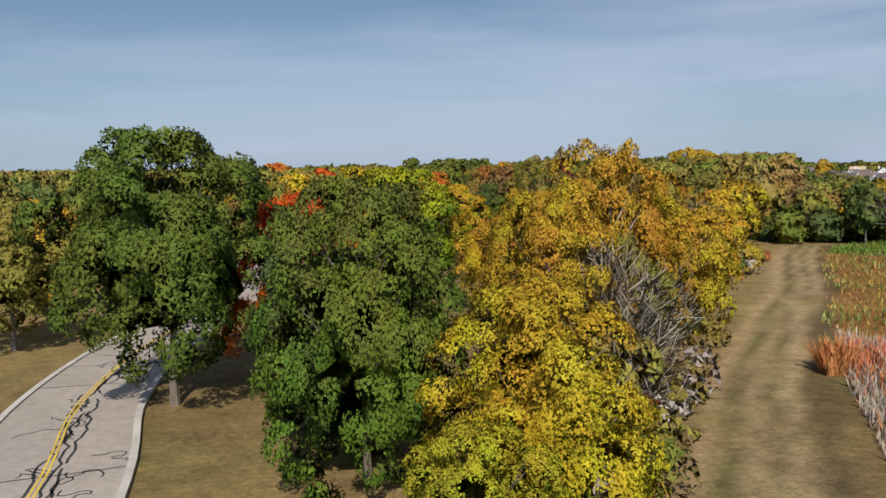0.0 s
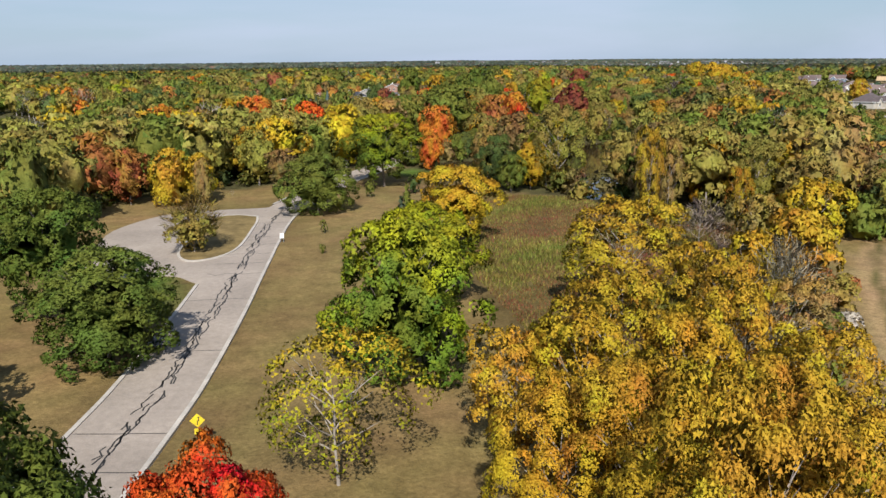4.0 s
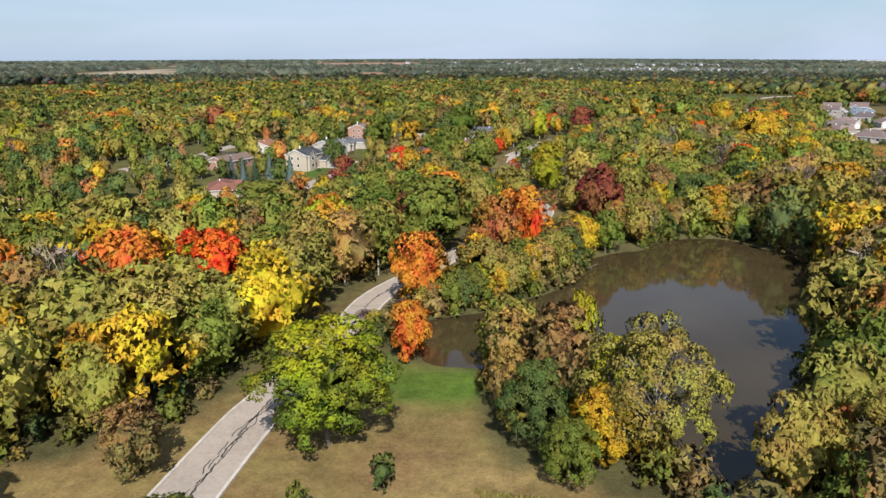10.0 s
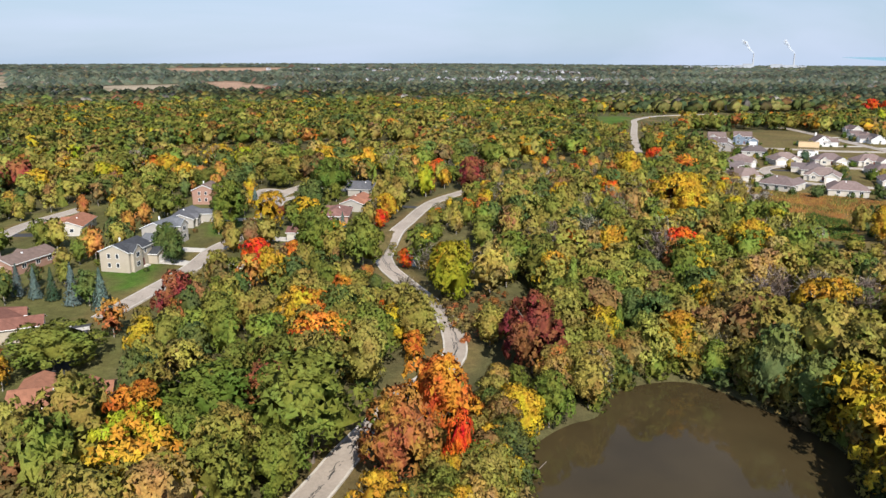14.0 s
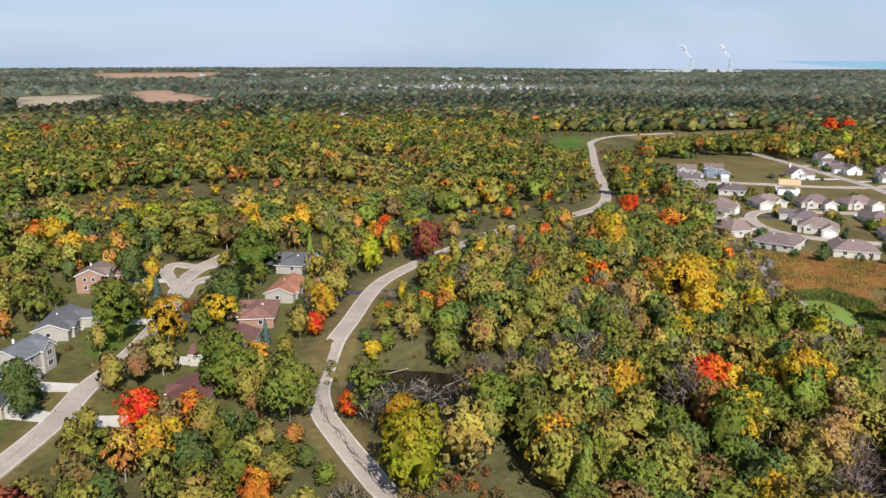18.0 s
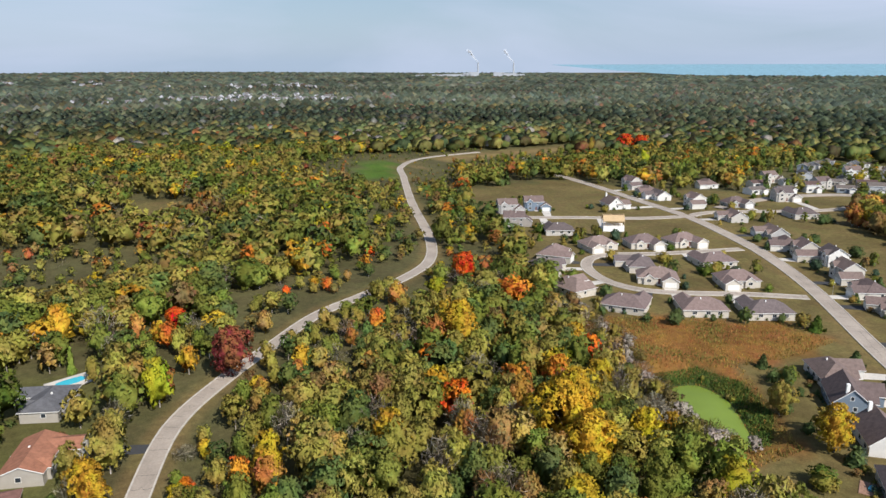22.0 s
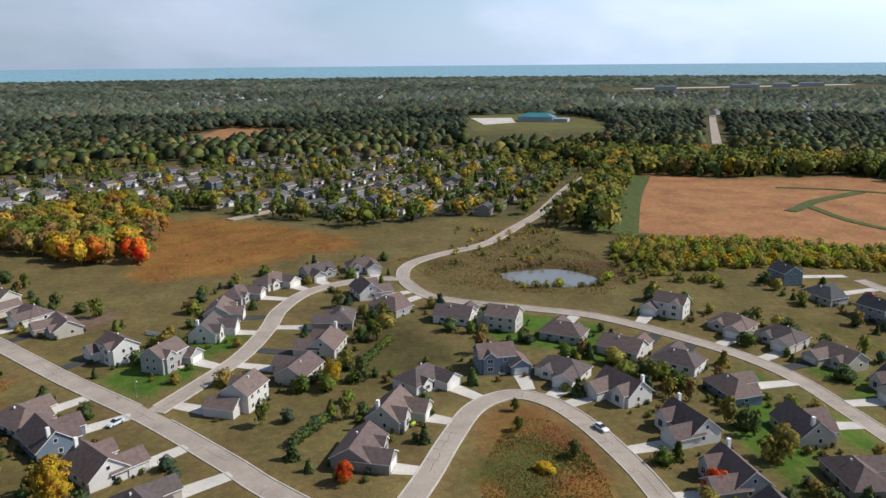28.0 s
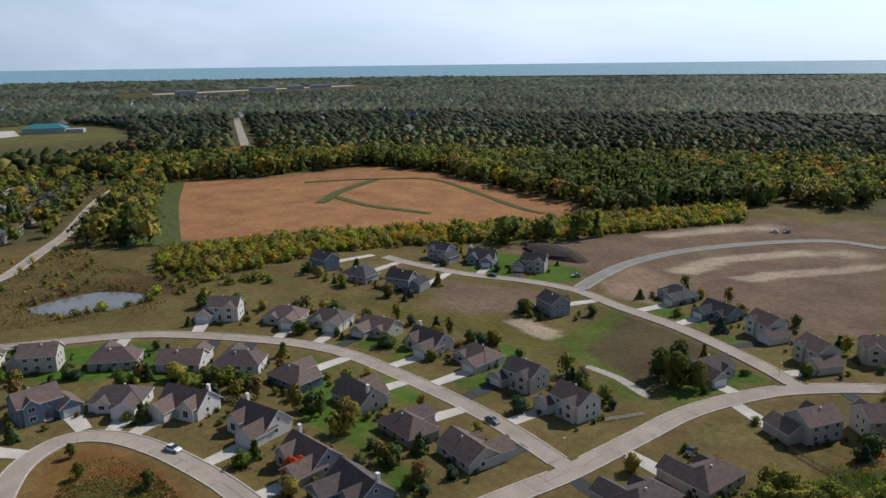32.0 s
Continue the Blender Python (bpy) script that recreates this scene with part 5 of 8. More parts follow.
HOUSES = []
HOUSES += [
    ('D', 234.0, 510.1, 32, 13.4),
    ('D', 215.4, 494.1, 67, 17.9),
    ('D', 208.1, 469.5, 92, 19.8),
    ('D', 210.8, 446.2, 123, 24.2),
    ('D', 231.1, 430.8, 145, 20.5),
    ('D', 247.3, 417.2, 146, 22.3),
    ('D', 260.4, 512.0, 344, 10.8),
    ('D', 280.7, 504.1, 337, 12.6),
    ('D', 299.0, 496.7, 348, 12.3),
    ('D', 251.2, 480.8, 233, 19.9),
    ('D', 244.4, 462.8, 318, 12.6),
    ('D', 284.0, 468.6, 157, 19.3),
    ('D', 268.5, 444.2, 327, 12.1),
    ('R', 266.5, 547.3, 148, 37.7),
    ('C', 276.0, 602.2, 334, 13.6),
    ('C', 259.0, 573.9, 146, 19.5),
]
HOUSES += [
    ('C', 293.8, 601.1, 329, 22.2),
    ('F', 294.0, 537.8, 144, 29.7),
    ('V', 338.1, 581.5, 69, 25.1),
    ('C', 396.8, 627.3, 262, 19.1),
    ('R', 386.2, 603.3, 258, 15.3),
    ('R', 379.7, 587.1, 249, 13.6),
    ('C', 379.1, 559.5, 249, 20.4),
    ('R', 399.5, 544.8, 343, 16.5),
    ('R', 363.8, 520.1, 239, 18.6),
    ('C', 438.0, 540.9, 333, 31.7),
    ('C', 494.6, 590.3, 347, 87.5),
    ('C', 500.5, 554.5, 346, 54.2),
    ('R', 440.8, 601.6, 252, 68.3),
    ('R', 402.9, 506.1, 155, 15.6),
    ('R', 348.2, 485.9, 240, 18.9),
    ('R', 334.3, 470.1, 233, 13.6),
]
HOUSES += [
    ('C', 327.9, 456.4, 234, 14.7),
    ('C', 327.2, 443.2, 234, 21.2),
    ('C', 310.7, 427.3, 237, 16.8),
    ('R', 298.0, 411.2, 237, 16.9),
    ('R', 283.9, 394.3, 218, 17.5),
    ('R', 480.5, 507.4, 337, 3.6),
    ('C', 566.9, 572.8, 321, 97.8),
    ('C', 257.7, 366.6, 226, 16.3),
    ('C', 250.3, 347.7, 335, 16.3),
    ('V', 276.2, 340.9, 356, 16.2),
    ('R', 297.4, 341.6, 1, 18.3),
    ('R', 315.7, 339.5, 348, 19.6),
    ('R', 333.1, 329.0, 322, 16.9),
    ('R', 345.6, 312.7, 304, 14.7),
    ('R', 214.8, 372.0, 52, 19.9),
    ('V', 202.5, 360.3, 42, 21.8),
]
HOUSES += [
    ('V', 188.2, 343.8, 46, 20.6),
    ('R', 170.0, 328.5, 40, 21.9),
    ('C', 223.5, 321.5, 161, 18.2),
    ('R', 240.9, 309.3, 160, 22.9),
    ('V', 260.8, 303.3, 167, 23.4),
    ('R', 285.7, 300.8, 178, 22.9),
    ('V', 318.2, 290.5, 21, 18.5),
    ('R', 353.7, 294.8, 283, 14.4),
    ('R', 298.5, 281.2, 48, 21.0),
    ('R', 287.1, 259.1, 69, 18.8),
    ('C', 278.6, 242.6, 63, 20.4),
    ('R', 267.1, 224.4, 60, 23.7),
    ('R', 253.6, 208.6, 51, 23.9),
    ('R', 243.4, 194.7, 48, 21.5),
    ('R', 223.9, 185.7, 13, 24.8),
    ('C', 286.3, 182.6, 232, 17.9),
]
HOUSES += [
    ('R', 271.7, 166.8, 223, 18.3),
    ('R', 260.9, 154.9, 216, 20.0),
    ('R', 245.5, 144.7, 200, 21.1),
    ('V', 225.1, 138.7, 189, 21.7),
    ('R', 207.0, 133.0, 188, 24.7),
    ('C', 183.9, 134.5, 185, 21.5),
    ('V', 201.6, 177.6, 6, 20.1),
    ('R', 179.0, 177.1, 0, 21.3),
    ('R', 160.6, 172.7, 357, 15.9),
    ('R', 231.5, 271.7, 316, 19.4),
    ('V', 209.9, 279.6, 340, 15.8),
    ('R', 191.0, 286.5, 343, 15.8),
    ('C', 241.0, 250.8, 278, 17.3),
    ('R', 235.1, 232.7, 234, 16.3),
    ('V', 222.0, 219.6, 209, 18.0),
    ('V', 201.7, 209.2, 198, 20.4),
]
HOUSES += [
    ('V', 178.5, 207.6, 188, 17.2),
    ('V', 160.8, 205.9, 181, 16.9),
    ('C', 325.7, 118.8, 7, 33.0),
    ('R', 304.5, 114.3, 20, 33.9),
    ('C', 285.5, 105.4, 25, 32.7),
    ('C', 314.5, 64.5, 196, 16.3),
    ('V', 298.4, 51.9, 216, 21.1),
    ('C', 276.5, 38.8, 214, 18.8),
    ('C', 228.8, 73.5, 346, 24.9),
    ('R', 208.7, 26.6, 171, 24.8),
    ('R', 183.8, 35.0, 171, 20.2),
    ('C', 162.7, 41.7, 161, 19.7),
    ('C', 139.3, 54.0, 155, 16.1),
    ('R', 153.5, 85.9, 255, 16.0),
    ('C', 117.6, 99.4, 72, 22.3),
    ('R', 120.6, 139.6, 89, 21.9),
]
HOUSES += [
    ('C', 107.6, 84.8, 56, 24.5),
    ('R', 123.8, 158.2, 90, 18.0),
    ('C', 125.8, 38.4, 216, 21.2),
    ('C', 162.4, 137.3, 177, 19.2),
    ('W', -37.5, 289.8, 183, 40.3),
    ('T', -39.6, 368.1, 67, 15.8),
    ('T', -32.9, 391.5, 65, 16.7),
    ('W', -69.0, 374.0, 242, 24.3),
    ('W', -65.6, 414.0, 267, 17.8),
    ('W', -57.5, 326.5, 101, 17.8),
    ('W', -29.5, 417.7, 82, 21.7),
    ('T', -25.6, 454.2, 79, 22.6),
    ('T', -103.6, 291.4, 121, 74.4),
    ('W', -88.2, 281.9, 135, 68.1),
    ('W', 28.2, 431.2, 68, 22.1),
    ('W', 16.3, 412.8, 259, 24.2),
]
HOUSES += [
    ('W', 9.4, 390.9, 255, 22.8),
    ('W', -0.6, 364.6, 257, 22.4),
    ('W', 31.0, 460.1, 244, 24.5),
]

HX, HY = np.array([q[1] for q in HOUSES]), np.array([q[2] for q in HOUSES])


PARK_LINE = LINES["park"]
CLEAR = [
    [(100, 742), (119, 737), (141, 690), (98, 645), (84, 643)], [(62, 720), (118, 716), (102, 671), (65, 689)],  # glades north of the road
    [(-20, 196), (-13, 222), (-8, 238), (4, 259), (13, 257), (9, 243), (1, 229), (-4, 206)],  # verge between road and pond
    [(34, 330), (44, 329), (54, 324), (56, 308), (44, 300), (36, 300), (36, 320)],  # brushy hollow below the small pond
    [(30, 366), (36, 371), (50, 352), (56, 350), (48, 336), (40, 336)],
    [(-112, 375), (-80, 392), (-72, 430), (-88, 430), (-100, 395)],
    [(-50, 345), (-30, 352), (-22, 372), (-32, 380), (-48, 372)],
]


def LINE_GAP(X, Y):
    """distance to the park road's middle"""
    best = np.full(X.shape, 1e9)
    for i in range(0, len(PARK_LINE), 2):
        best = np.minimum(best, np.hypot(X - PARK_LINE[i, 0], Y - PARK_LINE[i, 1]))
    return best


def wooded(X, Y, gap):
    ok = road_gap(X, Y) > gap
    for poly in OPEN:
        ok &= side(poly, X, Y) > 1.0
    return ok


WX, WY = jittered(-420, 760, -420, 980, 6.3)
ok = wooded(WX, WY, 3.2) & ((WX > 250) | (WY > 45)) & ~((LINE_GAP(WX, WY) < np.where(WY > 420, 7.2, 6.4)) & (WY > 255)) | (side(RED_WOODS, WX, WY) < 0)
ok &= ~((side(WEST, WX, WY) < 0) & (rng.random(len(WX)) > 0.4)) & ~((side(FAR_SUBURB, WX, WY) < 0) & (rng.random(len(WX)) > np.where(WY < 440, 0.5, 0.34)))
for hx, hy in zip(HX, HY):
    ok &= np.hypot(WX - hx, WY - hy) > 11.5
ok &= np.hypot(WX - 30, WY - 270) < 720
ok &= ~((path_gap(WX, WY) > 215) & (rng.random(len(WX)) > 0.55))
ahead = np.degrees(np.arctan2(WX - 20, WY - 200))
ok &= ((ahead > -55) & (ahead < 178)) | (path_gap(WX, WY) < 110)
ok &= ~((WX < 60) & (WY < 60))
for poly in CLEAR:
    ok &= side(poly, WX, WY) > 0
for x, y, r in PLACED:  # single trees keep their room
    ok &= np.hypot(WX - x, WY - y) > 0.85 * r
WX, WY = WX[ok], WY[ok]
edge = []
for (x0, y0), (x1, y1) in zip(BIG_POND, BIG_POND[1:] + BIG_POND[:1]):
    nx_, ny_ = (y1 - y0), -(x1 - x0)
    ln_ = math.hypot(nx_, ny_) + 1e-9
    for sgn in (1, -1, 2, -2):
        k_ = (1.6 + 2.6 * rng.random()) / (1 if abs(sgn) == 1 else 0.8)
        x, y = (x0 + x1) / 2 + sgn * k_ * nx_ / ln_, (y0 + y1) / 2 + sgn * k_ * ny_ / ln_
        if side(BIG_POND, np.array([x]), np.array([y]))[0] > 0.6 and not (y < 178 and x < 42) and not (x < 9 and y < 212) and not (36 < x < 50 and 262 < y < 280) and not (y < 200 and x < 30):
            edge.append((x, y))
WX, WY = np.concatenate([WX, [p[0] for p in edge]]), np.concatenate([WY, [p[1] for p in edge]])
tint_index = np.where(np.hypot(WX - 30, WY - 270) > 230 + 120 * rng.random(len(WX)), choose_tints(WX, WY, True), choose_tints(WX, WY))
red_zone = side(RED_WOODS, WX, WY) < 0
tint_index[red_zone] = np.where((WX + 0.6 * WY)[red_zone] < 650, np.array([6, 7, 8, 8, 6, 5, 7, 1, 0, 1])[rng.integers(0, 10, red_zone.sum())], np.array([0, 1, 1, 2, 10, 7, 5, 1, 11, 0])[rng.integers(0, 10, red_zone.sum())])
west_zone = (side(WEST, WX, WY) < 20) & (WX < 26) & (WY > 280)
tint_index[west_zone] = np.array([0, 0, 0, 13, 13, 1, 1, 2, 2, 11, 13, 5, 7, 0])[rng.integers(0, 14, west_zone.sum())]
suburb_zone = side(FAR_SUBURB, WX, WY) < 6
tint_index[suburb_zone] = np.array([0, 0, 13, 13, 13, 0, 1, 2, 13, 0, 0, 13, 5, 1])[rng.integers(0, 14, suburb_zone.sum())]
calm = (WX > 30) & (WY < 330) | (WY < 150)  # round the pond hardly any red
tint_index[calm] = np.array([0, 1, 2, 2, 4, 5, 10, 7, 1, 9, 10, 11, 1, 13])[tint_index[calm]]
bare_edge = curve_points(np.array([(190, 446), (181.5, 421), (170, 397), (160.5, 375), (155, 357)]), 12)
edge_gap = np.min(np.hypot(WX[:, None] - bare_edge[None, :, 0], WY[:, None] - bare_edge[None, :, 1]), 1)
greying = (edge_gap < 13) & (rng.random(len(WX)) < 0.6)  # leafless toward the prairie
tint_index[greying] = np.array([9, 9, 10, 11])[rng.integers(0, 4, greying.sum())]
pine_zone = side(PINES, WX, WY) < 0
tint_index[pine_zone] = 13
gap = path_gap(WX, WY)
order = np.argsort(gap)
NEAR = 62
WH = 8.6 + 4.6 * rng.random(len(WX)) + 2.6 * smooth((300 - WY) / 40)
WH[side(WEST, WX, WY) < 0] *= 0.72
WH[np.hypot((WX - SCRUB[0]) / SCRUB[2], (WY - SCRUB[1]) / SCRUB[3]) < 1] *= 0.42
WH[-len(edge):] *= 0.68
WH *= 1 - 0.42 * smooth((22 - edge_gap) / 18)
front = (side(WEST, WX, WY) < 26) & (side(WEST, WX, WY) > 0) & (WX < 5)
WH[front] *= 0.8
front = (LINE_GAP(WX, WY) < 30) & (WY > 500)
WH[front] *= 0.62
front = (LINE_GAP(WX, WY) < 34) & (WX > 55) & (WY > 420) & (WY < 540)
WH[front] *= 0.66
WH[side(FAR_SUBURB, WX, WY) < 0] *= 0.66
low_edge = (WX > 0.46 * WY) & (WY > 108) & (WY < 260) & (WX < 150)  # low wood between the prairie and the houses
WH[low_edge] = 5.5 + 0.28 * WH[low_edge]
WH[side([(326, 797), (420, 804), (562, 822), (520, 861), (383, 838)], WX, WY) < 75] *= 0.45
WH[side([(307, 858), (329, 839), (284, 744), (261, 764)], WX, WY) < 45] *= 0.5
WR = WH * (0.30 + 0.13 * rng.random(len(WX))) * np.where(gap > 215, 1.4, np.where((gap < 95) & (side(WEST, WX, WY) > 30), 1.15, 1.0))
near_at = np.array([np.argmin(np.hypot(PARK_LINE[:, 0] - x, PARK_LINE[:, 1] - y)) for x, y in zip(WX, WY)])
RX, RY = PARK_LINE[near_at, 0], PARK_LINE[near_at, 1]
apart = np.hypot(WX - RX, WY - RY)
pond_side = (np.hypot(WX - 12, WY - 190) < np.hypot(RX - 12, RY - 190)) & (WY > 180) & (WY < 425)
low_h = np.where(pond_side & (apart < 30), 1.0 + 0.36 * apart, 99.0)
WR = np.where(WH > low_h, WR * np.clip(low_h / WH, 0.55, 1), WR)
WH = np.minimum(WH, low_h)
for i in order[:NEAR]:
    tint = {"red": "olive", "maroon": "moss", "orange": "gold", "grey": "sage"}.get(HUES[tint_index[i]], HUES[tint_index[i]])
    kind = "bare" if tint == "grey" else ("round", "open", "tall", "round", "low")[int(rng.integers(0, 5))]
    tree(float(WX[i]), float(WY[i]), float(WH[i]), float(WR[i]), tint, kind, "near", "", "woodland trees")

for x, y, h, r, tint, kind in [(214, 249, 3.6, 1.3, "green", "round"), (203, 250, 3.8, 1.5, "green", "round"), (190, 239, 4.2, 1.7, "dark", "round"), (184, 247, 2.0, 2.6, "yellow", "low"), (163, 98, 9.5, 3.6, "dark", "low"), (156, 100, 10.5, 4.2, "green", "low"), (151, 97, 8.5, 3.2, "moss", "round"), (166, 84, 8.0, 3.0, "dark", "low")]:
    tree(x, y, h, r, tint, kind, "near", "", "trees of the neighbourhood greens")

PRISM_F = np.array([[0, 1, 4], [0, 4, 3], [1, 2, 5], [1, 5, 4], [2, 0, 3], [2, 3, 5]])


def prism(x, y, z, h, r):
    a = np.arange(3) * 2.0944
    lo = np.stack([x + r * np.cos(a), y + r * np.sin(a), np.full(3, z - 0.3)], 1)
    hi = np.stack([x + 0.4 * r * np.cos(a), y + 0.4 * r * np.sin(a), np.full(3, z + h)], 1)
    return np.vstack([lo, hi])


def woods(name, idx, X, Y, H, R, tints, lods, label):
    Z = land(X, Y)
    VV, FF, CC, MM, BB, base = [], [], [], [], [], 0
    for i in idx:
        tint = HUES[tints[i]]
        u = rng.random(6)
        kind = "bare" if tint == "grey" else "spruce" if ((tint == "dark" and X[i] > 280 and u[0] < 0.35) or (tint == "green" and u[0] < 0.06)) else ("round", "open", "tall", "round", "wide")[int(u[1] * 5)]
        v, f, bl = FORMS[lods[i], kind, int(u[2] * 3)]
        a = u[3] * 6.2832
        ca, sa = math.cos(a), math.sin(a)
        r, h = R[i], H[i]
        if kind == "spruce":
            r *= 0.6
        P = np.stack([(v[:, 0] * ca - v[:, 1] * sa) * r + X[i], (v[:, 0] * sa + v[:, 1] * ca) * r + Y[i], v[:, 2] * h + Z[i]], 1)
        col = np.array(TINTS[tint]) * (0.8 + 0.4 * u[4]) * (0.88 if lods[i] == "b" else 1.0) * np.array([1, 0.9 + 0.2 * u[5], 1])
        turned = np.array(TINTS[TURN[tint]]) * (col / np.array(TINTS[tint])).mean()
        drift = smooth(0.5 + 0.9 * np.sin(3.1 * v[:, 0] + 9 * u[0] + 2 * np.sin(2.6 * v[:, 1] + 5 * u[1])) * np.cos(5.0 * v[:, 2] + 6 * u[2]) + 0.3 * (v[:, 2] - 0.5))[:, None] * 0.4
        VV.append(P), FF.append(f + base), CC.append(col[None] * (1 - drift) + turned[None] * drift), MM.append(np.zeros(len(f)))
        BB.append(np.stack([bl[:, 0] * ca - bl[:, 1] * sa, bl[:, 0] * sa + bl[:, 1] * ca, bl[:, 2]], 1))
        base += len(P)
        if lods[i] != "b":
            t = prism(X[i], Y[i], Z[i], h * 0.7, 0.02 * h)
            VV.append(t), FF.append(PRISM_F + base), CC.append(np.repeat(col[None], 6, 0)), MM.append(np.ones(6))
            BB.append(np.tile((0.0, 0.0, 1.0), (6, 1)))
            base += 6
    me = raw_mesh(name, np.vstack(VV), np.vstack(FF), [M_WOODS, M_PALE_BARK], np.vstack(CC), "tint", np.concatenate(MM), bulge=np.vstack(BB))
    return tagged(new(name, me), label, "woods", kind="stuff")


lods = np.where(gap < 46, "e", np.where((gap < 88) | ((np.hypot(WX - 34, WY - 277) < 165) & (WX > 20)), "c", np.where((gap < 270) | (side(RED_WOODS, WX, WY) < 0), "a", "b")))
for lod, words in (("e", "tall mixed woods of green, olive and golden trees"), ("c", "mixed autumn woods of green, yellow and orange trees"), ("a", "autumn woods beside the road and pond"), ("b", "distant autumn woods in green, gold and rust")):
    woods("woods", [i for i in order[NEAR:] if lods[i] == lod], WX, WY, WH, WR, tint_index, lods, words)


# brush along the ponds' shores
def shore_brush(poly, step, lo, hi, label, keep=lambda x, y: True, reach=(0.2, 4.5), kinds=("round", "open", "bare")):
    P = np.array(poly)
    VV, CC, base, FF, BB = [], [], 0, [], []
    for a_, b_ in zip(P, np.roll(P, -1, 0)):
        n = max(1, int(np.linalg.norm(b_ - a_) / step))
        for k in range(n):
            nrm = np.array([b_[1] - a_[1], a_[0] - b_[0]])
            nrm = nrm / (np.linalg.norm(nrm) + 1e-9)
            mid = a_ + (b_ - a_) * (k + rng.random()) / n
            if side(poly, np.array([mid[0] + nrm[0]]), np.array([mid[1] + nrm[1]]))[0] < 0:
                nrm = -nrm
            p = mid + nrm * (reach[0] + (reach[1] - reach[0]) * rng.random())
            if not keep(p[0], p[1]):
                continue
            h = lo + (hi - lo) * rng.random()
            v, f, bl = FORMS["m", kinds[int(rng.integers(0, 3))], int(rng.integers(0, 3))]
            r = h * (0.45 + 0.2 * rng.random())
            VV.append(v * np.array([r, r, h]) + np.array([p[0], p[1], height(p[0], p[1]) - 0.12 * h]))
            CC.append(np.repeat(np.array([TINTS[("olive", "green", "brown", "moss", "dark", "tan")[int(rng.integers(0, 6))]]]) * 0.85, len(v), 0))
            FF.append(f + base)
            BB.append(bl)
            base += len(v)
    me = raw_mesh("shore_brush", np.vstack(VV), np.vstack(FF), [M_WOODS], np.vstack(CC), bulge=np.vstack(BB))
    return tagged(new("shore_brush", me), label, "brush", kind="stuff")


shore_brush(BIG_POND, 1.15, 2.2, 6.0, "brush and low trees overhanging the pond", lambda x, y: not (x < 8 and y < 210) and not (36 < x < 50 and 264 < y < 280), (-0.3, 4.0), ("low", "low", "open"))
shore_brush(PARK, 1.9, 1.8, 4.6, "brush along the edge of the woods", lambda x, y: (x < -20 and y > 66 and road_gap(np.array([x]), np.array([y]))[0] > 4) or (x > 24 and y > 128), (0.5, 6.0), ("low", "open", "round"))
shore_brush(SMALL_POND, 3.5, 1.2, 3.0, "low brush round the small pond", lambda x, y: y > 366 or x > 60)
shore_brush(MARSH_POND, 1.6, 1.0, 2.6, "reeds and brush round the marsh pond")
shore_brush(ALGAE_POND, 1.5, 0.8, 1.8, "green reeds round the algae pond")


# far woods, to the horizon: rounded tree tops in one sheet of many
HEADS = {}
for fine in (1, 2):
    head_v, head_f = ball(fine)
    head_f = head_f[(head_v[head_f][:, :, 2].max(1) > -0.2)]
    used = np.unique(head_f)
    head_v, head_f = head_v[used], np.searchsorted(used, head_f)
    HEADS[fine] = []
    for k in range(4):
        g = np.random.default_rng(60 + k)
        lump = 0.78 + 0.32 * g.random(len(head_v)) + 0.16 * np.sin(3 * np.arctan2(head_v[:, 1], head_v[:, 0]) + k)
        v = head_v * lump[:, None] * np.array([1, 1, 0.52]) + np.array([0, 0, 0.48])
        HEADS[fine].append((v, head_f, unit(head_v + 0.42 * g.standard_normal(head_v.shape))))


def fields_clear(X, Y, belt=150.0):
    """no trees on the far fields, nor on the low ground before them"""
    d = np.hypot(X - 30, Y - 270)
    ok = np.ones(X.shape, bool)
    for poly in FAR_FIELDS:
        for k in (0.0, 0.5, 1.0):
            ok &= side(poly, X + (X - 30) / d * belt * k, Y + (Y - 270) / d * belt * k) > 4
    return ok


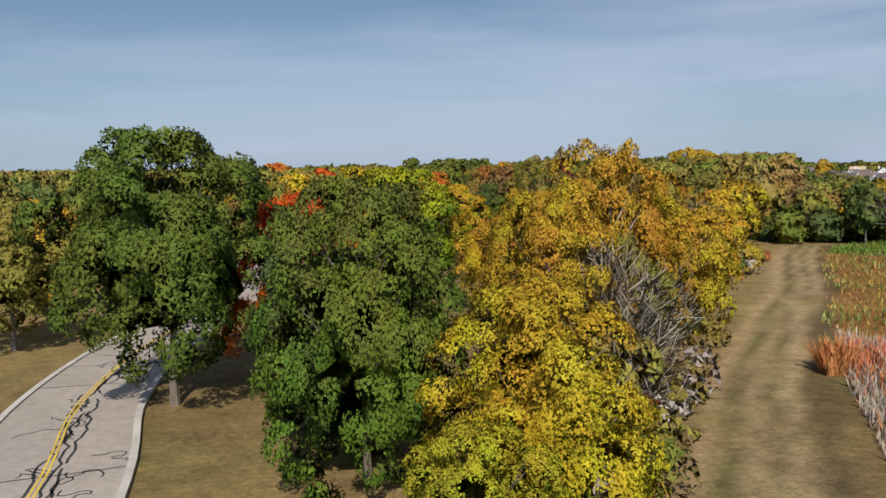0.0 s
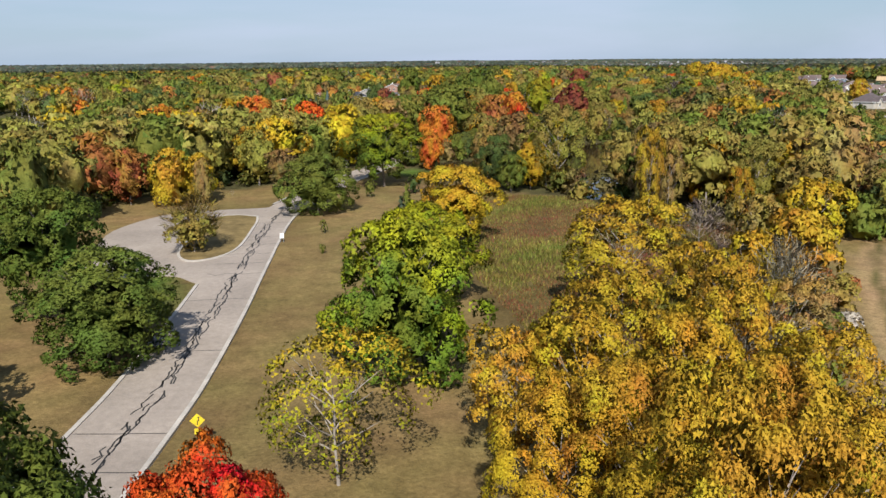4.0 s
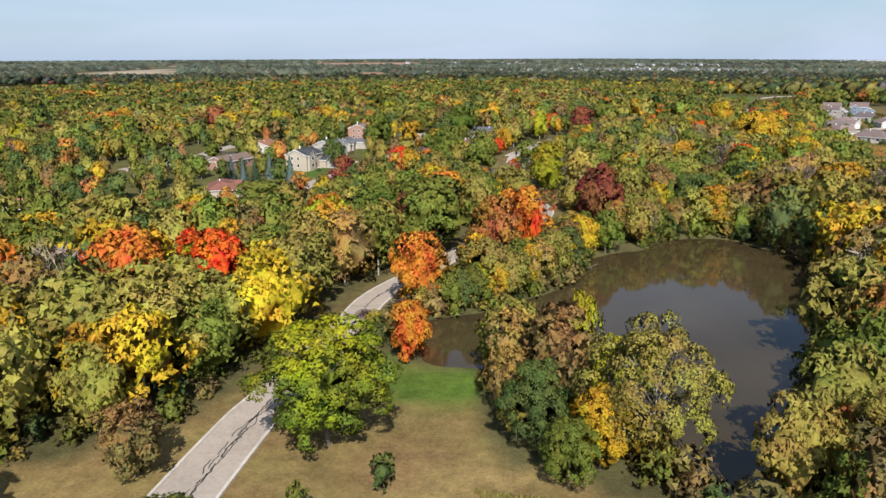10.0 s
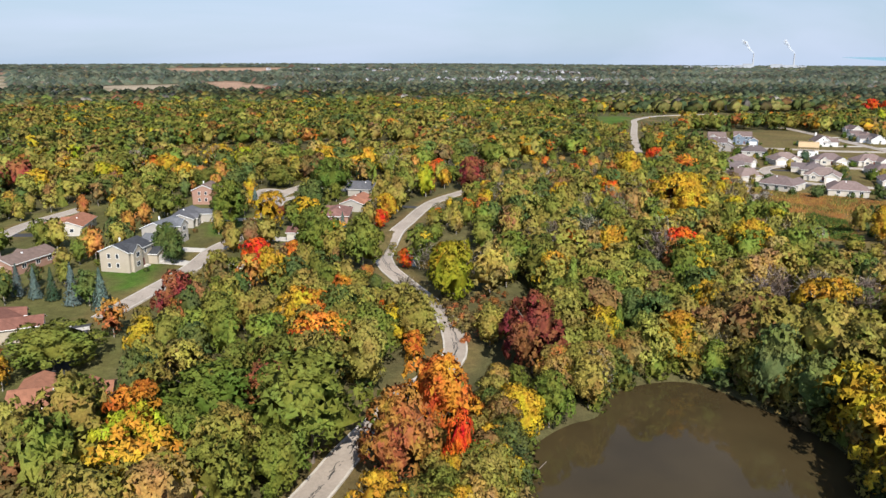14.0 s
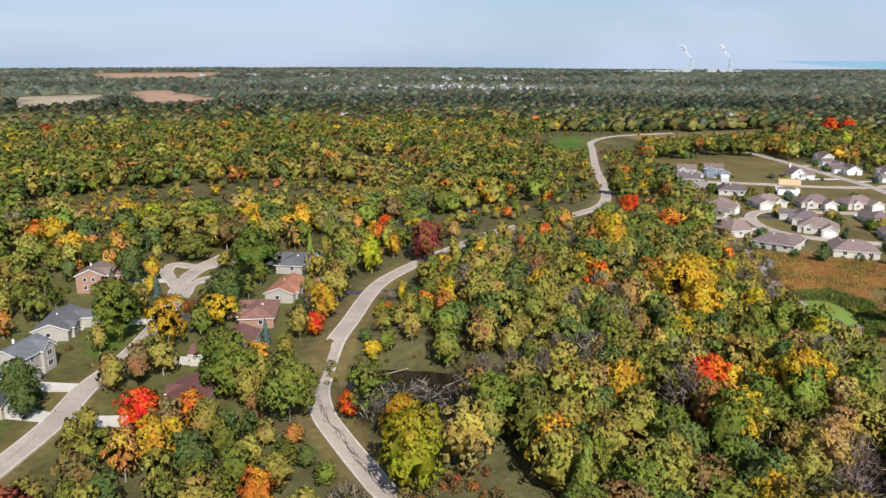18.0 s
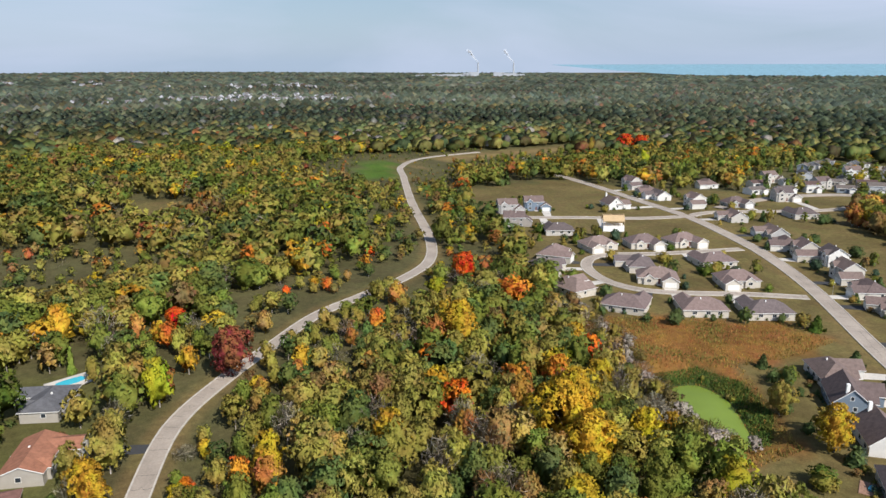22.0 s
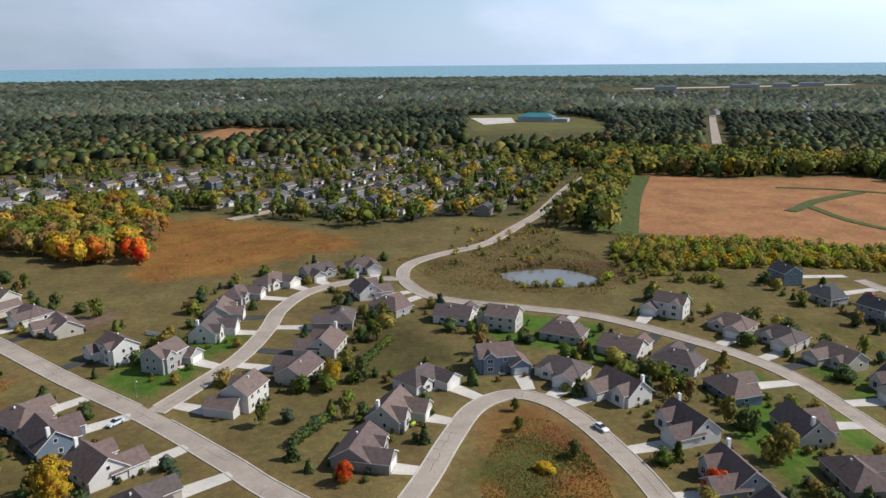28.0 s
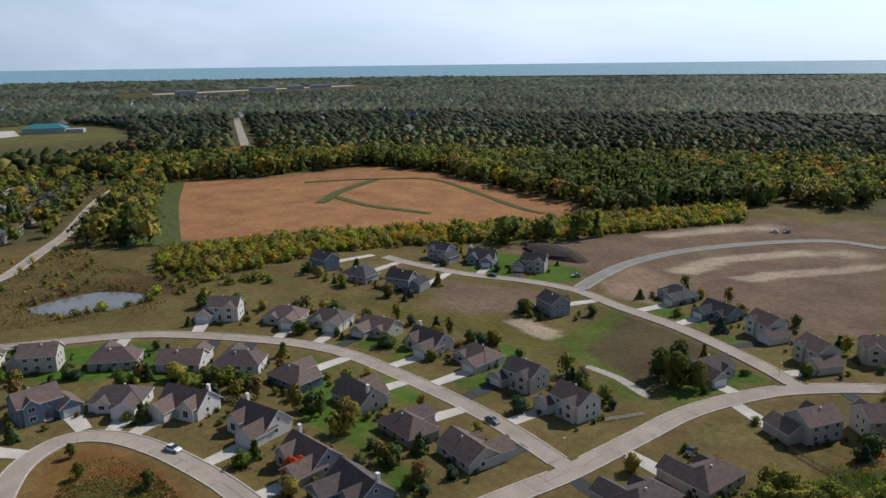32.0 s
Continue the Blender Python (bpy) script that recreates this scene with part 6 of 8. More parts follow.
def far_woods(r0, r1, step, size, fine, label):
    X, Y = jittered(30 - r1, 30 + r1, 270 - r1, 270 + r1, step)
    d = np.hypot(X - 30, Y - 270)
    a = np.degrees(np.arctan2(X - 30, Y - 270))
    ok = (d > r0) & (d < r1) & (a > -48) & (a < 168)
    ok &= fields_clear(X, Y)
    for poly in OPEN + [WEST]:
        if max(abs(q - c_) for p in poly for q, c_ in zip(p, (30, 270))) * 1.5 > r0:
            ok &= side(poly, X, Y) > 4
    if r0 < 1400:
        for i in range(0, len(PARK_LINE), 2):
            ok &= np.hypot(X - PARK_LINE[i, 0], Y - PARK_LINE[i, 1]) > 19
    ok &= ~((side(FAR_SUBURB, X, Y) < 0) & (rng.random(len(X)) > 0.3))
    ok &= ~((d > 3830) & (a > 41) & (a < 175))
    for k in np.linspace(0, 1, 60):  # a straight street cut through
        ok &= np.hypot(X - 652 - 648 * k, Y - 11 + 261 * k) > 17
    X, Y, d = X[ok], Y[ok], d[ok]
    tint = np.array([TINTS[HUES[k]] for k in choose_tints(X, Y, True)])
    # distance haze mixed into the leaf colour: tints slide toward grey-green
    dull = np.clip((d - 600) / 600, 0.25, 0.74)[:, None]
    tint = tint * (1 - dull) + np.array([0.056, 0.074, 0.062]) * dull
    tint = tint * (0.3 + 0.8 * rng.random(len(X)) + 0.15 * patch_noise(X, Y, 90, 6))[:, None]
    Z, n = land(X, Y), len(X)
    R, H = size * (0.6 + 0.65 * rng.random(n)), 8 + 6 * rng.random(n)
    V = np.stack([q[0] for q in HEADS[fine]])[rng.integers(0, 4, n)] * np.stack([R, R, H], 1)[:, None] + np.stack([X, Y, Z], 1)[:, None]
    m = V.shape[1]
    F = (HEADS[fine][0][1][None] + (np.arange(n) * m)[:, None, None]).reshape(-1, 3)
    B = np.tile(HEADS[fine][0][2], (n, 1))
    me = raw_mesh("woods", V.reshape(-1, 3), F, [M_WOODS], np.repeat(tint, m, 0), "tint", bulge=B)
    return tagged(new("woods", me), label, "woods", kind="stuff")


def far_crowns(r0, r1, step, label):
    """tree tops far off, each a small four-sided peak"""
    X, Y = jittered(30 - r1, 30 + r1, 270 - r1, 270 + r1, step)
    d = np.hypot(X - 30, Y - 270)
    a = np.degrees(np.arctan2(X - 30, Y - 270))
    ok = (d > r0) & (d < r1) & (a > -48) & (a < 168) & ~((d > 3830 + 870 * np.clip(1 - (a - 40) / 14, 0, 1) ** 2) & (a > 40))
    ok &= fields_clear(X, Y)
    X, Y, d = X[ok], Y[ok], d[ok]
    n = len(X)
    tint = np.array([TINTS[HUES[k]] for k in choose_tints(X, Y, True)])
    # haze painted by distance: the farther the peak, the more blue-grey its tint
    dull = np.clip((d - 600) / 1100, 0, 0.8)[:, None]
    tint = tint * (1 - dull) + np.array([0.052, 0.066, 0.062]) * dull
    tint = tint * (0.5 + 0.9 * rng.random(n) + 0.25 * patch_noise(X, Y, 160, 6))[:, None]
    Z, R, H = land(X, Y), step * (0.6 + 0.5 * rng.random(n)), 6 + 8 * rng.random(n)
    ang = rng.random(n)[:, None] * 1.57 + np.arange(4) * 1.5708
    V = np.zeros((n, 5, 3))
    V[:, :4, 0], V[:, :4, 1] = X[:, None] + R[:, None] * np.cos(ang), Y[:, None] + R[:, None] * np.sin(ang)
    V[:, :4, 2] = Z[:, None] + 1.0
    V[:, 4] = np.stack([X, Y, Z + H], 1)
    F = np.array([(0, 1, 4), (1, 2, 4), (2, 3, 4), (3, 0, 4)])
    FF = (F[None] + (np.arange(n) * 5)[:, None, None]).reshape(-1, 3)
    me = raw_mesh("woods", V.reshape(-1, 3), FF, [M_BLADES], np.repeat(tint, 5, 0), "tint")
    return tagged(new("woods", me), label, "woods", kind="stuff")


HALL_FIELD = [(1020, 190), (1300, 165), (1350, 55), (1198, -26), (1040, 0), (960, 83)]
FAR_FIELDS = [
    [(-340, 1812), (-200, 1907), (-170, 1602), (-260, 1430)], [(-165, 2000), (-95, 2070), (50, 1543), (-90, 1500)], [(-470, 3680), (110, 3800), (-23, 2900), (-350, 2950)],
    [(-620, 1180), (-480, 1200), (-390, 900), (-480, 880)], [(-870, 2120), (-750, 2590), (-440, 1573), (-650, 1600)],
    HALL_FIELD, [(2150, -300), (2500, -350), (2600, -1300), (2150, -1200)],
]

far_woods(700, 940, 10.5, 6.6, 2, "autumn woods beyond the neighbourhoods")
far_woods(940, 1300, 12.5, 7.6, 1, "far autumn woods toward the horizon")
# these two rings carry the horizon's haze in their own colour
far_crowns(1300, 2300, 16.0, "far woods of tree tops with haze in their colour")
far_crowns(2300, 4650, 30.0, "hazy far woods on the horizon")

# ---- houses ----
def box(bm, x0, x1, y0, y1, z0, z1):
    v = [bm.verts.new(p) for p in ((x0, y0, z0), (x1, y0, z0), (x1, y1, z0), (x0, y1, z0), (x0, y0, z1), (x1, y0, z1), (x1, y1, z1), (x0, y1, z1))]
    for f in ((3, 2, 1, 0), (4, 5, 6, 7), (0, 1, 5, 4), (1, 2, 6, 5), (2, 3, 7, 6), (3, 0, 4, 7)):
        bm.faces.new([v[i] for i in f])


def boxes(*items):
    bm = bmesh.new()
    for b in items:
        box(bm, *b)
    return bm


def body(bm, x0, x1, y0, y1, z1, gable="", pitch=0.6):
    """walls, with gable triangles across x or y"""
    box(bm, x0, x1, y0, y1, -0.8, z1)
    if gable == "x":  # ridge runs along x: triangles at both x ends
        m, h = (y0 + y1) / 2, z1 + (y1 - y0) / 2 * pitch
        a = [bm.verts.new(p) for p in ((x0, y0, z1), (x0, y1, z1), (x0, m, h), (x1, y0, z1), (x1, y1, z1), (x1, m, h))]
    elif gable == "y":
        m, h = (x0 + x1) / 2, z1 + (x1 - x0) / 2 * pitch
        a = [bm.verts.new(p) for p in ((x1, y0, z1), (x0, y0, z1), (m, y0, h), (x1, y1, z1), (x0, y1, z1), (m, y1, h))]
    else:
        return
    for f in ((0, 2, 1), (3, 4, 5), (0, 3, 5, 2), (1, 2, 5, 4)):
        bm.faces.new([a[i] for i in f])


def slab(bm, a, b, c, d, t=0.22):
    top = [bm.verts.new(p) for p in (a, b, c, d)]
    low = [bm.verts.new((p[0], p[1], p[2] - t)) for p in (a, b, c, d)]
    bm.faces.new(top)
    bm.faces.new(low[::-1])
    for i in range(4):
        bm.faces.new((top[i], low[i], low[(i + 1) % 4], top[(i + 1) % 4]))


def gable_roof(bm, x0, x1, y0, y1, z, pitch, axis="x", o=0.45):
    lift = 0.24
    if axis == "x":
        m, h = (y0 + y1) / 2, z + (y1 - y0) / 2 * pitch + lift
        e = z - o * pitch + lift
        slab(bm, (x0 - o, y0 - o, e), (x1 + o, y0 - o, e), (x1 + o, m, h), (x0 - o, m, h))
        slab(bm, (x1 + o, y1 + o, e), (x0 - o, y1 + o, e), (x0 - o, m, h), (x1 + o, m, h))
    else:
        m, h = (x0 + x1) / 2, z + (x1 - x0) / 2 * pitch + lift
        e = z - o * pitch + lift
        slab(bm, (x0 - o, y1 + o, e), (x0 - o, y0 - o, e), (m, y0 - o, h), (m, y1 + o, h))
        slab(bm, (x1 + o, y0 - o, e), (x1 + o, y1 + o, e), (m, y1 + o, h), (m, y0 - o, h))


def hip_roof(bm, x0, x1, y0, y1, z, pitch, o=0.5):
    x0, x1, y0, y1 = x0 - o, x1 + o, y0 - o, y1 + o
    w, d = x1 - x0, y1 - y0
    z0 = z - 0.05
    if w >= d:
        h = z0 + d / 2 * pitch
        r = [(x0 + d / 2, (y0 + y1) / 2, h), (x1 - d / 2 - 0.01, (y0 + y1) / 2, h)]
    else:
        h = z0 + w / 2 * pitch
        r = [((x0 + x1) / 2, y0 + w / 2, h), ((x0 + x1) / 2, y1 - w / 2 - 0.01, h)]
    c = [bm.verts.new(p) for p in ((x0, y0, z0), (x1, y0, z0), (x1, y1, z0), (x0, y1, z0))]
    b = [bm.verts.new((p.co.x, p.co.y, z0 - 0.18)) for p in c]
    k = [bm.verts.new(p) for p in r]
    if w >= d:
        fs = [(c[0], c[1], k[1], k[0]), (c[1], c[2], k[1]), (c[2], c[3], k[0], k[1]), (c[3], c[0], k[0])]
    else:
        fs = [(c[0], c[1], k[0]), (c[1], c[2], k[1], k[0]), (c[2], c[3], k[1]), (c[3], c[0], k[0], k[1])]
    for f in fs:
        bm.faces.new(f)
    for i in range(4):
        bm.faces.new((c[i], b[i], b[(i + 1) % 4], c[(i + 1) % 4]))
    bm.faces.new(b[::-1])


def window(parent, x, y, z, w, h, face):
    """a window on a wall: frame with a glass pane; face: 's', 'n' (walls across y), 'e' or 'w'"""
    t = 0.09
    if face in "sn":
        s = -1 if face == "s" else 1
        fr = boxes((x - w / 2, x - w / 2 + t, y - 0.05, y + 0.05, z, z + h), (x + w / 2 - t, x + w / 2, y - 0.05, y + 0.05, z, z + h), (x - w / 2 + t, x + w / 2 - t, y - 0.05, y + 0.05, z, z + t), (x - w / 2 + t, x + w / 2 - t, y - 0.05, y + 0.05, z + h - t, z + h), (x - 0.03, x + 0.03, y - 0.04, y + 0.04, z + t, z + h - t))
        pn = boxes((x - w / 2 + t, x + w / 2 - t, y - 0.03, y + 0.03, z + t, z + h - t))
    else:
        fr = boxes((x - 0.05, x + 0.05, y - w / 2, y - w / 2 + t, z, z + h), (x - 0.05, x + 0.05, y + w / 2 - t, y + w / 2, z, z + h), (x - 0.05, x + 0.05, y - w / 2 + t, y + w / 2 - t, z, z + t), (x - 0.05, x + 0.05, y - w / 2 + t, y + w / 2 - t, z + h - t, z + h))
        pn = boxes((x - 0.03, x + 0.03, y - w / 2 + t, y + w / 2 - t, z + t, z + h - t))
    f = part("window", fr, M_TRIM, parent)
    part("pane", pn, M_PANE, f)


def garage_door(parent, x, y, w):
    items = [(x - w / 2, x + w / 2, y - 0.05, y + 0.02, 0.02 + 0.56 * i, 0.56 * (i + 1)) for i in range(4)]
    part("garage_door", boxes(*items), M_DOOR, parent)


def front_door(parent, x, y):
    part("front_door", boxes((x - 0.5, x + 0.5, y - 0.06, y + 0.03, 0.1, 2.2)), M_FRONT, parent)
    part("step", boxes((x - 1.2, x + 1.2, y - 1.4, y - 0.06, -0.5, 0.1)), M_DRIVE, parent)


def wall_part(bm, parent):
    return part("wall", bm, M_SIDING, parent)


def roof_part(bm, parent, name="roof"):
    bm.normal_update()
    for f in bm.faces:  # boards along eaves and gables
        f.material_index = 1 if abs(f.normal.z) < 0.3 else 0
    ob = part(name, bm, M_ROOF, parent)
    ob.data.materials.append(M_TRIM)
    return ob


def house_ranch(top, wide=16.0, deep=10.5, pitch=0.52, hip=True, flip=1):
    """one storey, hip roof, garage wing toward the street (-y)"""
    x, y = wide / 2, deep / 2
    bm = bmesh.new()
    body(bm, -x, x, -y, y, 2.8, "" if hip else "x", pitch)
    wall_part(bm, top)
    gx0, gx1 = sorted((flip * (x - 7.2), flip * (x - 0.2)))
    bm = bmesh.new()
    body(bm, gx0, gx1, -y - 5.2, -y + 0.5, 2.7, "y", pitch)
    wall_part(bm, top)
    bm = bmesh.new()
    (hip_roof if hip else gable_roof)(bm, -x, x, -y, y, 2.8, pitch)
    roof = roof_part(bm, top)
    bm = bmesh.new()
    gable_roof(bm, gx0, gx1, -y - 5.2, 0, 2.7, pitch, "y", 0.4)
    roof_part(bm, top)
    bm = bmesh.new()
    ex = -flip * x * 0.45
    body(bm, ex - 2.2, ex + 2.2, -y - 0.9, -y + 0.5, 2.7, "y", pitch + 0.15)
    wall_part(bm, top)
    bm = bmesh.new()
    gable_roof(bm, ex - 2.2, ex + 2.2, -y - 0.9, -1, 2.7, pitch + 0.15, "y", 0.35)
    roof_part(bm, top)
    part("vent", boxes((1.0, 1.4, 0.9, 1.3, 2.8 + y * pitch - 0.9, 2.8 + y * pitch + 0.15)), M_TRIM, roof)
    garage_door(top, (gx0 + gx1) / 2, -y - 5.2, 4.9)
    front_door(top, gx0 - 1.0 if flip > 0 else gx1 + 1.0, -y)
    window(top, ex, -y - 0.9, 0.9, 1.9, 1.4, "s")
    for k in (-0.62, -0.1, 0.5):
        window(top, k * x, y, 0.9, 1.8, 1.4, "n")
    window(top, -x, 0.6, 0.9, 1.4, 1.3, "w")
    window(top, x, 1.2, 0.9, 1.4, 1.3, "e")
    return (gx0 + gx1) / 2, -y - 5.2


def house_cape(top, flip=1):
    """steep gables facing the street, chimney"""
    x, y, pitch = 7.5, 5.2, 0.78
    bm = bmesh.new()
    body(bm, -x, x, -y, y, 3.0, "x", pitch)
    wall_part(bm, top)
    gx0, gx1 = sorted((flip * 0.8, flip * 7.8))
    bm = bmesh.new()
    body(bm, gx0, gx1, -y - 5.0, -y + 0.5, 2.8, "y", 0.7)
    wall_part(bm, top)
    ax = -flip * 4.2
    bm = bmesh.new()
    body(bm, ax - 2.6, ax + 2.6, -y - 1.4, -y + 1.0, 3.6, "y", 0.9)
    wall_part(bm, top)
    bm = bmesh.new()
    gable_roof(bm, -x, x, -y, y, 3.0, pitch)
    roof = roof_part(bm, top)
    bm = bmesh.new()
    gable_roof(bm, gx0, gx1, -y - 5.0, -0.5, 2.8, 0.7, "y", 0.4)
    roof_part(bm, top)
    bm = bmesh.new()
    gable_roof(bm, ax - 2.6, ax + 2.6, -y - 1.4, -0.4, 3.6, 0.9, "y", 0.35)
    roof_part(bm, top)
    part("chimney", boxes((-flip * 6.6 - 0.5, -flip * 6.6 + 0.5, 1.0, 1.9, 3.6, 8.4)), M_TRIM, roof, "pale boxed chimney")
    garage_door(top, (gx0 + gx1) / 2, -y - 5.0, 4.9)
    front_door(top, flip * 0.0 - flip * 0.6, -y)
    window(top, ax, -y - 1.4, 0.8, 1.9, 2.2, "s")
    for k in (-0.6, 0.0, 0.6):
        window(top, k * x, y, 0.9, 1.7, 1.4, "n")
    for fx, f in ((-x, "w"), (x, "e")):
        window(top, fx, -0.8, 0.9, 1.2, 1.4, f)
        window(top, fx, 0.2, 4.0, 1.1, 1.2, f)
    return (gx0 + gx1) / 2, -y - 5.0


def house_colonial(top, flip=1, pitch=0.62, wing=True):
    """two storeys, gable roof, front gable, low garage wing"""
    x, y = 6.2, 4.8
    bm = bmesh.new()
    body(bm, -x, x, -y, y, 5.5, "x", pitch)
    wall_part(bm, top)
    bm = bmesh.new()
    gable_roof(bm, -x, x, -y, y, 5.5, pitch)
    roof = roof_part(bm, top)
    ax = -flip * 2.8
    bm = bmesh.new()
    body(bm, ax - 2.3, ax + 2.3, -y - 0.9, -y + 1, 5.4, "y", 0.8)
    wall_part(bm, top)
    bm = bmesh.new()
    gable_roof(bm, ax - 2.3, ax + 2.3, -y - 0.9, -0.5, 5.4, 0.8, "y", 0.35)
    roof_part(bm, top)
    gx0, gx1 = sorted((flip * 4.0, flip * 10.8))
    bm = bmesh.new()
    body(bm, gx0, gx1, -y - 3.0, y - 2.5, 2.8, "y", pitch)
    wall_part(bm, top)
    bm = bmesh.new()
    gable_roof(bm, gx0, gx1, -y - 3.0, y - 2.5, 2.8, pitch, "y", 0.4)
    roof_part(bm, top)
    part("vent", boxes((-1.2, -0.8, 0.9, 1.3, 7.6, 8.6)), M_TRIM, roof)
    garage_door(top, (gx0 + gx1) / 2, -y - 3.0, 4.9)
    front_door(top, flip * 1.4, -y)
    for z in (0.9, 3.6):
        window(top, ax, -y - 0.9, z, 1.9, 1.5, "s")
        for k in (-0.65, 0.0, 0.6):
            window(top, k * x, y, z, 1.5, 1.4, "n")
        window(top, -flip * x, -1.0, z, 1.1, 1.4, "w" if flip > 0 else "e")
        window(top, -flip * x, 1.8, z, 1.1, 1.4, "w" if flip > 0 else "e")
    window(top, flip * 2.6, -y, 3.6, 1.3, 1.4, "s")
    return (gx0 + gx1) / 2, -y - 3.0


def house_framed(top):
    """a house being built: sheathed walls below, bare timber trusses above"""
    part("wall", boxes((-6, 6, -4.5, 4.5, -0.6, 2.8)), M_TRIM, top, "white sheathed lower walls")
    bm = bmesh.new()
    for i in range(11):
        x = -6 + 1.2 * i
        for s in (-1, 1):
            box(bm, x - 0.1, x + 0.1, s * 4.5 - 0.1, s * 4.5 + 0.1, 2.8, 5.4)
            slab(bm, (x - 0.12, s * 4.8, 5.4), (x + 0.12, s * 4.8, 5.4), (x + 0.12, 0, 9.0), (x - 0.12, 0, 9.0), 0.25)
    part("timber_frame", bm, M_LUMBER, top, "pale new timber roof trusses")
    bm = bmesh.new()
    for s in (-1, 1):
        slab(bm, (-6.2, s * 4.9, 5.6), (6.2, s * 4.9, 5.6), (6.2, s * 1.2, 8.5), (-6.2, s * 1.2, 8.5), 0.05)
    box(bm, -6, 6, -4.45, 4.45, 5.2, 5.4)
    part("sheathing", bm, M_LUMBER, top)
    for k in (-3.5, 0, 3.5):
        window(top, k, -4.5, 0.9, 1.2, 1.3, "s")
    return 3.5, -4.5


WALLS = [(0.50, 0.465, 0.41), (0.60, 0.575, 0.525), (0.37, 0.36, 0.35), (0.47, 0.44, 0.40), (0.66, 0.64, 0.61), (0.17, 0.215, 0.27), (0.30, 0.275, 0.25), (0.47, 0.43, 0.365)]
ROOFS = [(0.20, 0.145, 0.132), (0.165, 0.122, 0.115), (0.21, 0.155, 0.138), (0.14, 0.112, 0.11)]
DARK_ROOFS = [(0.045, 0.047, 0.052), (0.06, 0.06, 0.065), (0.085, 0.085, 0.09)]
WORDS = {"D": "one-storey tan duplex house with a wide hip roof", "R": "one-storey house with a brown hip roof and garage wing", "V": "house with steep brown gables and a garage wing", "C": "two-storey house with gables and a low garage wing", "W": "long low ranch house among trees", "T": "two-storey house with a low roof among trees", "F": "house under construction with bare timber roof frame"}
MAKERS = {
    ("D", 1): lambda t: house_ranch(t, 17.5, 12.0, 0.55, True, 1), ("D", -1): lambda t: house_ranch(t, 17.5, 12.0, 0.55, True, -1),
    ("R", 1): lambda t: house_ranch(t, 16.0, 10.5, 0.6, True, 1), ("R", -1): lambda t: house_ranch(t, 15.0, 10.5, 0.6, False, -1),
    ("V", 1): lambda t: house_cape(t, 1), ("V", -1): lambda t: house_cape(t, -1),
    ("C", 1): lambda t: house_colonial(t, 1), ("C", -1): lambda t: house_colonial(t, -1),
    ("W", 1): lambda t: house_ranch(t, 18.0, 9.5, 0.36, False, 1), ("W", -1): lambda t: house_ranch(t, 17.0, 10, 0.4, True, -1),
    ("T", 1): lambda t: house_colonial(t, 1, 0.42), ("T", -1): lambda t: house_colonial(t, -1, 0.42),
    ("F", 1): house_framed,
}
first = {}
WEST_HUES = {28.2: (0.30, 0.135, 0.085), 16.3: (0.20, 0.105, 0.088), 9.4: (0.15, 0.072, 0.062), -0.6: (0.13, 0.06, 0.052), 31.0: (0.11, 0.11, 0.12), -39.6: (0.05, 0.052, 0.058), -32.9: (0.13, 0.135, 0.145)}
WEST_ROOFS = [(0.29, 0.13, 0.08), (0.19, 0.085, 0.062), (0.115, 0.115, 0.125), (0.17, 0.12, 0.10)]


def drive(x, y, rot, gx, gy, dist, n=5):
    """a concrete drive from the garage to the street"""
    m = pose(x, y, 0, 0, 0, rot)
    far = -(dist - 2.2)
    if far > gy - 1.5:
        far = gy - 1.5
    P = [m @ Vector((gx * (1 - 0.15 * k / n), gy + 0.05 + (far - gy) * k / n, 0)) for k in range(n + 1)]
    bm = ribbon(np.array([(p.x, p.y) for p in P]), np.linspace(2.4, 1.9, n + 1), -np.linspace(2.4, 1.9, n + 1), 0.10, 0.3)
    tagged(part("driveway", bm, M_DRIVE if (x + y) % 3 > 0.4 else M_ASPHALT), "pale concrete driveway leading to a garage", "driveway", kind="structure")


HOUSE_SCALE = Matrix.Diagonal((0.86, 0.86, 0.9, 1))
for i, (kind, x, y, rot, dist) in enumerate(HOUSES):
    flip = 1 if kind == "F" or (i * 7) % 3 else -1
    key = (kind, flip)
    back = 1.6 if kind != "F" else 0.0
    m = pose(x, y, height(x, y) + 0.25, 0, 0, rot) @ pose(0, back, 0)
    if key not in first:
        top = new("house")
        tagged(top, WORDS[kind], "house", "houses of the neighbourhood")
        first[key] = (top, MAKERS[key](top))
        top.matrix_world = m @ HOUSE_SCALE
        ob = top
    else:
        ob = copy_thing(first[key][0], m)
    wall_c = WALLS[(i * 5 + int(x)) % len(WALLS)] if kind != "D" else (0.52, 0.475, 0.41)
    if y < 120 and x > 170:
        roof_c, wall_c = DARK_ROOFS[i % 3], [(0.27, 0.29, 0.31), (0.33, 0.34, 0.36), (0.17, 0.22, 0.25), (0.40, 0.38, 0.36)][i % 4]
    elif kind in "WT":
        roof_c, wall_c = WEST_HUES.get(x, WEST_ROOFS[i % 4]), [(0.42, 0.36, 0.28), (0.50, 0.46, 0.40), (0.34, 0.20, 0.15), (0.38, 0.35, 0.31)][(i * 3 + 1) % 4]
    else:
        roof_c = tuple(c * (1.0 if kind == "D" else 0.8) for c in ROOFS[(i * 3) % 4])
    for c in ob.children:
        if c.name.startswith("wall") and kind != "F":
            c.color = (*wall_c, 1)
        elif c.name.startswith("roof"):
            c.color = (*roof_c, 1)
    gx_, gy_ = first[key][1]
    if dist < 45:
        drive(x, y, rot, gx_ * 0.86, gy_ * 0.86 + back, dist)

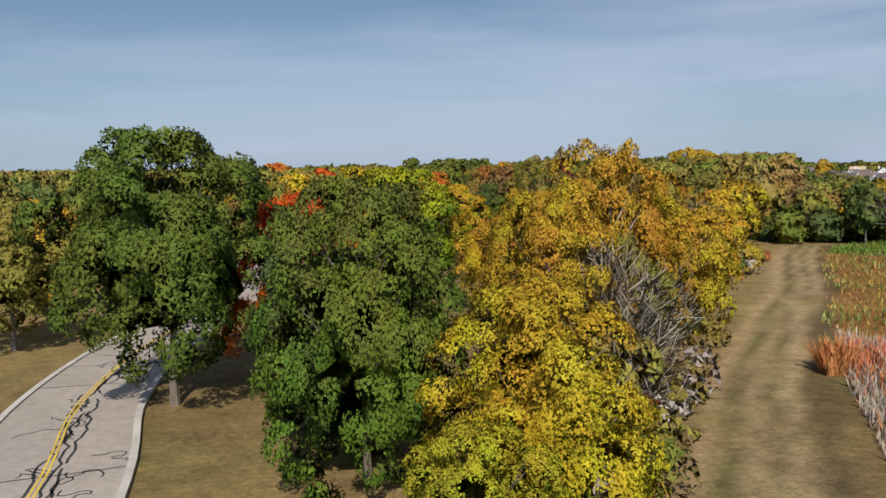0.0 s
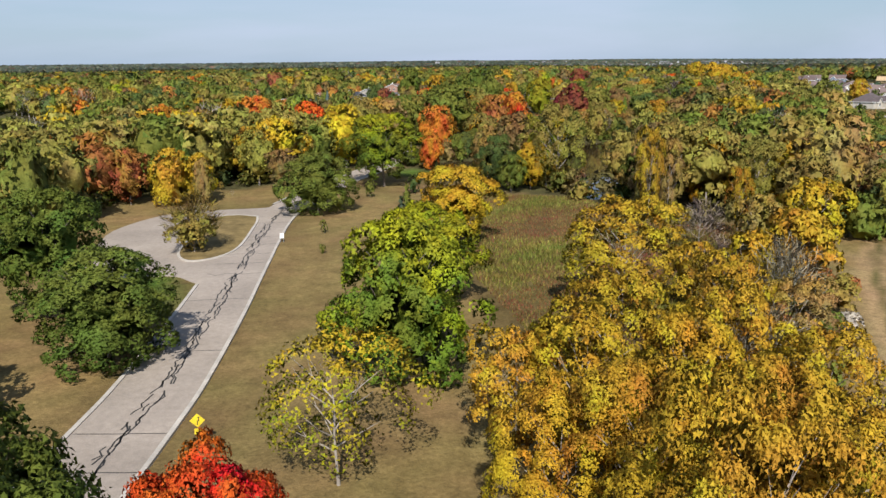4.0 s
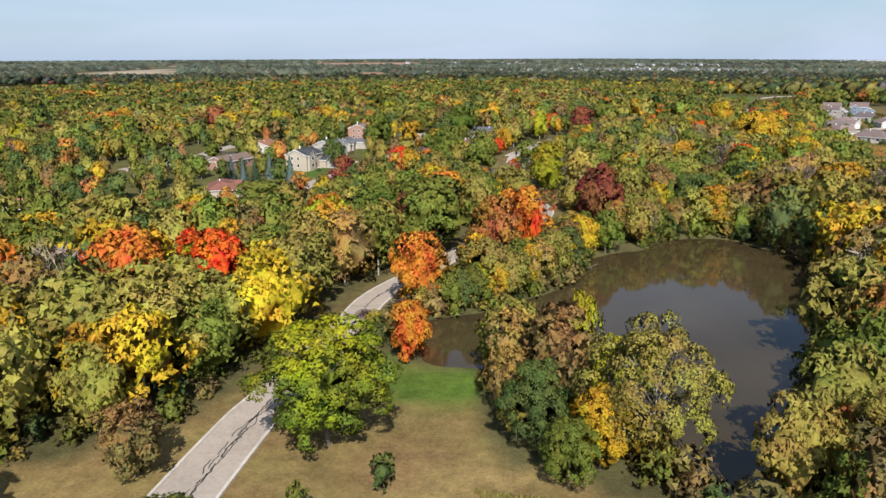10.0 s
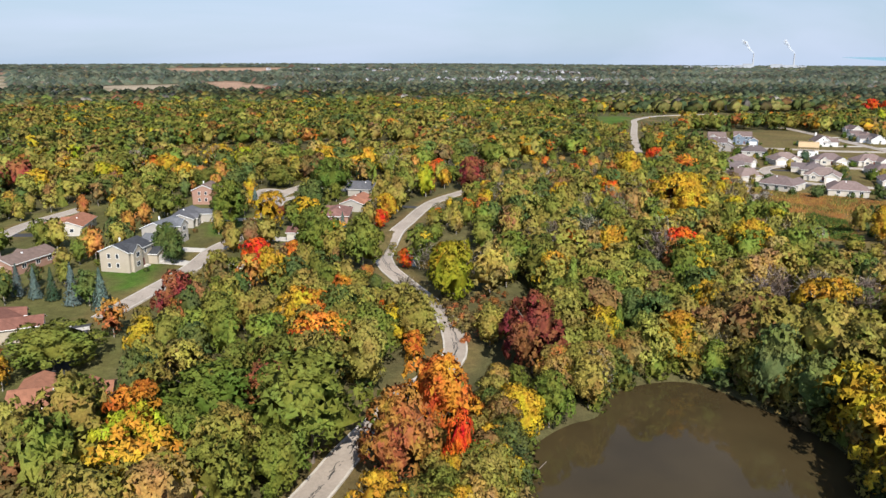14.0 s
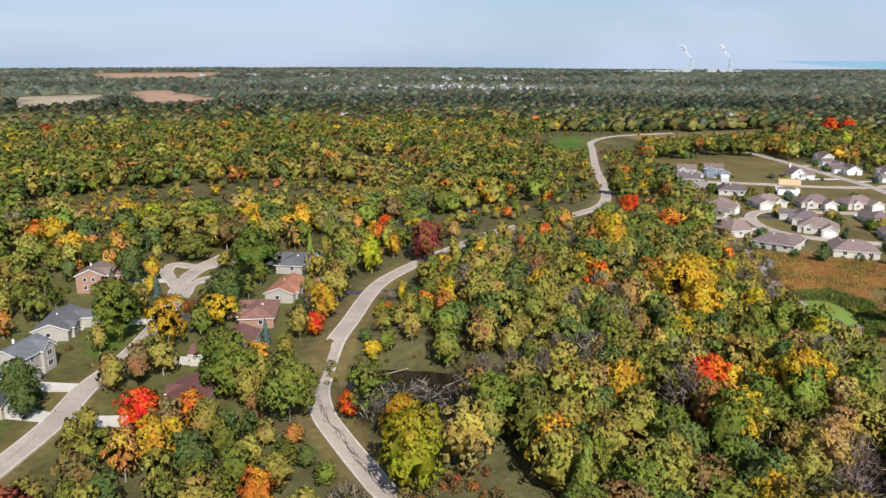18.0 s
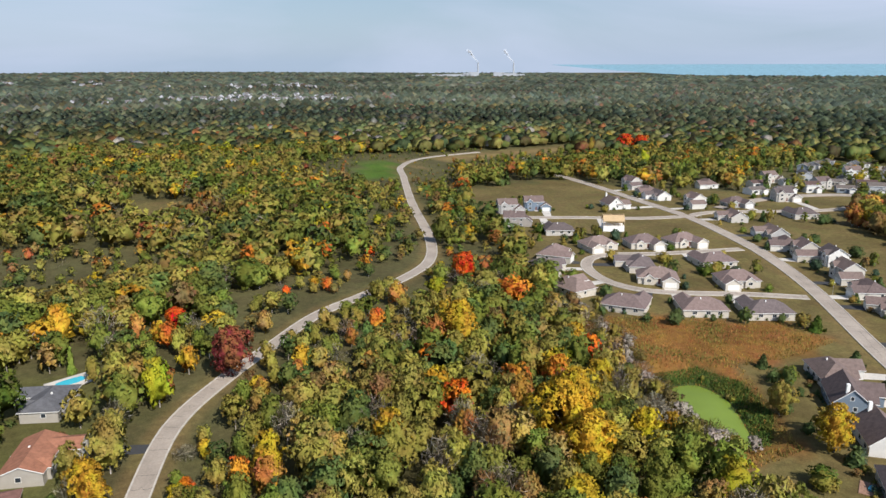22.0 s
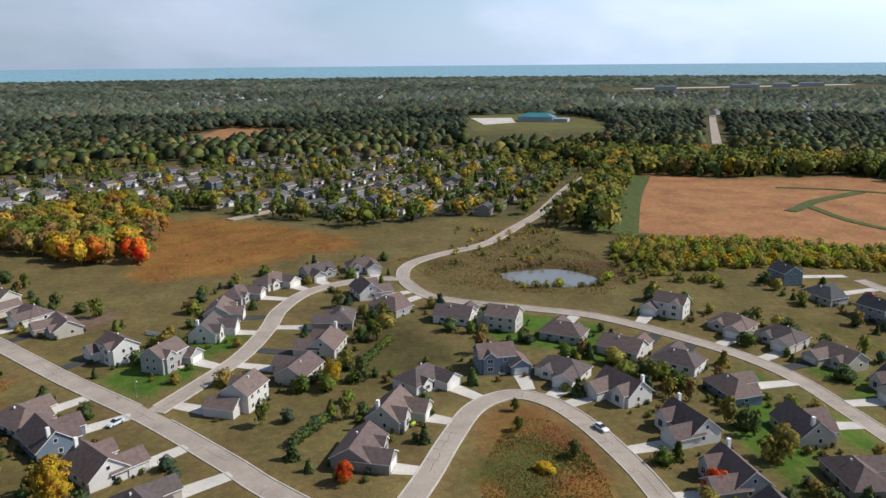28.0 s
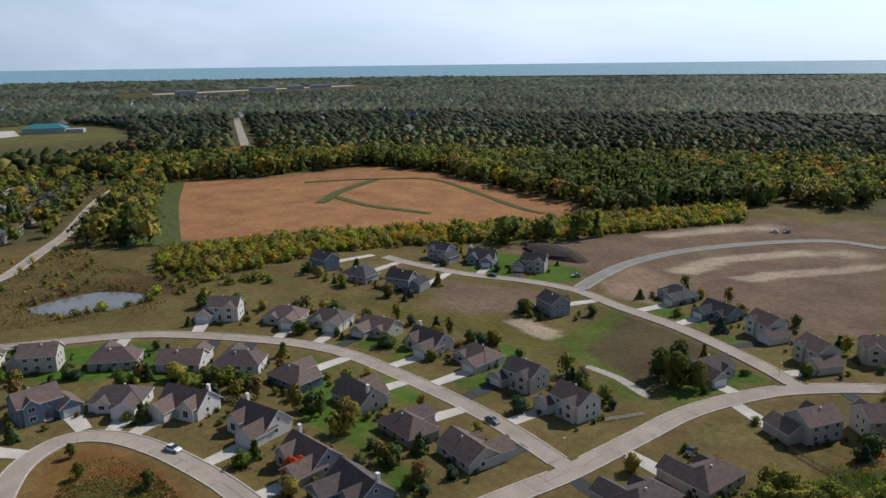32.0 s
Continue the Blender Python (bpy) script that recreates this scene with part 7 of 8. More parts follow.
# ---- gardens ----
g = np.random.default_rng(21)
for i, (kind, x, y, rot, dist) in enumerate(HOUSES):
    m = pose(x, y, 0, 0, 0, rot)
    for k in range(5 if kind in "RVC" and x < 300 and y < 400 else 2):
        ang, rad = g.random() * 6.28, 9.5 + 2.5 * g.random()
        lx, ly = math.cos(ang) * (rad + 1.5), math.sin(ang) * rad * 0.8 + 1.5
        p = m @ Vector((lx, ly, 0))
        if road_gap(np.array([p.x]), np.array([p.y]))[0] < 2.5:
            continue
        s = 0.6 + 0.8 * g.random()
        sh = new("shrub", crown_mesh("round", "small", k % 3))
        sh.matrix_world = pose(p.x, p.y, height(p.x, p.y) - 0.25 * s, 0, 0, k * 70)
        sh.scale = (s, s, s * 1.6)
        paint(sh, ("dark", "green", "moss", "dark", "brown")[int(g.integers(0, 5))])
        tagged(sh, "clipped garden shrub beside a house", "shrub", "garden shrubs")
    if kind not in "WT" and g.random() < 0.75:
        p = m @ Vector(((g.random() - 0.5) * 22, 12 + 5 * g.random(), 0))
        if road_gap(np.array([p.x]), np.array([p.y]))[0] > 3 and np.min(np.hypot(HX - p.x, HY - p.y)) > 10:
            tree(p.x, p.y, 4.5 + 3 * g.random(), 1.8 + g.random(), ("green", "moss", "green", "olive", "dark", "brown")[int(g.integers(0, 6))], "round", "small", "young garden tree behind a house", "garden trees")


# ---- far suburb ----
FAR_STREETS = [
    [(385, 546), (436, 550), (482, 536), (515, 502), (594, 460), (650, 409)],
    [(470, 377), (531, 330), (617, 285), (686, 256), (760, 225)],
    [(463, 273), (568, 230), (670, 189)],
    [(699, 409), (768, 323), (716, 222)],
    [(515, 502), (560, 560), (640, 590)],
    [(652, 11), (831, -62), (1098, -168), (1300, -250)],
]
for pts in FAR_STREETS:
    P = curve_points(pts, 5)
    half = 5.0 if pts[0] == (652, 11) else 3.4
    ob = part("road", ribbon(P, half, -half, 0.5, 0.8), M_ROAD)
    tagged(ob, "pale street of the far neighbourhood", "road", kind="structure")


def far_house(top, w, d, h, pitch):
    bm = bmesh.new()
    body(bm, -w / 2, w / 2, -d / 2, d / 2, h, "x", pitch)
    wall_part(bm, top)
    bm = bmesh.new()
    gable_roof(bm, -w / 2, w / 2, -d / 2, d / 2, h, pitch)
    roof_part(bm, top)
    bm = bmesh.new()
    body(bm, w * 0.1, w * 0.45, -d / 2 - 2.5, 0, 2.6, "y", pitch)
    wall_part(bm, top)
    bm = bmesh.new()
    gable_roof(bm, w * 0.1, w * 0.45, -d / 2 - 2.5, 0, 2.6, pitch, "y")
    roof_part(bm, top)
    part("garage_door", boxes((w * 0.14, w * 0.41, -d / 2 - 2.56, -d / 2 - 2.45, 0.1, 2.2)), M_DOOR, top)
    part("window", boxes((-w * 0.35, -w * 0.1, -d / 2 - 0.05, -d / 2 + 0.02, 0.9, 2.1)), M_PANE, top)


far_first = []
fh = np.random.default_rng(33)
placed = []
for si, pts in enumerate(FAR_STREETS[:5]):
    P = curve_points(pts, 5)
    L = np.concatenate([[0], np.cumsum(np.linalg.norm(np.diff(P, axis=0), axis=1))])
    T = np.gradient(P, axis=0)
    T /= np.linalg.norm(T, axis=1)[:, None]
    for row in (-1, 1, -2.7, 2.7):
        for dist in np.arange(8, L[-1] - 6, 17.0):
            x0, y0 = np.interp(dist, L, P[:, 0]), np.interp(dist, L, P[:, 1])
            tx, ty = np.interp(dist, L, T[:, 0]), np.interp(dist, L, T[:, 1])
            off = row * 15 + 2 * fh.standard_normal()
            x, y = x0 - ty * off, y0 + tx * off
            if any(math.hypot(x - a, y - b) < 14 for a, b in placed) or side(FAR_SUBURB, np.array([x]), np.array([y]))[0] > -4 or side(RED_WOODS, np.array([x]), np.array([y]))[0] < 8 or np.min(np.hypot(HX - x, HY - y)) < 15:
                continue
            placed.append((x, y))
            rot = math.degrees(math.atan2(ty, tx)) + (180 if row < 0 else 0)
            k = int(fh.integers(0, 3))
            if len(far_first) <= k and k == len(far_first):
                top = new("house")
                tagged(top, "small gabled house of the far neighbourhood", "house", "houses of the far neighbourhood")
                far_house(top, *((11, 7.5, 2.7, 0.45), (9.5, 7.5, 4.8, 0.5), (12, 8, 2.7, 0.4))[k])
                far_first.append(top)
                top.matrix_world = pose(x, y, height(x, y) + 0.3, 0, 0, rot)
                ob = top
            elif far_first:
                ob = copy_thing(far_first[k % len(far_first)], pose(x, y, height(x, y) + 0.3, 0, 0, rot))
            else:
                continue
            wc = [(0.60, 0.59, 0.56), (0.40, 0.41, 0.43), (0.36, 0.32, 0.28), (0.64, 0.63, 0.60), (0.22, 0.25, 0.29)][int(fh.integers(0, 5))]
            if y < 440:  # wall colours darker south of this line
                wc = tuple(0.6 * q for q in wc)
            rc = [(0.11, 0.09, 0.082), (0.075, 0.075, 0.08), (0.13, 0.11, 0.10), (0.10, 0.065, 0.058)][int(fh.integers(0, 4))]
            for c in ob.children:
                c.color = (*(wc if c.name.startswith("wall") else rc), 1)

# ---- vehicles ----
M_TYRE = plain("tyre_rubber", (0.02, 0.02, 0.02), 0.8)
M_RIM = plain("wheel_rim", (0.45, 0.45, 0.46), 0.35, 0.9)
M_LIGHT = plain("lamp_glass", (0.7, 0.68, 0.62), 0.2)
M_TAIL = plain("tail_lamp_red", (0.4, 0.02, 0.02), 0.3)


def shell(profile, y0, y1, inset=0.0):
    """a side profile (x, z) drawn out across y, its upper edge drawn in"""
    bm = bmesh.new()
    top = max(z for _, z in profile)
    low = min(z for _, z in profile)
    a = [bm.verts.new((x, y0 + inset * (z - low) / (top - low), z)) for x, z in profile]
    b = [bm.verts.new((x, y1 - inset * (z - low) / (top - low), z)) for x, z in profile]
    bm.faces.new(a)
    bm.faces.new(b[::-1])
    n = len(profile)
    for i in range(n):
        bm.faces.new((a[i], b[i], b[(i + 1) % n], a[(i + 1) % n]))
    bmesh.ops.recalc_face_normals(bm, faces=bm.faces[:])
    return bm


def disc(x, y0, y1, z, r, n=14):
    bm = bmesh.new()
    c = [(x + r * math.cos(6.2832 * i / n), z + r * math.sin(6.2832 * i / n)) for i in range(n)]
    a = [bm.verts.new((p, y0, q)) for p, q in c]
    b = [bm.verts.new((p, y1, q)) for p, q in c]
    bm.faces.new(a)
    bm.faces.new(b[::-1])
    for i in range(n):
        bm.faces.new((a[i], b[i], b[(i + 1) % n], a[(i + 1) % n]))
    bmesh.ops.recalc_face_normals(bm, faces=bm.faces[:])
    return bm


def car(x, y, rot, colour, label, lift=0.2, tall=1.0):
    top = new("car")
    m, n_, l_, b_ = material("car_paint", 0.25)
    b_.inputs["Base Color"].default_value = (*colour, 1)
    b_.inputs["Coat Weight"].default_value = 0.5
    low = [(-2.2, 0.3), (-2.25, 0.6), (-2.15, 0.88), (-1.4, 0.95), (1.0, 0.95), (1.9, 0.82), (2.2, 0.6), (2.2, 0.3)]
    body_ = part("body", shell(low, -0.88, 0.88, 0.08), m, top)
    cab = [(-1.75, 0.95), (-1.2, 1.42 * tall), (0.1, 1.44 * tall), (0.95, 0.95)]
    part("windows", shell(cab, -0.78, 0.78, 0.16), M_PANE, body_, "dark tinted glass")
    part("car_roof", boxes((-1.15, 0.05, -0.6, 0.6, 1.41 * tall, 1.46 * tall)), m, body_)
    for wx in (-1.35, 1.35):
        for wy in (-0.9, 0.72):
            t = part("wheel", disc(wx, wy, wy + 0.18, 0.32, 0.32), M_TYRE, top)
            part("rim", disc(wx, wy - 0.01, wy + 0.19, 0.32, 0.19), M_RIM, t)
    for wy in (-0.7, 0.45):
        part("headlight", boxes((2.14, 2.23, wy, wy + 0.25, 0.55, 0.68)), M_LIGHT, body_)
        part("tail_light", boxes((-2.27, -2.18, wy, wy + 0.25, 0.62, 0.76)), M_TAIL, body_)
    top.matrix_world = pose(x, y, height(x, y) + lift, 0, 0, rot)
    return tagged(top, label, "car", "parked cars")


car(203.2, 229.3, 205, (0.72, 0.74, 0.78), "white saloon car parked at the kerb")
car(195.5, 211.5, 110, (0.55, 0.62, 0.68), "pale blue car standing in a driveway")
car(207.3, 277.3, 60, (0.42, 0.55, 0.03), "lime green car standing in a driveway")
car(212.8, 350.2, 150, (0.6, 0.66, 0.7), "silver car parked beside a house")
car(279.0, 62.5, 25, (0.03, 0.03, 0.04), "black car parked on the street")
car(257.6, 31.0, 60, (0.25, 0.26, 0.28), "grey car waiting at the junction")
car(24.6, 436.6, 170, (0.75, 0.76, 0.78), "white van in a west side driveway", 0.3, 1.15)
car(171.5, 157.0, 184, (0.20, 0.20, 0.22), "dark grey car parked by a house")
car(129.5, 131.0, 100, (0.05, 0.05, 0.06), "dark car standing in a driveway")
car(247.0, -118.0, 20, (0.6, 0.6, 0.58), "white works van on the building site")
car(242.0, -122.0, 70, (0.08, 0.10, 0.16), "dark pickup on the building site")
car(310.5, 93.0, 10, (0.45, 0.03, 0.03), "red car at the street's end")

# ---- street furniture ----
M_STEEL = plain("galvanised_steel", (0.36, 0.37, 0.38), 0.45, 0.7)


def street_lamp(x, y, rot):
    top = new("street_lamp")
    part("pole", disc_pole(0, 0, 0, 5.2, 0.07), M_STEEL, top)
    part("arm", boxes((0, 1.1, -0.04, 0.04, 5.05, 5.13)), M_STEEL, top)
    part("lamp_head", boxes((0.9, 1.45, -0.13, 0.13, 4.96, 5.08)), M_TRIM, top)
    part("base", disc_pole(0, 0, 0, 0.4, 0.14), M_KERB, top)
    top.matrix_world = pose(x, y, height(x, y), 0, 0, rot)
    tagged(top, "slim steel street lamp on a lawn corner", "street lamp", "street lamps")


def disc_pole(x, y, z0, z1, r, n=8):
    bm = bmesh.new()
    a = [bm.verts.new((x + r * math.cos(6.2832 * i / n), y + r * math.sin(6.2832 * i / n), z0)) for i in range(n)]
    b = [bm.verts.new((x + 0.7 * r * math.cos(6.2832 * i / n), y + 0.7 * r * math.sin(6.2832 * i / n), z1)) for i in range(n)]
    bm.faces.new(a[::-1])
    bm.faces.new(b)
    for i in range(n):
        bm.faces.new((a[i], a[(i + 1) % n], b[(i + 1) % n], b[i]))
    return bm


for x, y, rot in [(147.5, 154.4, 90), (139.8, 72.4, 140), (229.8, 350.6, 220), (288.2, 417.6, 220), (356.5, 534.4, 200)]:
    street_lamp(x, y, rot)

# yellow warning sign and white notice by the park road
top = new("road_sign")
part("post", disc_pole(0, 0, 0, 2.6, 0.04), M_STEEL, top)
bm = bmesh.new()
fv = [bm.verts.new(p) for p in ((0, -0.06, 1.7), (0.5, -0.06, 2.2), (0, -0.06, 2.7), (-0.5, -0.06, 2.2), (0, -0.03, 1.7), (0.5, -0.03, 2.2), (0, -0.03, 2.7), (-0.5, -0.03, 2.2))]
for f in ((0, 1, 2, 3), (7, 6, 5, 4), (0, 4, 5, 1), (1, 5, 6, 2), (2, 6, 7, 3), (3, 7, 4, 0)):
    bm.faces.new([fv[i] for i in f])
M_SIGN = plain("sign_yellow", (0.75, 0.55, 0.03), 0.5)
plate = part("sign_plate", bm, M_SIGN, top)
part("arrow_mark", boxes((-0.03, 0.03, -0.07, -0.06, 1.9, 2.15), (-0.03, 0.13, -0.07, -0.06, 2.15, 2.21), (0.07, 0.13, -0.07, -0.06, 2.21, 2.42), (0.02, 0.18, -0.07, -0.06, 2.42, 2.47)), plain("sign_black", (0.02, 0.02, 0.02), 0.5), plate)
part("small_plate", boxes((-0.24, 0.24, -0.06, -0.03, 1.18, 1.62)), M_SIGN, top)
top.matrix_world = pose(-17.1, 70.3, height(-17.1, 70.3), 0, 0, 8)
tagged(top, "yellow diamond warning sign with a black arrow on a post", "road sign")
top = new("notice_board")
for dx in (-0.2, 0.2):
    part("post", boxes((dx - 0.04, dx + 0.04, -0.04, 0.04, 0, 1.2)), M_STEEL, top)
part("board", boxes((-0.3, 0.3, -0.08, -0.04, 0.6, 1.35)), M_TRIM, top)
top.matrix_world = pose(-24.2, 131.5, height(-24.2, 131.5), 0, 0, 15)
tagged(top, "small white notice board beside the park road", "sign")

# ---- pools, terraces, fences ----
M_POOL = water_material("pool_water", (0.05, 0.42, 0.55), 0.05, 0.1)
patch("terrace", [(33, 468), (44, 471), (43, 478), (32, 475)], 0.16, M_DRIVE, "pale concrete terrace round a swimming pool", "terrace")
patch("swimming_pool", rounded([(35, 471), (41, 472.5), (41, 475.5), (35, 474)], 3), 0.22, M_POOL, "bright blue garden swimming pool", "pool")
patch("terrace", [(164.5, 332), (169.5, 334.5), (167.5, 338.5), (162.5, 336)], 0.16, plain("brick_paving", (0.30, 0.18, 0.13), 0.9, 0, 2.0, 0.25), "brick paved terrace behind a house", "terrace")
patch("paddling_pool", rounded([(165.5, 334), (167.3, 334.6), (166.8, 336), (165.0, 335.4)], 3), 0.5, M_POOL, "small round blue paddling pool", "pool", 0.36)


def fence(points, high, mat, label, gap=2.4, solid=True):
    top = new("fence")
    a = np.array(points, float)
    for p, q in zip(a, a[1:]):
        d = np.linalg.norm(q - p)
        n = max(1, int(d / gap))
        rot = math.degrees(math.atan2(*(q - p)[::-1]))
        for i in range(n):
            s0, s1 = p + (q - p) * i / n, p + (q - p) * (i + 1) / n
            z = height(*s0)
            post = part("post", boxes((-0.06, 0.06, -0.06, 0.06, -0.2, high + 0.1)), mat, top)
            post.matrix_local = pose(*s0, z, 0, 0, rot)
            w = d / n
            items = [(0.06, w - 0.06, -0.03, 0.03, 0.08, high)] if solid else [(0.06, w - 0.06, -0.02, 0.02, k * high - 0.06, k * high + 0.06) for k in (0.35, 0.65, 0.95)]
            pn = part("panel" if solid else "rail", boxes(*items), mat, top)
            pn.matrix_local = pose(*s0, z, 0, 0, rot)
    tagged(top, label, "fence")


fence([(154, 133), (151.5, 127), (149.8, 122.4)], 1.0, M_TRIM, "low white picket fence beside a garden", 2.4, False)
fence([(280, 364), (276, 356), (262, 350), (254, 344)], 1.5, M_TRIM, "white panel fence round a back lawn")
fence([(118, 111), (103, 115), (98.6, 100)], 1.2, plain("weathered_rail", (0.16, 0.12, 0.09), 0.9), "brown rail fence round a lawn", 2.6, False)

# stone lined ditch, soil heap
patch("ditch", rounded([(183, 108.5), (171, 109), (158, 113), (157, 110.5), (170, 106), (183, 106)], 3), 0.05, plain("pale_rubble", (0.38, 0.35, 0.31), 0.95, 0, 1.6, 0.4, 0.8), "ditch lined with pale rubble", "ditch")
mound = bmesh.new()
rows = []
mg = np.random.default_rng(3)
for j, (k, z) in enumerate(((1.0, -0.3), (0.8, 1.6), (0.55, 3.1), (0.25, 3.9))):
    rows.append([mound.verts.new((294 + (21 * k) * math.cos(a) * (0.85 + 0.3 * mg.random()) * 1.0, 9 + 11 * k * math.sin(a) * (0.85 + 0.3 * mg.random()), height(294, 9) + z + 0.3 * mg.random())) for a in np.arange(16) * 0.3927])
for r, s in zip(rows, rows[1:]):
    for i in range(16):
        mound.faces.new((r[i], r[(i + 1) % 16], s[(i + 1) % 16], s[i]))
mound.faces.new(rows[-1])
tagged(part("soil_mound", mound, plain("dark_topsoil", (0.055, 0.042, 0.034), 0.95, 0, 1.2, 0.4, 0.8)), "long heap of dark topsoil on the building site", "soil heap")

# ---- far landmarks ----
# power station with two steaming stacks on the lake shore
M_PALE = plain("pale_industrial", (0.36, 0.375, 0.40), 0.7, 0, 0.02, 0.1)
station = new("power_station")
px, py = 30 + 3720 * math.sin(radians(35.2)), 270 + 3720 * math.cos(radians(35.2))
ux, uy = math.cos(radians(35.2)), -math.sin(radians(35.2))
pz = height(px, py)


def at_station(off, w, d, h, name, mat, z0=0.0):
    ob = part(name, boxes((-w / 2, w / 2, -d / 2, d / 2, z0, h)), mat, station)
    ob.matrix_world = pose(px + ux * off, py + uy * off, pz, 0, 0, -35.2)
    return ob


for off, w, h in ((-150, 120, 16), (-95, 40, 20), (-60, 46, 26), (60, 50, 24), (110, 70, 20), (165, 34, 16), (-230, 60, 14), (-320, 40, 13)):
    at_station(off, w, 40, h, "boiler_house", M_PALE)
for off in (-40, 130):
    ob = part("chimney_stack", disc_pole(0, 0, 0, 70, 4.5, 12), M_PALE, station)
    ob.matrix_world = pose(px + ux * off, py + uy * off, pz)
tagged(station, "distant power station with two tall chimney stacks", "power station")
M_STEAM, _sn, _sl, _sb = material("steam", 1.0)
_sb.inputs["Base Color"].default_value = (0.9, 0.9, 0.92, 1)
_sb.inputs["Alpha"].default_value = 0.11
for off in (-40, 130):
    bm = bmesh.new()
    for i in range(26):
        k = i / 25
        bmesh.ops.create_icosphere(bm, subdivisions=2, radius=3.0 + 5.5 * k * (0.6 + 0.6 * rng.random()), matrix=Matrix.Translation((-46 * k**0.8 + 4 * rng.standard_normal() * k, 0, 74 + 52 * k + 4 * rng.standard_normal() * k)))
    for v in bm.verts:
        v.co += Vector((2.5 * noise.noise(v.co * 0.07), 0, 2.5 * noise.noise(v.co * 0.09)))
    st = part("steam_plume", bm, M_STEAM)
    st.matrix_world = pose(px + ux * off, py + uy * off, pz, 0, 0, -35.2)
    tagged(st, "white steam drifting from a chimney stack", "steam", kind="stuff")

# school-like hall with a teal roof and pale car park
hall = new("hall")
part("wall", boxes((-26, 26, -12, 12, -0.5, 7)), M_PALE, hall)
bm = bmesh.new()
hip_roof(bm, -27, 27, -13, 13, 7, 0.42)
part("roof", bm, plain("teal_roof", (0.05, 0.24, 0.26), 0.5, 0.2, 0.1, 0.1), hall, "teal metal roof")
part("wing", boxes((-48, -26, -9, 9, -0.5, 5)), M_PALE, hall)
hall.matrix_world = pose(1172, 72, height(1172, 72), 0, 0, 66)
tagged(hall, "large far hall with a teal metal roof", "hall")
patch("car_park", [(1244, 165), (1239, 100), (1144, 108), (1113, 158)], 0.6, M_DRIVE, "pale far car park beside the hall", "car park")
patch("airfield", [(2280, -420), (2340, -430), (2480, -1180), (2420, -1180)], 1.0, M_DRIVE, "pale far runway strip", "airfield")
for x, y, w in ((2250, -500, 60), (2300, -760, 80), (2350, -900, 50), (2380, -1010, 70)):
    ob = part("hangar", boxes((-w / 2, w / 2, -14, 14, -1, 11)), M_PALE)
    ob.matrix_world = pose(x, y, height(x, y), 0, 0, 75)
    tagged(ob, "pale far airfield hangar", "hangar", "airfield hangars")

# fallen logs in the small pond, dead stems on its bank
for x, y, rot, ln in [(55, 368, 20, 9), (61, 361, -30, 10), (44, 379, 5, 6), (66, 366, 60, 7), (33.8, 257, 40, 4), (31.5, 254, 75, 3.5)]:
    bm = disc_pole(0, 0, 0, ln, 0.11, 7)
    lg = part("fallen_log", bm, M_BARK if y < 300 else M_PALE_BARK)
    lv = 0.8 if y > 300 else -1.5
    lg.matrix_world = pose(x, y, lv + 0.1, 0, 84, rot)
    tagged(lg, "pale fallen log lying in the water", "log", "fallen logs")
for x, y, h in [(55, 357, 9), (63, 363, 11), (67, 357.5, 12), (71, 356, 10), (60.5, 347, 11), (70, 347.6, 12), (54, 347, 9), (74, 362, 12), (78, 358, 11), (64, 352, 10)]:
    tree(x, y, h, 2.6, "grey", "bare", "near", "dead grey tree beside the small pond", "dead trees")

# grassed waterways in the cornfield
M_WATERWAY = plain("waterway_grass", (0.07, 0.088, 0.024), 0.95, 0, 0.3, 0.35)
for pts, half in ([(546.5, 13.9), (542, -2), (527, -39), (508, -77), (451, -72), (392, -60), (369, -60)], 2.3), ([(463, 47), (472, 37), (492, 17), (513, -15), (525, -34)], 3.6), ([(486, 26), (474, 28), (441, 26), (421, 16), (402, 4)], 2.8):
    tagged(part("waterway", ribbon(curve_points(pts, 8), half, -half, 0.4, 0.5), M_WATERWAY), "green grassed waterway winding through the corn", "grass strip", kind="structure")
tagged(part("field_margin", ribbon(curve_points([(612, 92), (520, 128), (412, 164)], 8), 9, -9, 0.35, 0.5), M_WATERWAY), "green grass margin beside the cornfield", "grass strip", kind="structure")

# roofs of far neighbourhoods among the woods
fb = np.random.default_rng(17)
far_v, far_f, far_m = [], [], []
for cx, cy, n, rx, ry in ((520, 1900, 40, 130, 70), (640, 1800, 20, 60, 40), (740, 2500, 24, 120, 90), (305, 3000, 10, 160, 80), (1750, 680, 18, 130, 60), (1450, -420, 26, 260, 160), (1000, -330, 16, 200, 90), (1900, 300, 14, 200, 160)):
    for _ in range(n):
        x, y = cx + rx * fb.standard_normal(), cy + ry * fb.standard_normal()
        z, w, d, h, a = height(x, y) + 3.5, 5 + 3 * fb.random(), 4 + 2 * fb.random(), 4 + 2 * fb.random(), fb.random() * 3.14
        ca, sa, b0 = math.cos(a), math.sin(a), len(far_v)
        for px_, py_, pz_ in ((-w, -d, 0), (w, -d, 0), (w, d, 0), (-w, d, 0), (-w, -d, h), (w, -d, h), (w, d, h), (-w, d, h), (-w, 0, h + 4), (w, 0, h + 4)):
            far_v.append((x + px_ * ca - py_ * sa, y + px_ * sa + py_ * ca, z + pz_))
        far_f += [[b0 + i for i in f] for f in ((0, 1, 5, 4), (2, 3, 7, 6), (1, 2, 6, 9, 5), (3, 0, 4, 8, 7), (4, 5, 9, 8), (6, 7, 8, 9))]
        far_m += [0, 0, 0, 0, 1, 1]
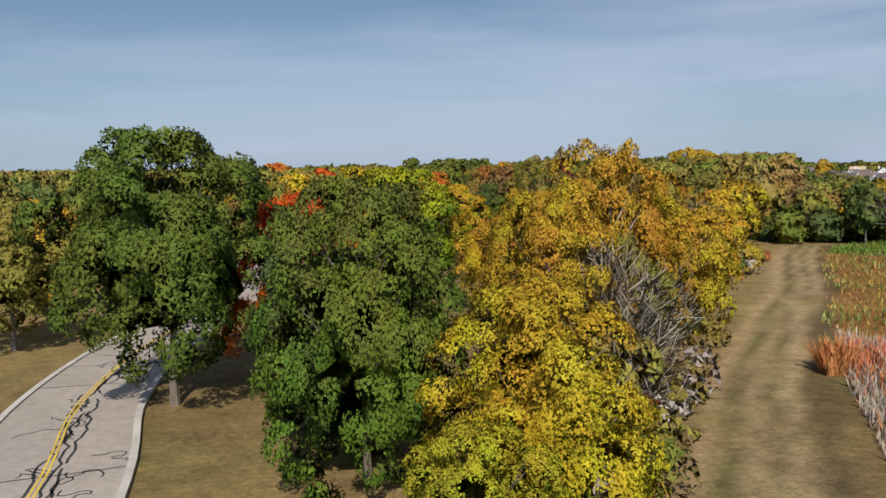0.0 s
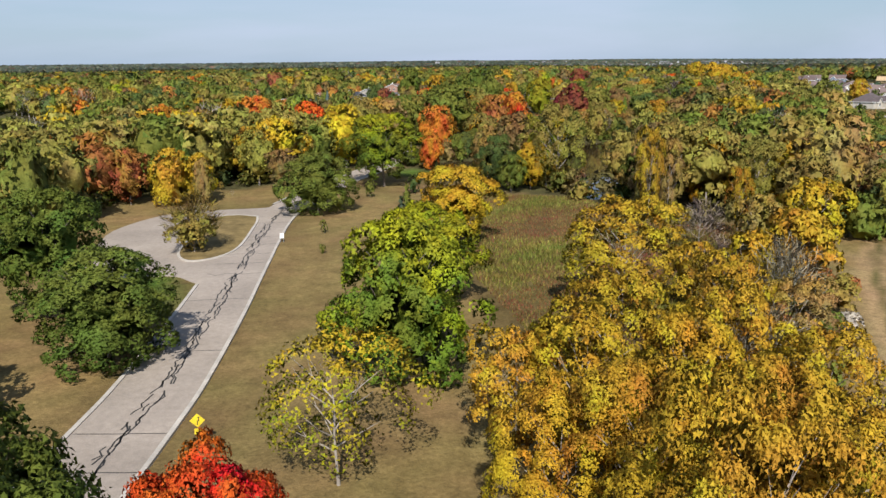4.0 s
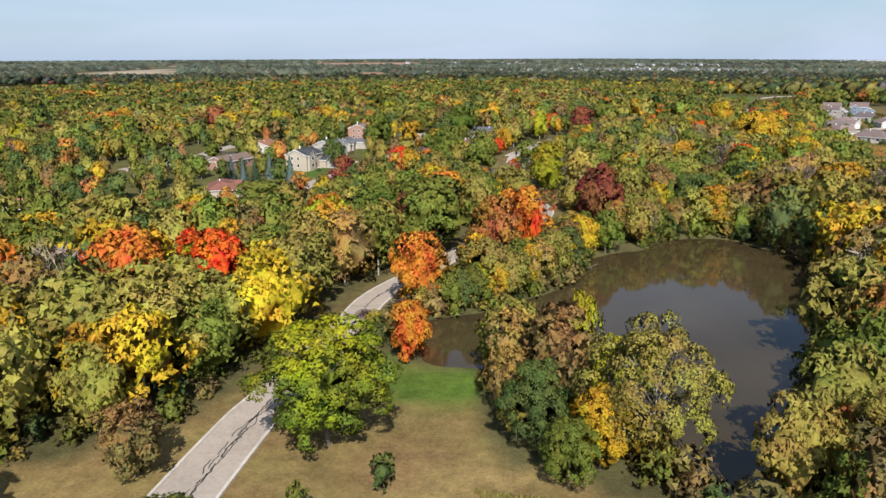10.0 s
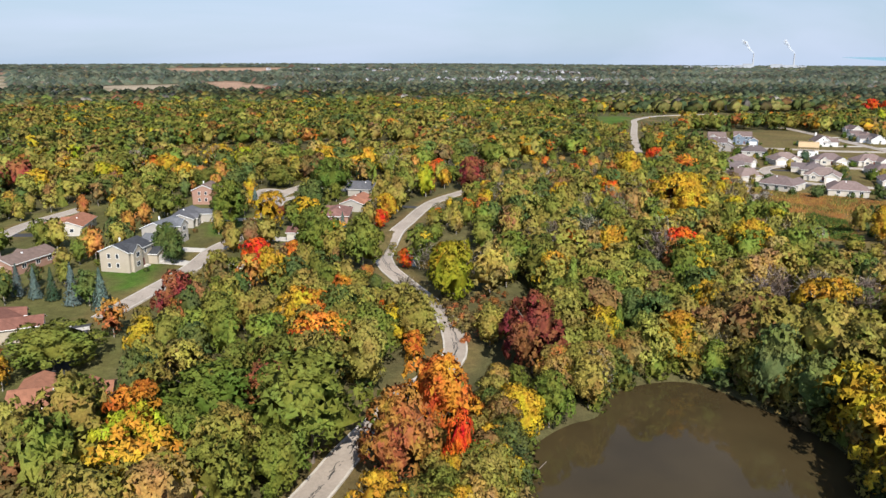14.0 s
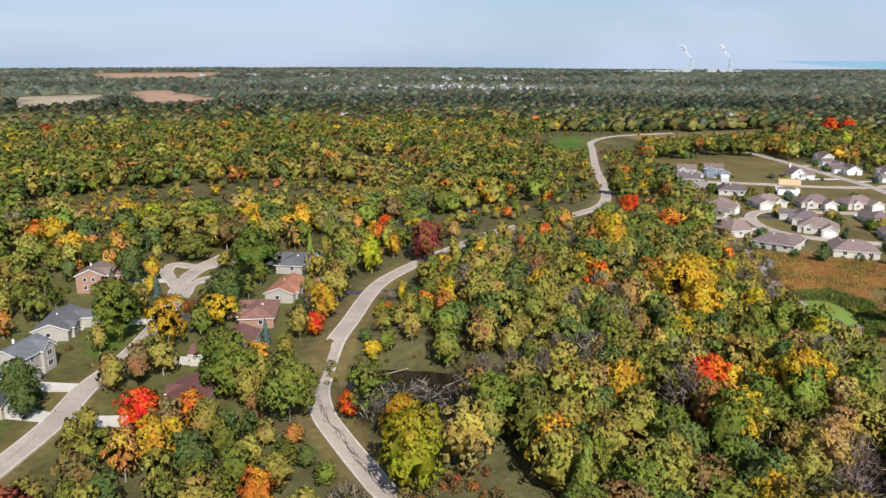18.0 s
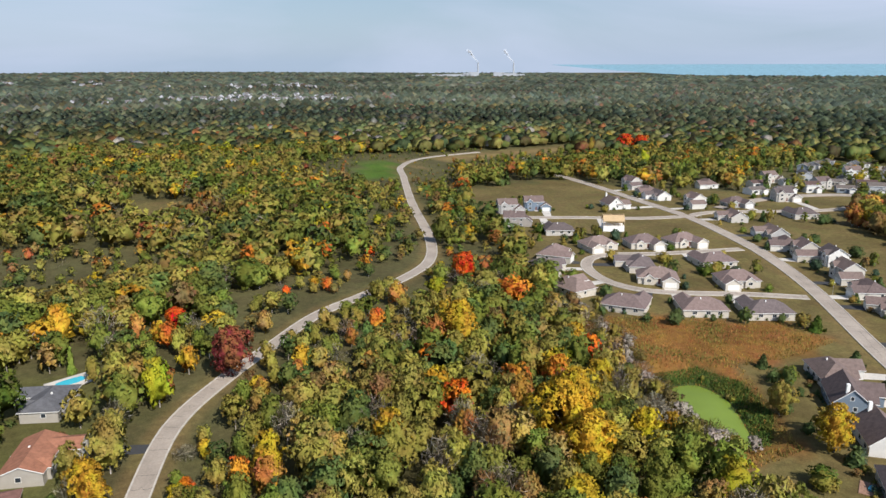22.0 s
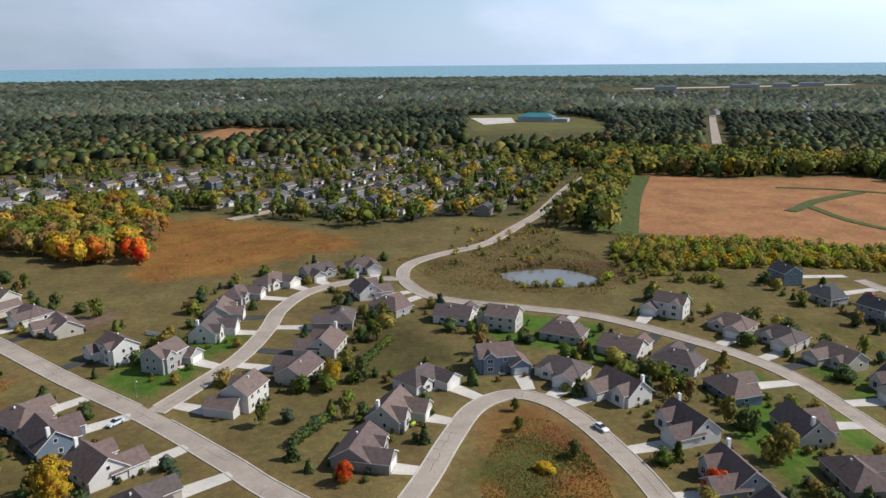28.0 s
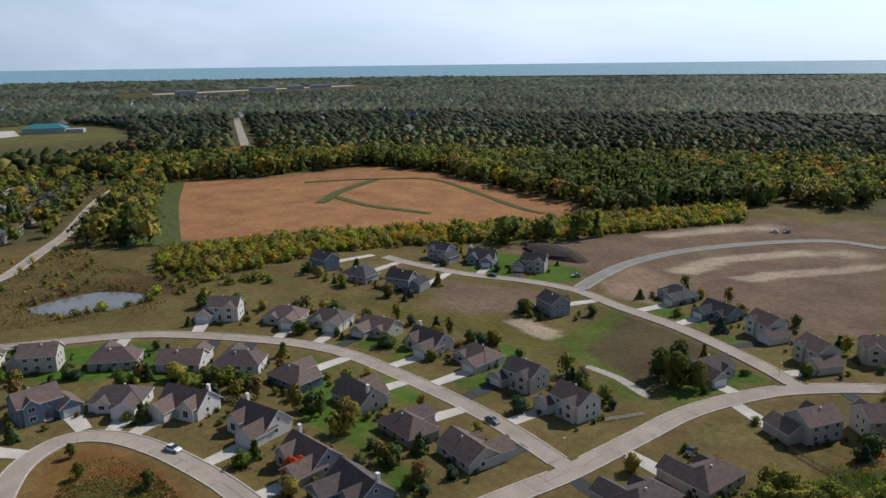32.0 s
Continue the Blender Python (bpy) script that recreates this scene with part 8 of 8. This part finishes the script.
far_roofs = raw_mesh("far_houses", far_v, far_f, [plain("far_siding", (0.40, 0.40, 0.42), 0.8), plain("far_shingles", (0.15, 0.14, 0.14), 0.9)])
far_roofs.polygons.foreach_set("material_index", np.array(far_m, np.int32))
tagged(new("far_houses", far_roofs), "pale houses of neighbourhoods far off among trees", "houses", kind="stuff")

# ---- grasses of meadow, prairie and shore ----
def grass(name, poly, n, lo, hi, tints, label, wide=0.10, bare=()):
    """upright blades in tufts, joined"""
    g = np.random.default_rng(n)
    P = np.array(poly)
    X = P[:, 0].min() + g.random(n * 3) * np.ptp(P[:, 0])
    Y = P[:, 1].min() + g.random(n * 3) * np.ptp(P[:, 1])
    ok = (side(poly, X, Y) < 0) & (road_gap(X, Y) > 1.5)
    for hole in bare:
        ok &= side(hole, X, Y) > 0.3
    X, Y = X[ok][:n], Y[ok][:n]
    clump = patch_noise(X, Y, 5.0, 4)
    Z, m = land(X, Y), len(X)
    H = (lo + (hi - lo) * g.random(m)) * (0.8 + 0.35 * clump)
    a = g.random(m) * 6.2832
    w = wide * H * (0.6 + 0.8 * g.random(m)) + 0.05
    lean = 0.3 * H[:, None] * g.standard_normal((m, 2))
    V = np.zeros((m, 3, 3))
    V[:, 0] = np.stack([X - w * np.cos(a), Y - w * np.sin(a), Z - 0.1], 1)
    V[:, 1] = np.stack([X + w * np.cos(a), Y + w * np.sin(a), Z - 0.1], 1)
    V[:, 2] = np.stack([X + lean[:, 0], Y + lean[:, 1], Z + H], 1)
    T = np.array(tints)[(np.clip((clump + 1) / 2 + 0.25 * g.standard_normal(m), 0, 0.999) * len(tints)).astype(int)]
    T = T * (0.7 + 0.6 * g.random(m))[:, None]
    me = raw_mesh(name, V.reshape(-1, 3), np.arange(m * 3).reshape(-1, 3), [M_BLADES], np.repeat(T, 3, 0))
    return tagged(new(name, me), label, "grass", kind="stuff")


grass("meadow_grass", [(3, 172), (25, 166), (33, 143), (48, 138), (42, 114), (27, 86), (19, 72), (10, 80), (3, 112), (2, 130), (5, 150)], 46000, 0.2, 0.65, [(0.155, 0.07, 0.036), (0.145, 0.095, 0.04), (0.16, 0.125, 0.04), (0.155, 0.14, 0.036), (0.125, 0.13, 0.03)], "rough meadow of brown, green and yellow weeds", 0.16)
grass("prairie_grass", [(30, 60), (40, 78), (60, 121), (110, 132), (95, 60), (60, 20), (36, 40)], 14000, 0.22, 0.6, [(0.34, 0.20, 0.06), (0.28, 0.20, 0.06), (0.16, 0.17, 0.05)], "tall orange prairie grass", 0.22)
grass("dry_grass", [(23, 42), (30, 57), (36, 42), (36, 24), (19, 24), (18.5, 30)], 9000, 0.5, 1.5, [(0.30, 0.24, 0.19), (0.34, 0.28, 0.22), (0.40, 0.16, 0.07)], "pale dry tall grass beside the track", 0.05)
grass("grass_clump", [(23.6, 45.6), (24.9, 45.8), (25.0, 47.3), (23.7, 47.2)], 420, 1.2, 2.3, [(0.50, 0.19, 0.07), (0.42, 0.20, 0.08)], "clump of tall orange grass beside the track", 0.05)
grass("tall_grass", [(57, 112), (63, 122), (110, 133), (100, 108)], 6000, 0.5, 1.2, [(0.10, 0.16, 0.03), (0.16, 0.19, 0.04)], "band of green rushes at the field's far edge", 0.2)
grass("prairie_grass", [(187, 447), (209, 437), (244, 409), (244, 389), (219, 388), (200, 391), (186, 372), (170, 352), (150, 352), (164, 390), (176, 420)], 14000, 0.3, 0.9, [(0.26, 0.14, 0.04), (0.22, 0.15, 0.045), (0.13, 0.12, 0.035)], "rust coloured prairie grass", 0.2)
brush("brush", [(float(p[0] - 1 + 2.4 * rng.standard_normal()), float(p[1] + 2 * rng.standard_normal())) for p in bare_edge for _ in range(2)], 2.6, 6.0, ("grey", "tan", "brown", "grey", "olive"), "strip of leafless grey brush between woods and prairie", ("bare", "bare", "open"), "a")
strip_x, strip_y = jittered(270, 400, -180, 185, 3.3)
strip_in = side(STRIP_WOODS, strip_x, strip_y) < 0
brush("brush", list(zip(strip_x[strip_in].tolist(), strip_y[strip_in].tolist())), 2.6, 6.8, ("lime", "sage", "olive", "green", "olive", "green", "gold"), "thick strip of yellow-green brush beside the cornfield", ("low", "round", "low"), "b")
grass("reeds", [(160, 362), (168, 359), (182, 368), (192, 385), (190, 398), (177, 402), (168, 394), (163, 378)], 7000, 0.5, 1.3, [(0.07, 0.11, 0.025), (0.10, 0.12, 0.03), (0.05, 0.08, 0.02)], "green reeds round the algae pond", 0.2, (ALGAE_POND,))
grass("prairie_grass", [(182, 262), (200, 255), (211, 249), (209, 241), (196, 236), (178, 234), (160, 236), (160, 262)], 9000, 0.2, 0.6, [(0.24, 0.11, 0.035), (0.20, 0.12, 0.04), (0.10, 0.11, 0.03)], "rust and green wild grass inside the street's bend", 0.45)
grass("prairie_grass", [(341, 383), (352, 393), (420, 410), (464, 420), (476, 390), (448, 345), (415, 300), (392, 300), (388, 318), (365, 345), (345, 362)], 9000, 0.3, 0.7, [(0.26, 0.15, 0.04), (0.27, 0.17, 0.045), (0.22, 0.15, 0.04)], "orange prairie beyond the houses", 0.15)
grass("marsh_grass", [(372, 280), (395, 245), (430, 225), (440, 200), (380, 190), (330, 182), (310, 200), (318, 240), (330, 262)], 12000, 0.3, 0.9, [(0.13, 0.115, 0.042), (0.09, 0.095, 0.034), (0.15, 0.11, 0.045)], "marsh of brown and green sedge", 0.2)
dead = np.random.default_rng(3)
brush("dead_trees", [(62 + 30 * dead.random(), 338 + 32 * dead.random()) for _ in range(34)] + [(34 + 24 * dead.random(), 344 + 12 * dead.random()) for _ in range(8)], 7.0, 11.5, ("grey", "grey", "tan"), "stand of dead grey trees beside the small pond", ("bare",), "a")
brush("field_edge_brush", [(58 + 52 * dead.random(), 127 + 20 * dead.random()) for _ in range(70)], 2.5, 8.0, ("green", "sage", "yellow", "olive", "dark"), "brush and young trees at the field's far edge", ("low", "round"), "a")
brush("brush", [(34 + 20 * rng.random() * 0.9, 302 + 27 * rng.random()) for _ in range(190)], 1.0, 2.2, ("rust", "brown", "brown", "tan"), "low russet brush in a hollow", ("low", "open"))
brush("brush", [(x, y) for x, y in zip(360 + 80 * rng.random(60), 195 + 60 * rng.random(60))], 1.2, 3.2, ("olive", "green", "gold"), "bushes of the marsh", ("round", "open"))
brush("brush", [(x, y) for x, y in zip(318 + 40 * dead.random(46), 150 + 36 * dead.random(46))] + [(322 + 10 * dead.random(), 186 + 46 * dead.random()) for _ in range(12)], 1.6, 4.6, ("lime", "sage", "olive", "green"), "yellow-green bushes between marsh and houses", ("low", "round"), "m")
for row in ([(247, 290), (267, 282)], [(198, 304), (210, 298)], [(236, 303), (250, 295)]):
    a_, b_ = np.array(row[0], float), np.array(row[1], float)
    brush("hedge", [tuple(a_ + (b_ - a_) * k / 12) for k in range(13)], 2.4, 3.4, ("dark", "green", "dark"), "row of dark garden conifers", ("tall",))

# planting round the houses
gp = np.random.default_rng(8)
low_spots, tall_spots = [], []
for kind, x, y, rot, dist in HOUSES:
    if kind in "WTF":
        continue
    m = pose(x, y, 0, 0, 0, rot)
    for _ in range(9):  # beds along the walls
        sx = gp.choice((-1, 1))
        p = m @ (Vector((sx * (6.6 + 0.9 * gp.random()), gp.random() * 9 - 4, 0)) if gp.random() < 0.5 else Vector((gp.random() * 12 - 6, 6.4 + gp.random(), 0)))
        low_spots.append((p.x, p.y))
    for _ in range(3):
        p = m @ Vector(((gp.random() - 0.5) * 26, 9 + 9 * gp.random(), 0))
        if np.min(np.hypot(HX - p.x, HY - p.y)) > 8.5 and road_gap(np.array([p.x]), np.array([p.y]))[0] > 2:
            tall_spots.append((p.x, p.y))
    for _ in range(1):
        p = m @ Vector((gp.choice((-1, 1)) * (8.5 + 2 * gp.random()), -8 - 3 * gp.random(), 0))
        if np.min(np.hypot(HX - p.x, HY - p.y)) > 8 and road_gap(np.array([p.x]), np.array([p.y]))[0] > 1.5:
            tall_spots.append((p.x, p.y))
brush("garden_planting", low_spots, 0.8, 1.9, ("spruce", "dark", "spruce", "dark", "moss"), "clipped bushes in beds along the houses", ("round", "tall"), "b")
brush("garden_planting", tall_spots, 2.4, 6.2, ("leaf", "dark", "spruce", "green", "dark", "olive"), "small garden trees and conifers between the houses", ("round", "tall", "low", "spruce"), "a")
